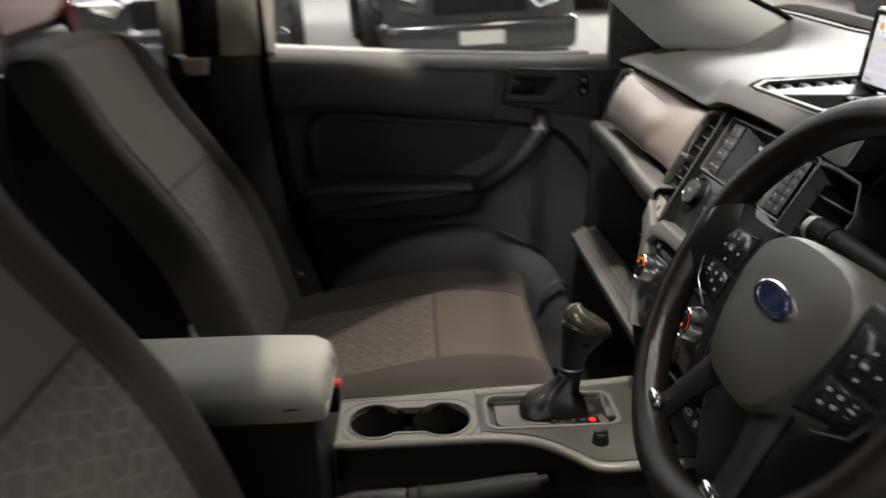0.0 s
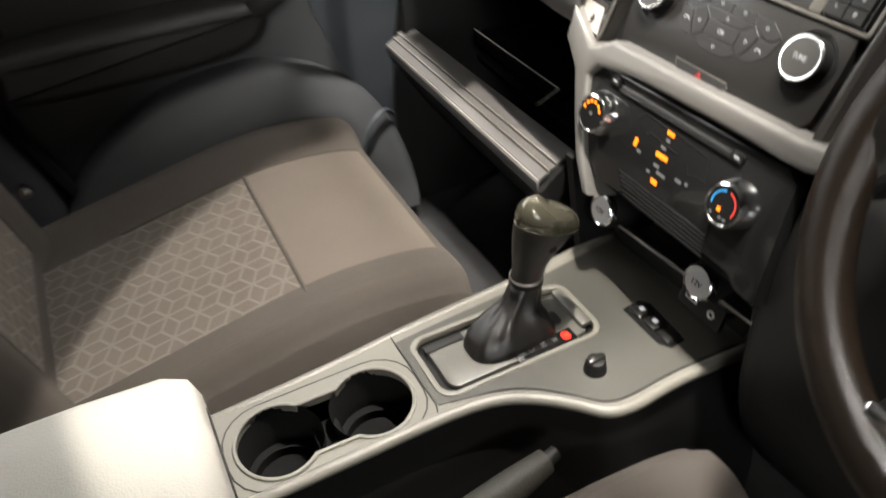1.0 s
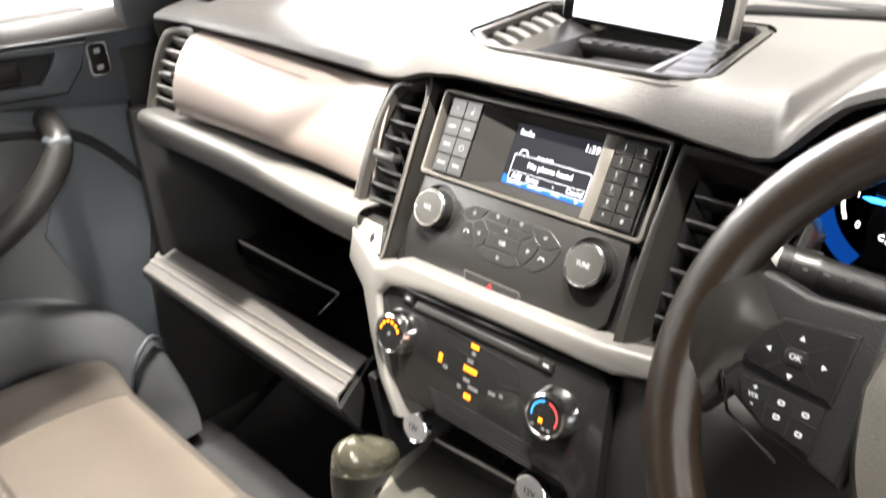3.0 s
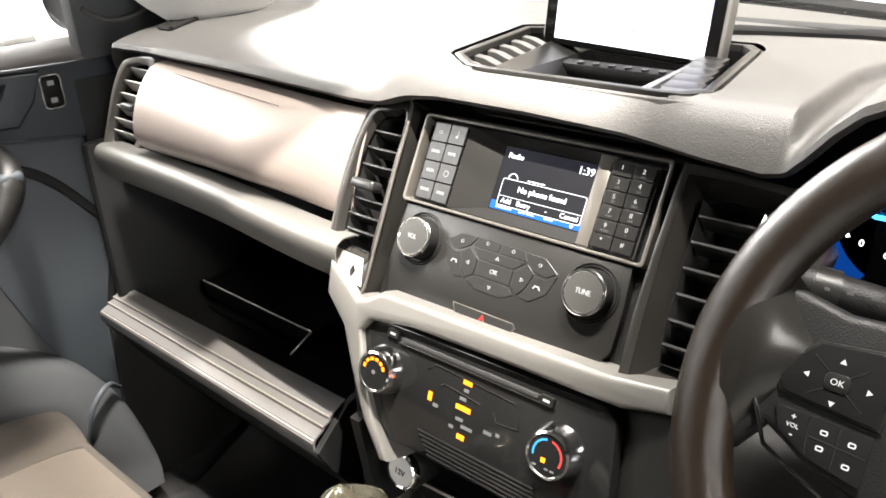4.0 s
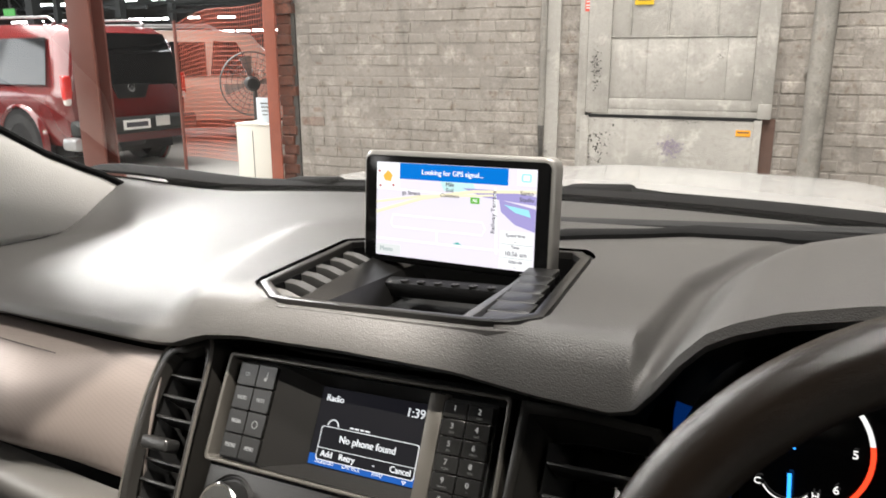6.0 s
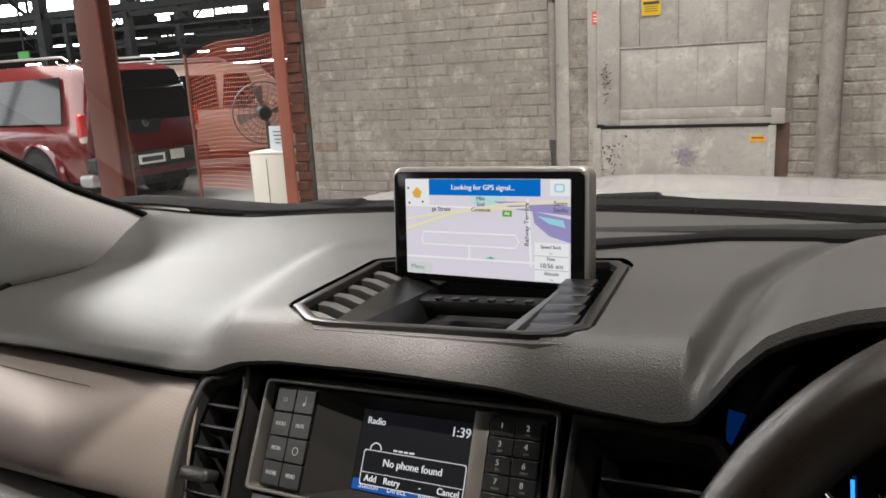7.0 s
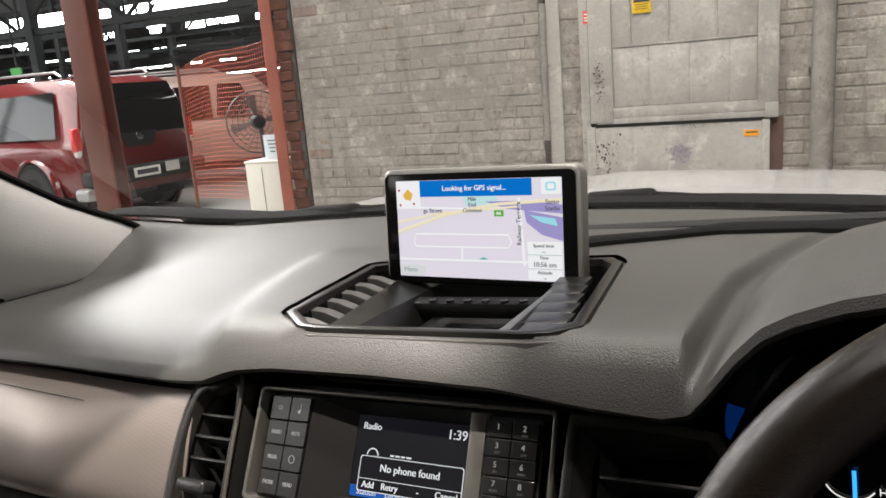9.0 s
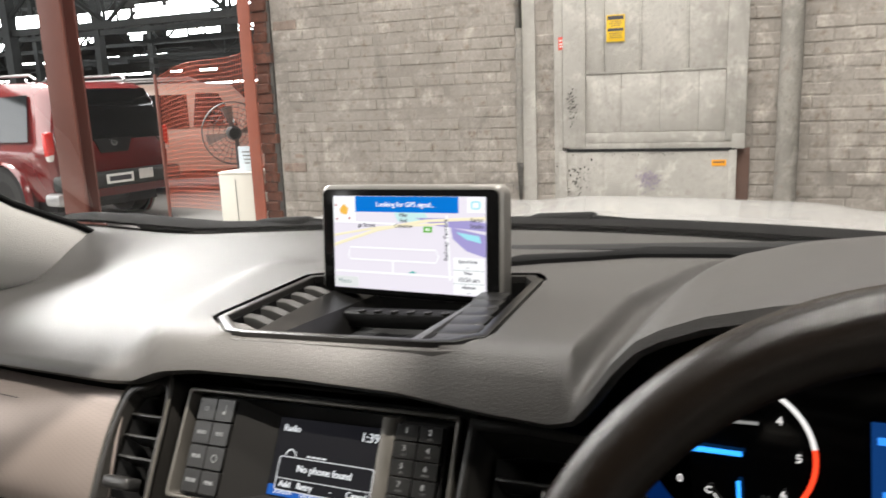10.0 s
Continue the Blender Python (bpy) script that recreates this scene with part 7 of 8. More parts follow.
M_BRICKW = limewash("limewashed_brick", (0.385, 0.348, 0.308), (0.21, 0.165, 0.13), (0.13, 0.118, 0.104), 0.45)
M_REDWASH = limewash("red_washed_brick", (0.30, 0.235, 0.195), (0.20, 0.12, 0.09), (0.15, 0.12, 0.10), 0.6)
M_MORTAR = limewash("old_mortar", (0.345, 0.312, 0.277), (0.20, 0.17, 0.14), (0.13, 0.12, 0.105), 0.4, by_piece=False)
M_REDBRICK = limewash("bare_red_brick", (0.155, 0.058, 0.036), (0.07, 0.04, 0.03), (0.03, 0.025, 0.02), 0.9)
M_DOORPAINT = limewash("old_white_door_paint", (0.46, 0.44, 0.40), (0.34, 0.31, 0.28), (0.24, 0.22, 0.20), 0.16, by_piece=False, scale=0.9, speckle=0.7)
M_PIPEPAINT = limewash("painted_iron", (0.30, 0.28, 0.25), (0.22, 0.17, 0.14), (0.22, 0.21, 0.20), 0.3, by_piece=False)
M_CONCRETE = material("concrete_floor", (0.26, 0.25, 0.235), 0.65, grain=0.5, grain_scale=30, vary=0.25, vary_scale=0.8)
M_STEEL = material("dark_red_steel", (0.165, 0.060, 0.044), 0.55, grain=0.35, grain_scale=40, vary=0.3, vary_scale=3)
# same red paint darkened: shade on web and rear flange put into colour
M_STEELSHADE = material("dark_red_steel_shaded", (0.10, 0.030, 0.022), 0.55, grain=0.35, grain_scale=40, vary=0.3, vary_scale=3)
M_TRUSS = material("dark_truss", (0.018, 0.020, 0.019), 0.7, grain=0.3, grain_scale=20, vary=0.3, vary_scale=1)
M_ROOF = material("roof_sheet", (0.05, 0.048, 0.045), 0.8, grain=0.3, grain_scale=20, vary=0.3, vary_scale=0.5)
M_SKYPANE = glow("daylit_pane", (0.95, 0.98, 1.0), 12.0)
M_GLOWPANEL = glow("glow_panel", (0.95, 0.98, 1.0), 2.5)
M_CARRED = material("red_car_paint", (0.12, 0.010, 0.010), 0.22, coat=0.8, vary=0.06, vary_scale=2)
M_CARWHITE = material("white_car_paint", (0.75, 0.74, 0.72), 0.25, coat=0.6, vary=0.03)
# white-ish car; the pinkish cast of the orange net is in its paint
M_CARNETTINT = material("net_tinted_car_paint", (0.50, 0.36, 0.30), 0.3, coat=0.5, vary=0.04)
M_CARDARK = material("dark_grey_car_paint", (0.045, 0.045, 0.047), 0.22, coat=0.8)
M_CARGREY = material("silver_car_paint", (0.35, 0.35, 0.35), 0.3, metal=0.5, coat=0.5)
M_CARGLASS = material("tinted_car_glass", (0.012, 0.013, 0.014), 0.06, vary=0.1)
M_TYRE = material("tyre_rubber", (0.018, 0.018, 0.018), 0.8, grain=0.3)
M_TAIL = material("red_tail_lamp", (0.55, 0.02, 0.015), 0.15, coat=0.6)
M_LAMPCLEAR = material("clear_lamp", (0.75, 0.74, 0.70), 0.1, metal=0.3)
M_PLATEW = material("number_plate", (0.75, 0.75, 0.72), 0.4)
M_INKBAR = material("plate_ink", (0.05, 0.05, 0.06), 0.5)
M_NET = material("orange_net", (0.62, 0.115, 0.05), 0.6, vary=0.1)
M_FAN = material("fan_wire", (0.075, 0.06, 0.055), 0.5)
M_SLATBLADE = material("fan_blade_grey", (0.20, 0.13, 0.11), 0.5)
M_BOXW = material("white_cabinet", (0.74, 0.72, 0.64), 0.6, vary=0.05)
M_PAPER = material("paper_notice", (0.62, 0.70, 0.76), 0.8, vary=0.05)
M_YELLOW = material("yellow_sign", (0.78, 0.50, 0.02), 0.5)
M_REDSIGN = material("red_sign", (0.70, 0.10, 0.07), 0.5)
M_ORANGE = material("orange_sticker", (0.85, 0.36, 0.02), 0.5)
M_PURPLE = material("purple_stain", (0.30, 0.26, 0.31), 0.8, vary=0.3, vary_scale=30)
M_SOOT = material("black_grime", (0.085, 0.08, 0.072), 0.9, vary=0.4, vary_scale=20)
M_RUST = material("brown_board", (0.10, 0.055, 0.04), 0.85, grain=0.4, grain_scale=40, vary=0.3)
GZ = 0.25


def ext(name, bm, mat, parent=None, label="", smooth=True):
    return part(name, bm, mat, parent, label, EXT, smooth)


ground = tagged(ext("ground", box(160, 160, 0.1, (0, 0, GZ - 0.05)), M_CONCRETE), "stained concrete warehouse floor", "floor", kind="structure")
wall = tagged(ext("wall_front", box(11.4, 0.3, 5.8, (3.33, 0.16, 3.1)), M_MORTAR), "limewashed old brick wall of the warehouse", "wall", kind="structure")
roof = tagged(ext("warehouse_roof", box(90, 70, 0.1, (-20, 12, 6.4)), M_ROOF), "dark sheet-metal warehouse roof", "ceiling", kind="structure")
for nm, sx, sy, at in (("wall_left", 0.3, 70, (-55, 12, 3.3)), ("wall_back", 90, 0.3, (-20, -23, 3.3)), ("wall_right", 0.3, 60, (12, -3, 3.3)), ("wall_far", 90, 0.3, (-20, 46, 3.3))):
    tagged(ext(nm, box(sx, sy, 6.4, at), M_ROOF), "dark warehouse wall", "wall", kind="structure")

# daylight through the sawtooth glazing: rows of panes between dark trusses
glz = tagged(new("sawtooth_glazing"), "bright sawtooth roof glazing between dark trusses", "roof glazing", kind="structure")
rnd = random.Random(4)
for y, z0, z1, share in ((9.0, 3.72, 4.10, 0.8), (15.0, 4.50, 4.95, 0.85), (21.0, 4.78, 4.98, 0.4), (27.0, 4.30, 4.42, 0.35), (27.0, 5.20, 5.55, 0.6), (33.0, 3.72, 3.84, 0.4), (34.0, 2.95, 3.05, 0.4)):
    bm = bmesh.new()
    x = -48.0
    while x < 6.0:
        w = rnd.uniform(0.9, 1.5)
        if rnd.random() < share:
            s = rnd.uniform(0.0, 0.25)
            box(w * 0.86, 0.02, (z1 - z0) * (1 - s), (x + w / 2, y, (z0 + z1) / 2 + s * 0.2), bm=bm)
        x += w
    ext("pane_row", bm, M_SKYPANE, glz, "bright daylit panes", smooth=False)
# added glowing panels left and right of the car, for reflections in the cabin
for k in range(9):
    ext("glow_panel", box(0.03, 1.7, 3.6, (-19.0, -9.0 + 1.85 * k, GZ + 2.7), r=0.01), M_GLOWPANEL, glz, "added glowing panel at the side of the hall")
for k in range(2):
    ext("glow_panel", box(0.03, 1.7, 3.0, (11.0, -11.0 + 1.85 * k, GZ + 2.6), r=0.01), M_GLOWPANEL, glz, "added glowing panel at the side of the hall")
trs = tagged(new("roof_trusses"), "dark steel roof trusses and columns", "roof truss", kind="structure")
for y, z0, z1, st in ((7.0, 3.45, 4.6, 1.6), (12.0, 3.9, 5.3, 1.9), (18.0, 4.1, 5.8, 2.2), (24.5, 4.0, 6.0, 2.4)):
    bm = bmesh.new()
    box(58, 0.10, 0.14, (-20, y, z0), bm=bm)
    box(58, 0.10, 0.12, (-20, y, z1), bm=bm)
    x = -48.0
    k = 0
    while x < 8:
        a, c = Vector((x, y, z0 if k % 2 else z1)), Vector((x + st, y, z1 if k % 2 else z0))
        sweep([a, c], 0.045, 6, bm=bm)
        if k % 2:
            sweep([(x, y, z0), (x, y, z1)], 0.035, 6, bm=bm)
        x += st
        k += 1
    ext("truss", bm, M_TRUSS, trs, smooth=False)
for x, y in ((-14.0, 7.0), (-8.4, 10.5), (-10.8, 12.0), (-16.5, 12.0), (-20, 18), (-13, 18), (-26, 18), (-7.2, 12.0)):
    ext("column", box(0.22, 0.22, 6.2, (x, y, GZ + 3.0)), M_TRUSS, trs)
bm = bmesh.new()
for k in range(26):
    box(rnd.uniform(1.5, 7), 0.06, rnd.uniform(0.05, 0.16), (rnd.uniform(-34, -5), rnd.uniform(10, 30), rnd.uniform(2.7, 4.6)), bm=bm)
ext("purlins", bm, M_TRUSS, trs, smooth=False)
sgn = tagged(new("exit_sign"), "small green lit exit sign in the hall", "exit sign")
ext("panel", box(0.28, 0.04, 0.13, (-12.6, 5.3, 2.52)), glow("exit_green", (0.15, 0.6, 0.15), 0.5), sgn)
ext("housing", box(0.31, 0.06, 0.16, (-12.62, 5.34, 2.52), r=0.01), M_TRUSS, sgn)
ext("hanger", sweep([(-12.6, 5.33, 2.6), (-12.6, 5.33, 3.6)], 0.02, 6), M_TRUSS, sgn)

# added lamps, none in view: past the driver door, overhead and beside the car
area_lamp("hall_lamp", look((0.5, -0.32, 6.05), (0.0, 0.3, 1.2)), 0.4, 0.4, KEY, (1, 0.95, 0.88))
# two added fill lamps past the driver door lift dash and wheel
area_lamp("door_fill_lamp", look((2.6, -1.2, 2.55), (0.0, 0.0, 1.2)), 0.35, 0.35, DOORSIDE, (1, 0.95, 0.89))
area_lamp("rear_fill_lamp", look((3.0, -4.0, 2.25), (0.0, 0.0, 1.25)), 0.5, 0.5, BEHIND, (1, 0.95, 0.89))
# fill lamp added above the bonnet, turned to the wall to brighten it
area_lamp("wall_fill_lamp", EXT @ look((1.5, -2.2, 6.2), (1.5, 0.0, 1.6)), 4.0, 1.2, TOP, (1, 0.97, 0.93))
area_lamp("side_roof_light_lamp", EXT @ look((-9.5, -2.5, 6.2), (-9.4, -2.5, 0.0)), 9.0, 8.0, SIDE, (1, 0.98, 0.95))
area_lamp("far_roof_light_lamp", EXT @ look((-13.0, -9.5, 6.2), (-12.9, -9.5, 0.0)), 9.0, 9.0, FAR, (1, 0.99, 0.97))
area_lamp("rear_roof_light_lamp", look((-8.0, -6.4, 6.15), (-7.8, -6.3, 0.0)), 6.5, 6.5, REAR, (1, 0.98, 0.95))
area_lamp("front_roof_light_lamp", look((-9.4, 6.2, 5.75), (-0.3, 0.3, 1.35)), 4.0, 1.6, AHEAD, (1, 0.98, 0.95))

# ---- sliding door in the wall ----
wd = tagged(new("wall_door"), "old white-painted plank door with grimy lower panel", "door")
ext("backing", box(1.18, 0.04, 3.2, (0.81, -0.0235, 2.90)), M_DOORPAINT, wd)
ext("stile", box(0.165, 0.04, 2.1, (0.258, -0.050, 2.36), r=0.004), M_DOORPAINT, wd)
ext("stile", box(0.13, 0.04, 2.1, (1.374, -0.050, 2.40), r=0.004), M_DOORPAINT, wd)
ext("stile", box(0.085, 0.055, 0.10, (1.398, -0.060, 1.345), r=0.004), M_DOORPAINT, wd)
for z, h in ((1.378, 0.072), (1.318, 0.045)):
    ext("rail", box(1.22 if z > 1.35 else 1.16, 0.030, h, (0.80, -0.0475, z), r=0.003), M_DOORPAINT, wd)
for x0, x1 in ((0.345, 0.595), (0.600, 0.868), (0.873, 1.128), (1.133, 1.305)):
    ext("panel", box(x1 - x0, 0.016, 0.415, ((x0 + x1) / 2, -0.040, 1.628), r=0.003), M_DOORPAINT, wd)
for x0, x1 in ((0.345, 0.462), (0.476, 0.722), (0.740, 1.040), (1.056, 1.305)):
    ext("panel", box(x1 - x0, 0.016, 0.80, ((x0 + x1) / 2, -0.040, 2.252), r=0.003), M_DOORPAINT, wd)
for x in (0.469, 0.731, 1.048):
    ext("bead", box(0.012, 0.022, 0.80, (x, -0.046, 2.252), r=0.003), M_DOORPAINT, wd)
ext("bead", box(0.98, 0.022, 0.012, (0.825, -0.046, 1.844), r=0.003), M_DOORPAINT, wd)
ext("rail", box(0.965, 0.03, 0.20, (0.825, -0.044, 2.76), r=0.004), M_DOORPAINT, wd)
# near-black strip painted in for the dark gap below the rail
ext("gap_shade", box(1.18, 0.03, 0.022, (0.79, -0.0535, 1.2885)), M_VOID, wd)
ext("lower_panel", box(1.21, 0.05, 1.02, (0.78, -0.040, 0.768), r=0.005), M_DOORPAINT, wd, "grimy lower panel")
ext("lower_post", box(0.06, 0.06, 1.03, (0.175, -0.050, 0.770), r=0.005), M_DOORPAINT, wd)
ext("lower_post", box(0.05, 0.06, 1.03, (1.365, -0.052, 0.770), r=0.005), M_DOORPAINT, wd)
ext("side_board", box(0.085, 0.04, 1.05, (1.43, -0.020, 0.77), r=0.004), M_RUST, wd, "brown bare board")


def blotch(cx, cz, w, h, mat, parent, name, y=-0.067, seed=1, spots=9, fine=1.0):
    """Grime: many small ragged flecks, densest in the middle."""
    r = random.Random(seed)
    bm = bmesh.new()
    for k in range(spots * 4):
        px, pz = cx + r.gauss(0, w * 0.30), cz + r.gauss(0, h * 0.30)
        rr = r.uniform(0.03, 0.12) * min(w, h) * fine
        n = r.randint(6, 10)
        sx, sz = r.uniform(0.6, 1.6), r.uniform(0.6, 2.0)
        ring_ = [(px + sx * rr * q * math.cos(2 * math.pi * j / n), pz + sz * rr * q * math.sin(2 * math.pi * j / n)) for j in range(n) for q in [r.uniform(0.35, 1.0)]]
        prism(ring_, 0, 0.0006 + 0.00002 * k, bm=bm, m=T((0, y, 0)) @ Matrix(((1, 0, 0, 0), (0, 0, -1, 0), (0, 1, 0, 0), (0, 0, 0, 1))))
    ext(name, bm, mat, parent, smooth=False)


blotch(0.80, 1.065, 0.13, 0.12, M_PURPLE, wd, "stain", seed=3, spots=30, fine=0.8)
blotch(0.27, 1.06, 0.20, 0.30, M_SOOT, wd, "stain", seed=5, spots=22, fine=0.4)
blotch(0.24, 1.66, 0.06, 0.16, M_SOOT, wd, "stain", y=-0.072, seed=6, spots=24)
blotch(0.25, 1.53, 0.07, 0.10, M_SOOT, wd, "stain", y=-0.072, seed=16, spots=7)
blotch(0.75, 1.262, 0.9, 0.035, M_SOOT, wd, "stain", seed=8, spots=30)
for k, (x, z, w, h) in enumerate(((0.50, 1.63, 0.022, 0.022), (0.535, 1.455, 0.05, 0.012), (0.47, 1.735, 0.035, 0.010), (0.91, 1.70, 0.020, 0.05), (1.085, 1.705, 0.045, 0.035), (0.58, 1.74, 0.03, 0.01), (1.10, 1.11, 0.015, 0.03))):
    blotch(x, z, w, h, M_SOOT, wd, "mark", y=-0.050 if z > 1.3 else -0.067, seed=20 + k, spots=4)
ext("left_frame", box(0.065, 0.06, 3.0, (0.140, -0.030, 2.30), r=0.005), M_DOORPAINT, wd)
wsg = tagged(new("warning_sign"), "yellow warning sign with dark bands on the door", "sign")
ext("plate", box(0.128, 0.004, 0.185, (0.557, -0.062, 2.150), r=0.001), M_YELLOW, wsg)
for z, h, w in ((2.222, 0.026, 0.112), (2.140, 0.020, 0.110)):
    ext("band", box(w, 0.002, h, (0.557, -0.0650, z)), M_INKBAR, wsg)
for z, w in ((2.196, 0.08), (2.182, 0.09), (2.168, 0.07), (2.115, 0.09), (2.10, 0.08), (2.085, 0.09)):
    ext("print_bar", box(w, 0.002, 0.004, (0.557, -0.0650, z)), M_INKBAR, wsg)
rsg = tagged(new("small_red_sign"), "small red and white sign on the door frame", "sign")
ext("plate", box(0.045, 0.004, 0.09, (0.166, -0.063, 2.068)), M_REDSIGN, rsg)
for z in (2.088, 2.064, 2.045):
    ext("print_bar", box(0.030, 0.002, 0.008, (0.166, -0.066, z)), M_PLATEW, rsg)
osg = tagged(new("orange_sticker"), "orange sticker on the lower door panel", "sticker")
ext("plate", box(0.095, 0.003, 0.042, (1.275, -0.0670, 1.195)), M_ORANGE, osg)
ext("print_bar", box(0.075, 0.002, 0.008, (1.275, -0.0690, 1.200)), M_INKBAR, osg)
pp1 = tagged(new("conduit_pipe"), "thin painted pipe running up the brick wall", "pipe")
ext("pipe", sweep([(-0.168, -0.030, GZ), (-0.170, -0.030, 1.2), (-0.164, -0.030, 2.2), (-0.168, -0.030, 5.9)], 0.026, 14), M_PIPEPAINT, pp1)
ext("backboard", box(0.10, 0.02, 5.6, (-0.095, -0.012, 3.05)), M_DOORPAINT, pp1, "painted board")
for z in (1.0, 1.75, 2.5, 3.4):
    ext("bracket", box(0.10, 0.02, 0.03, (-0.165, -0.012, z), r=0.003), M_PIPEPAINT, pp1)
pp2 = tagged(new("down_pipe"), "wide painted downpipe on the brick wall", "pipe")
ext("pipe", sweep([(1.702, -0.085, GZ), (1.705, -0.085, 5.9)], 0.070, 24), M_PIPEPAINT, pp2)
for z in (0.5, 3.9):
    ext("collar", lathe([(0.071, -0.03), (0.078, -0.02), (0.078, 0.02), (0.071, 0.03)], 24, m=T((1.704, -0.085, z))), M_PIPEPAINT, pp2)
ext("bracket", box(0.03, 0.08, 0.03, (1.63, -0.04, 1.62)), M_PIPEPAINT, pp2)

# ---- steel post, cabinet, fan, barrier net ----
post = tagged(new("steel_post"), "dark red painted steel column with flanges", "column")
ext("flange", box(0.190, 0.016, 6.0, (-2.583, -2.06, GZ + 3.0), r=0.004), M_STEEL, post)
ext("web", box(0.014, 0.092, 6.0, (-2.583, -2.006, GZ + 3.0)), M_STEELSHADE, post)
ext("flange", box(0.190, 0.016, 6.0, (-2.583, -1.952, GZ + 3.0), r=0.004), M_STEELSHADE, post)
ext("foot", prism([(-0.13, 0), (0.34, 0), (0.12, 0.75), (-0.13, 0.75)], 0, 0.02, m=T((-2.53, -2.01, GZ)) @ Matrix(((1, 0, 0, 0), (0, 0, 1, 0), (0, 1, 0, 0), (0, 0, 0, 1)))), M_STEEL, post)
cab = tagged(new("white_cabinet"), "white metal cabinet standing by the wall end", "cabinet")
ext("body", box(0.40, 0.35, 0.83, (-3.01, 0.35, GZ + 0.415), r=0.01), M_BOXW, cab)
ext("door_line", box(0.004, 0.004, 0.75, (-3.02, 0.173, GZ + 0.41)), M_SOOT, cab)
ext("top", box(0.41, 0.36, 0.02, (-3.01, 0.35, GZ + 0.84), r=0.005), M_BOXW, cab)
pap = tagged(new("paper_notice"), "pale blue paper notice standing on the cabinet", "notice")
ext("sheet", box(0.19, 0.006, 0.235, (-2.955, 0.30, GZ + 0.965), r=0.001), M_PAPER, pap)
for k in range(4):
    ext("print_bar", box(0.10 - 0.015 * k, 0.002, 0.010, (-2.955, 0.2955, GZ + 1.03 - 0.035 * k)), M_SOOT, pap)
fan = tagged(new("pedestal_fan"), "large dark industrial wire fan on a stand", "fan")
FN = EXT @ T((-3.42, 0.75, 1.435)) @ Matrix.Rotation(radians(42), 4, "Z") @ Matrix.Rotation(radians(90), 4, "X")
for r_, z in ((0.315, 0.0), (0.315, -0.08), (0.21, 0.045), (0.105, 0.06), (0.26, 0.03), (0.155, 0.055)):
    part("ring", sweep([(r_ * math.cos(a), r_ * math.sin(a), z) for a in (2 * math.pi * k / 40 for k in range(41))], 0.006 if r_ > 0.3 else 0.003, 6), M_FAN, fan, "", FN)
for k in range(28):
    a = 2 * math.pi * k / 28
    part("spoke", sweep([(0.05 * math.cos(a), 0.05 * math.sin(a), 0.06), (0.22 * math.cos(a), 0.22 * math.sin(a), 0.042), (0.315 * math.cos(a), 0.315 * math.sin(a), 0.0)], 0.0025, 5), M_FAN, fan, "", FN)
for k in range(4):
    part("blade", thick(grid([[(r_ * math.cos(a), r_ * math.sin(a), -0.05 + 0.05 * (a - k * 1.5708)) for r_ in (0.05, 0.16, 0.28)] for a in (k * 1.5708, k * 1.5708 + 0.2, k * 1.5708 + 0.4)]), 0.003), M_SLATBLADE, fan, "", FN)
part("hub", lathe([(0, 0.07), (0.06, 0.06), (0.075, 0.0), (0.075, -0.14), (0, -0.16)], 20), M_VOID, fan, "", FN)
ext("stand", sweep([(-3.42, 0.78, GZ), (-3.42, 0.78, 1.40)], 0.022, 10), M_FAN, fan)
ext("base", lathe([(0.26, GZ), (0.25, GZ + 0.02), (0, GZ + 0.03)], 24, m=T((-3.42, 0.78, 0))), M_FAN, fan)
net = tagged(new("barrier_net"), "orange plastic barrier net hung between posts", "barrier net", kind="stuff")
bm = bmesh.new()
def net_top(s):
    return 2.06 + 0.34 * s + 0.05 * math.sin(7 * s)
for k in range(61):
    s = k / 60
    x, y = -5.0 + 1.9 * s, 1.45 - 0.3 * s
    sweep([(x, y + 0.03 * math.sin(9 * s), GZ + 0.3), (x + 0.02, y + 0.03 * math.sin(9 * s + 1), net_top(s))], 0.0022, 4, bm=bm)
for j in range(34):
    q = j / 33
    sweep([(-5.0 + 1.9 * s, 1.45 - 0.3 * s + 0.03 * math.sin(9 * s + q), GZ + 0.3 + (net_top(s) - GZ - 0.3) * q) for s in (0, 0.1, 0.2, 0.3, 0.4, 0.5, 0.6, 0.7, 0.8, 0.9, 1.0)], 0.0022, 4, bm=bm)
ext("mesh", bm, M_NET, net)
for x, y, z in ((-5.0, 1.45, 2.1), (-3.1, 1.15, 2.45)):
    ext("stake", sweep([(x, y, GZ), (x, y, z)], 0.02, 8), M_STEEL, net)


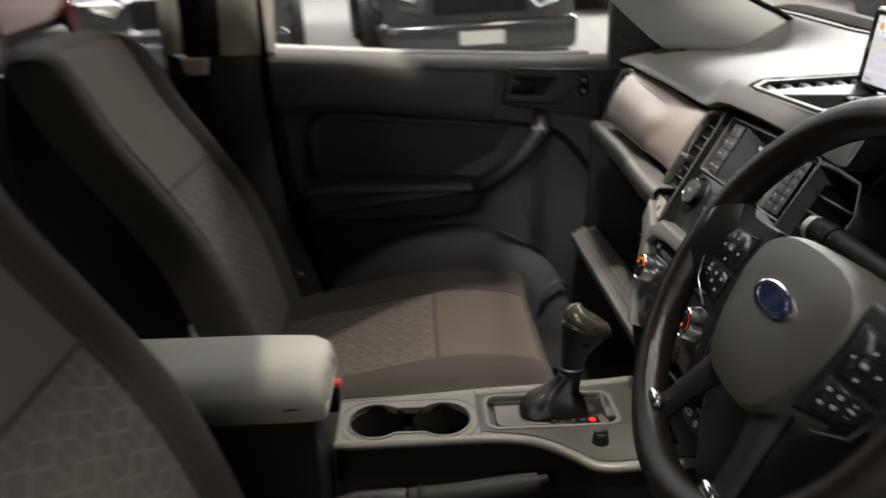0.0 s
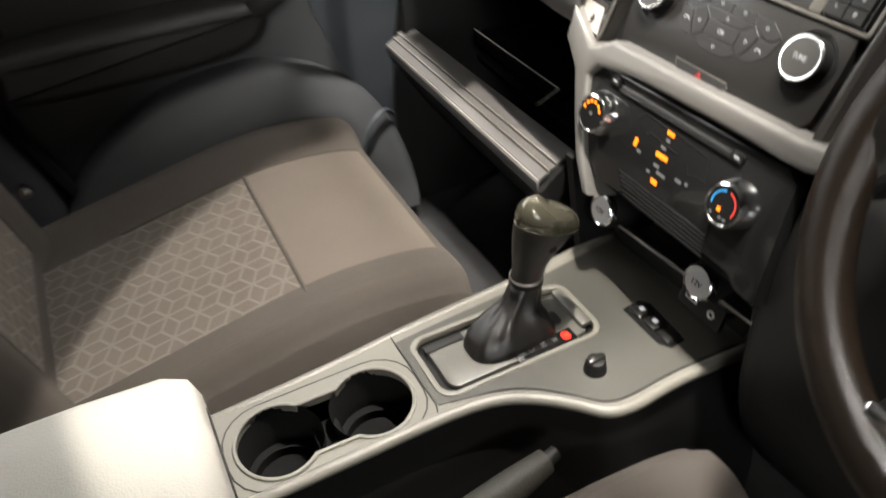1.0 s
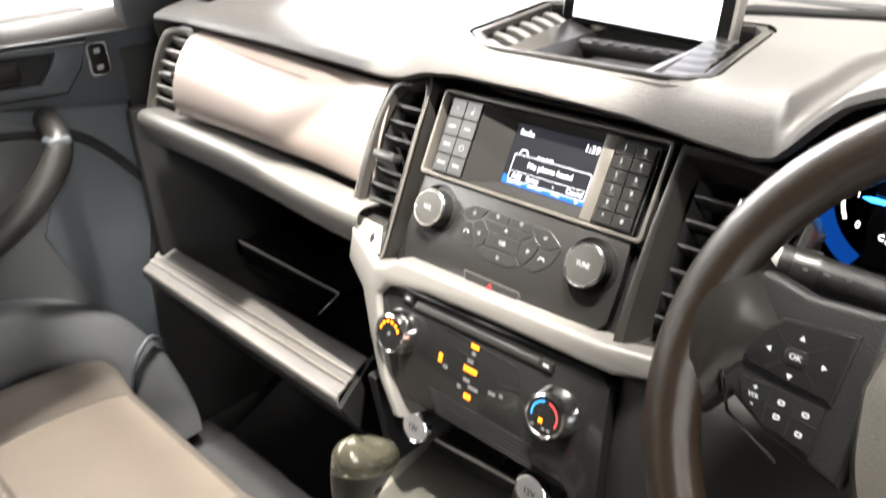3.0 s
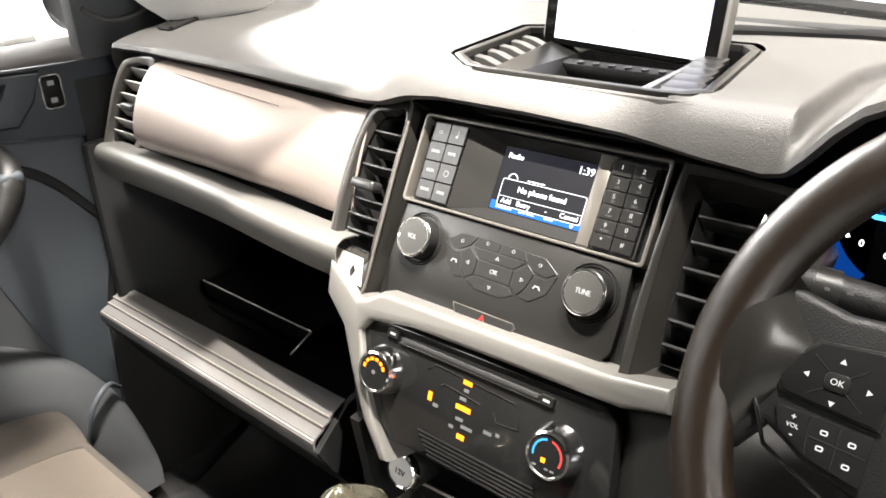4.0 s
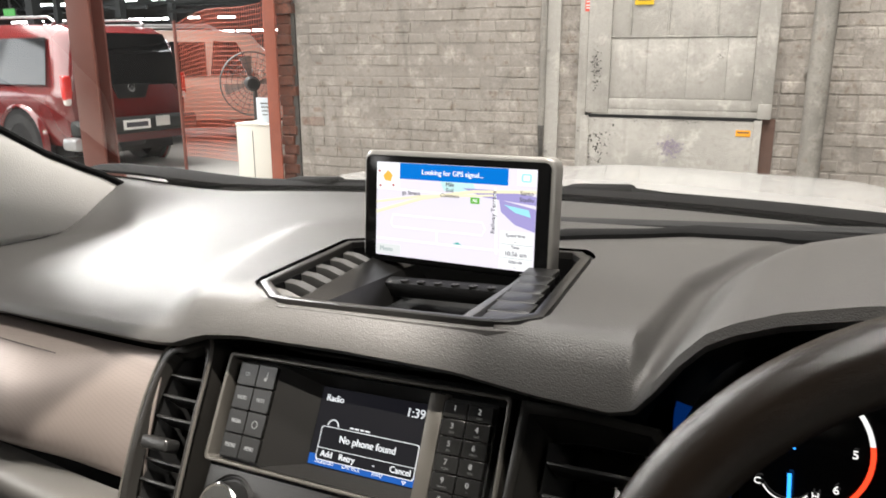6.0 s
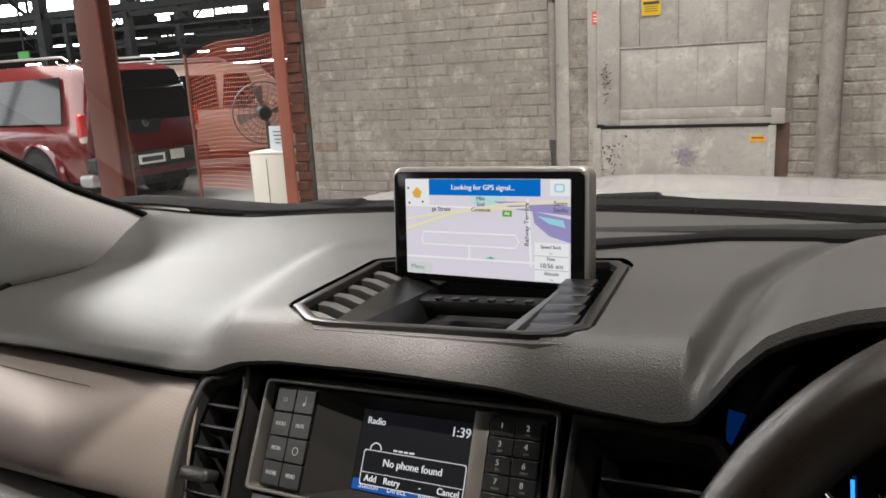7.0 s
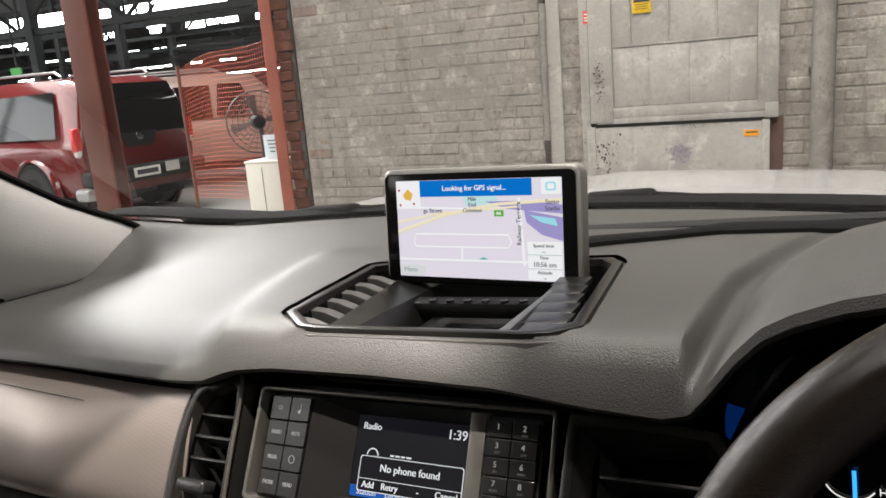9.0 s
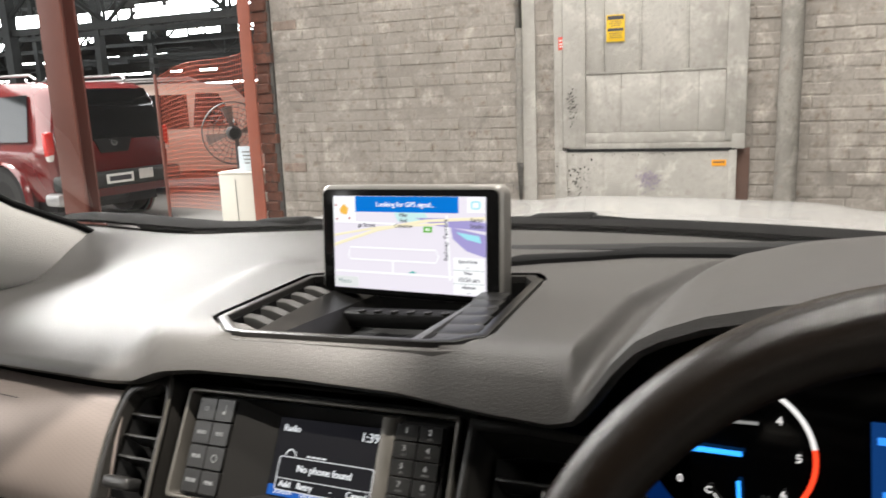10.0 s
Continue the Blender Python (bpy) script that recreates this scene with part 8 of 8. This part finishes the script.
# ---- parked vehicles ----
def vehicle(paint, label, m, canopy=False):
    """A tall estate or pick-up; x ahead from its tail, y to its left, z up."""
    root = tagged(new("parked_car"), label, "car", "parked cars")

    def p(name, bm, mat, parent=root, lab="", smooth=True):
        return part(name, bm, mat, parent, lab, m, smooth)

    def section(x, w0, w1, zs, wt, zt):
        half = [(w0 * 0.93, 0.38), (w0, 0.55), (w1, 0.90), (w1 * 0.98, zs), (w1 * 0.93, zs + 0.05), (wt + 0.05, zt - 0.14), (wt - 0.06, zt - 0.02), (wt * 0.5, zt)]
        return [(x, y, z) for y, z in half] + [(x, -y, z) for y, z in reversed(half)]

    body = [section(0.00, 0.80, 0.84, 1.00, 0.66, 1.55), section(0.06, 0.87, 0.90, 1.05, 0.68, 1.74), section(0.30, 0.90, 0.93, 1.06, 0.71, 1.83), section(1.2, 0.91, 0.94, 1.06, 0.73, 1.86), section(2.4, 0.91, 0.94, 1.05, 0.73, 1.86), section(2.9, 0.91, 0.93, 1.04, 0.70, 1.80), section(3.45, 0.91, 0.93, 1.02, 0.66, 1.20), section(3.6, 0.90, 0.93, 1.00, 0.62, 1.10), section(4.4, 0.88, 0.90, 0.95, 0.58, 1.04), section(4.75, 0.80, 0.82, 0.80, 0.5, 0.92), section(4.80, 0.70, 0.70, 0.70, 0.4, 0.80)]
    b = p("body", grid(body, closed=True), paint, lab="painted body")
    for s in (1, -1):
        for x0, x1, n in ((0.36, 2.16, "side_window"), (2.22, 2.95, "side_window")):
            slant = 0.28 if x1 > 2.9 else 0.0
            p(n, thick(grid([[(x0, s * 0.917, 1.12), (x1, s * 0.914, 1.11)], [(x0 + 0.08, s * 0.795, 1.68), (x1 - slant, s * 0.790, 1.66)]]), 0.012), M_CARGLASS, b)
        p("wheel_arch", lathe([(0.44, 0.0), (0.44, 0.05), (0.36, 0.06), (0, 0.06)], 28, m=T((0.95, s * 0.90, 0.38)) @ Matrix.Rotation(radians(-90 * s), 4, "X")), M_VOID, b)
        p("arch_flare", lathe([(0.43, 0.02), (0.47, 0.075), (0.50, 0.05), (0.51, 0.0)], 28, m=T((0.95, s * 0.90, 0.38)) @ Matrix.Rotation(radians(-90 * s), 4, "X")), paint, b)
        for x in (0.95, 3.85):
            wh = p("wheel", lathe([(0.37, -0.11), (0.385, -0.06), (0.385, 0.06), (0.37, 0.11), (0.25, 0.115), (0.24, 0.08)], 32, m=T((x, s * 0.85, 0.385)) @ Matrix.Rotation(radians(-90 * s), 4, "X")), M_TYRE, lab="black tyre")
            p("rim", lathe([(0.245, 0.085), (0.20, 0.06), (0.06, 0.075), (0, 0.08)], 20, m=T((x, s * 0.85, 0.385)) @ Matrix.Rotation(radians(-90 * s), 4, "X")), M_CARGREY, wh)
        tl = p("tail_lamp", box(0.10, 0.11, 0.30, (0.05, s * 0.850, 1.08), r=0.03, seg=3), M_TAIL, lab="red tail lamp")
        p("clear_lens", box(0.09, 0.11, 0.13, (0.045, s * 0.845, 0.94), r=0.03, seg=3), M_LAMPCLEAR, tl)
        hl = p("head_lamp", box(0.25, 0.34, 0.17, (4.60, s * 0.66, 0.82), r=0.05, seg=3), M_LAMPCLEAR, lab="clear head lamp")
        p("roof_rail", sweep([(0.45, s * 0.64, 1.86), (0.55, s * 0.65, 1.92), (2.2, s * 0.65, 1.94), (2.35, s * 0.64, 1.88)], 0.018, 8), M_CARGREY, b, "grey roof rail")
        p("mirror", box(0.10, 0.20, 0.16, (3.05, s * 1.02, 1.15), r=0.04), paint, b)
    p("rear_window", thick(grid([[(-0.014, y * 0.74, 1.09) for y in (1, 0.5, 0, -0.5, -1)], [(-0.016, y * 0.72, 1.40) for y in (1, 0.5, 0, -0.5, -1)], [(-0.014, y * 0.66, 1.54) for y in (1, 0.5, 0, -0.5, -1)], [(0.045, y * 0.61, 1.735) for y in (1, 0.5, 0, -0.5, -1)]]), 0.012), M_CARGLASS, b, "dark rear window")
    hp = p("badge_panel", prism([(-0.28, 1.11), (0.28, 1.11), (0.20, 0.93), (-0.20, 0.93)], 0, 0.02, m=T((-0.020, 0, 0)) @ YZ), M_VOID, b)
    p("badge", lathe([(0.055, 0), (0.05, 0.012), (0.02, 0.014), (0, 0.012)], 20, m=T((-0.020, 0, 1.06)) @ Matrix.Rotation(radians(-90), 4, "Y")), M_CHROME, b)
    rb = p("rear_bumper", box(0.22, 1.78, 0.20, (-0.08, 0, 0.60), r=0.05, seg=3), M_TRUSS, lab="dark rear bumper")
    p("bumper_end", box(0.28, 0.20, 0.16, (-0.02, 0.86, 0.42), r=0.05), M_CARGREY, rb)
    np_ = p("number_plate", box(0.012, 0.40, 0.12, (-0.198, 0.10, 0.61), r=0.004), M_PLATEW, rb, "white number plate")
    p("print_bar", box(0.004, 0.32, 0.06, (-0.206, 0.10, 0.61)), M_INKBAR, np_)
    p("plate_lamp", box(0.012, 0.22, 0.13, (-0.198, -0.30, 0.63), r=0.01), M_LAMPCLEAR, rb)
    p("underbody", box(4.2, 1.5, 0.25, (2.3, 0, 0.36)), M_VOID, b)
    sw_ = p("spare_wheel", lathe([(0.33, -0.1), (0.35, 0), (0.33, 0.1), (0, 0.11)], 28, m=T((0.35, 0, 0.42))), M_TYRE)
    p("windscreen", thick(grid([[(3.42, 0.66, 1.16), (3.42, -0.66, 1.16)], [(2.92, 0.60, 1.72), (2.92, -0.60, 1.72)]]), 0.012), M_CARGLASS, b)
    fb = p("front_bumper", box(0.20, 1.70, 0.30, (4.74, 0, 0.50), r=0.08, seg=3), paint)
    p("grille", box(0.10, 0.80, 0.24, (4.76, 0, 0.80), r=0.03), M_VOID, fb, "dark grille")
    p("number_plate", box(0.012, 0.38, 0.11, (4.850, 0, 0.50)), M_PLATEW, fb)
    return root


def park(x, y, heading):
    return EXT @ T((x, y, GZ)) @ Matrix.Rotation(radians(heading), 4, "Z")


vehicle(M_CARRED, "red four-wheel drive with dark rear window and roof rails", park(-6.18, 1.86, 172))
vehicle(M_CARNETTINT, "white-ish car tinted pinkish by the orange net, parked side-on beyond it", park(-9.6, 4.1, 38))
vehicle(M_CARDARK, "dark grey car parked nose towards the passenger window", park(-9.2, -4.55, 0))
vehicle(M_CARDARK, "dark grey car parked beside the others", park(-9.4, -7.15, 2))
vehicle(M_CARWHITE, "white car parked in the next row", park(-13.4, -1.6, 0))
vehicle(M_CARRED, "red car parked in the far row", park(-10.5, -10.0, -4))
vehicle(M_CARWHITE, "white van-like car parked in the aisle", park(-15.5, -5.2, -90))

# ---- bricks, last ----
BL, BH, JT = 0.230, 0.076, 0.010
SKIP = [(-0.135, -0.055, 0.0, 9.0), (0.13, 1.36, 0.0, 3.3)]


def brick_mesh(seed, length):
    r = random.Random(seed)
    bm = bmesh.new()
    box(length, 0.024, BH, bm=bm)
    for v in bm.verts:
        v.co += Vector((r.uniform(-0.004, 0.004), r.uniform(-0.004, 0.004), r.uniform(-0.0035, 0.0035)))
    bmesh.ops.bevel(bm, geom=[e for e in bm.edges if all(v.co.y < 0 for v in e.verts)], offset=0.005, segments=1, affect="EDGES")
    me = bpy.data.meshes.new("brick")
    bm.to_mesh(me)
    bm.free()
    me.materials.append(M_BRICKW)
    return me


stretchers = [brick_mesh(k, BL) for k in range(6)]
headers = [brick_mesh(20 + k, 0.108) for k in range(4)]
washed = [m_.copy() for m_ in stretchers[:3]]
for m_ in washed:
    m_.materials.clear()
    m_.materials.append(M_REDWASH)
near, rest = [], []
rb_ = random.Random(9)
z = GZ + 0.05
course = 0
while z < 4.2:
    head = course % 5 == 3
    step = (0.108 if head else BL) + JT
    x = -2.36 + (course % 2) * step / 2
    while x + step < 5.4:
        cx = x + step / 2
        if not any(a < cx < b and c < z < d for a, b, c, d in SKIP):
            (near if -2.4 < cx < -0.2 and 1.10 < z < 2.55 and len(near) < 290 else rest).append((cx, z, head))
        x += step
    z += BH + JT
    course += 1
for cx, z, head in near:
    red_side = rb_.random() < 0.75 * max(0.0, 1 - (cx + 2.36) / (0.55 if z < 1.4 else 0.18))
    ob = new("brick", rb_.choice(headers if head else washed if red_side else stretchers))
    placed(ob, EXT @ T((cx, 0.0187 + rb_.uniform(-0.004, 0.003), z)) @ Matrix.Rotation(radians(rb_.uniform(-0.6, 0.6)), 4, "Y"), wall)
verts, faces = [], []
for cx, z, head in rest:
    me = rb_.choice(headers if head else stretchers)
    o = len(verts)
    dy = rb_.uniform(-0.004, 0.003)
    verts += [(v.co.x + cx, v.co.y + 0.0187 + dy, v.co.z + z) for v in me.vertices]
    faces += [[o + i for i in f.vertices] for f in me.polygons]
me = bpy.data.meshes.new("brickwork")
me.from_pydata(verts, [], faces)
me.materials.append(M_BRICKW)
tagged(placed(new("brickwork", me), EXT, wall), kind="stuff")
# broken red brick end of the wall
jamb = tagged(new("wall_end_pier"), "broken bare red brick end of the wall", "brick pier", kind="structure")
red = []
for k in range(4):
    bm = box(0.13 + 0.02 * k, 0.10, BH + 0.006, r=0.010)
    for v in bm.verts:
        v.co += Vector((rb_.uniform(-0.006, 0.006), rb_.uniform(-0.004, 0.004), rb_.uniform(-0.004, 0.004)))
    me = bpy.data.meshes.new("brick")
    bm.to_mesh(me)
    bm.free()
    me.materials.append(M_REDBRICK)
    red.append(me)
z = GZ + 0.05
k = 0
while z < 4.4:
    for dx, dy in ((-2.490, 0.030), (-2.50, 0.13), (-2.50, 0.24)):
        ob = new("brick", red[rb_.randrange(4)])
        placed(ob, EXT @ T((dx + (0.014 if k % 2 else 0.004) + rb_.uniform(-0.012, 0.010), dy + rb_.uniform(-0.022, 0.022), z)) @ Matrix.Rotation(radians(rb_.uniform(-4, 4)), 4, "Z"), jamb)
    z += BH + JT
    k += 1
ext("core", box(0.16, 0.30, 4.2, (-2.47, 0.16, GZ + 2.1)), M_SOOT, jamb)
ext("steel_angle", box(0.115, 0.02, 4.2, (-2.580, -0.075, GZ + 2.1), r=0.003), M_RUSTRED, jamb, "rusty red steel angle")
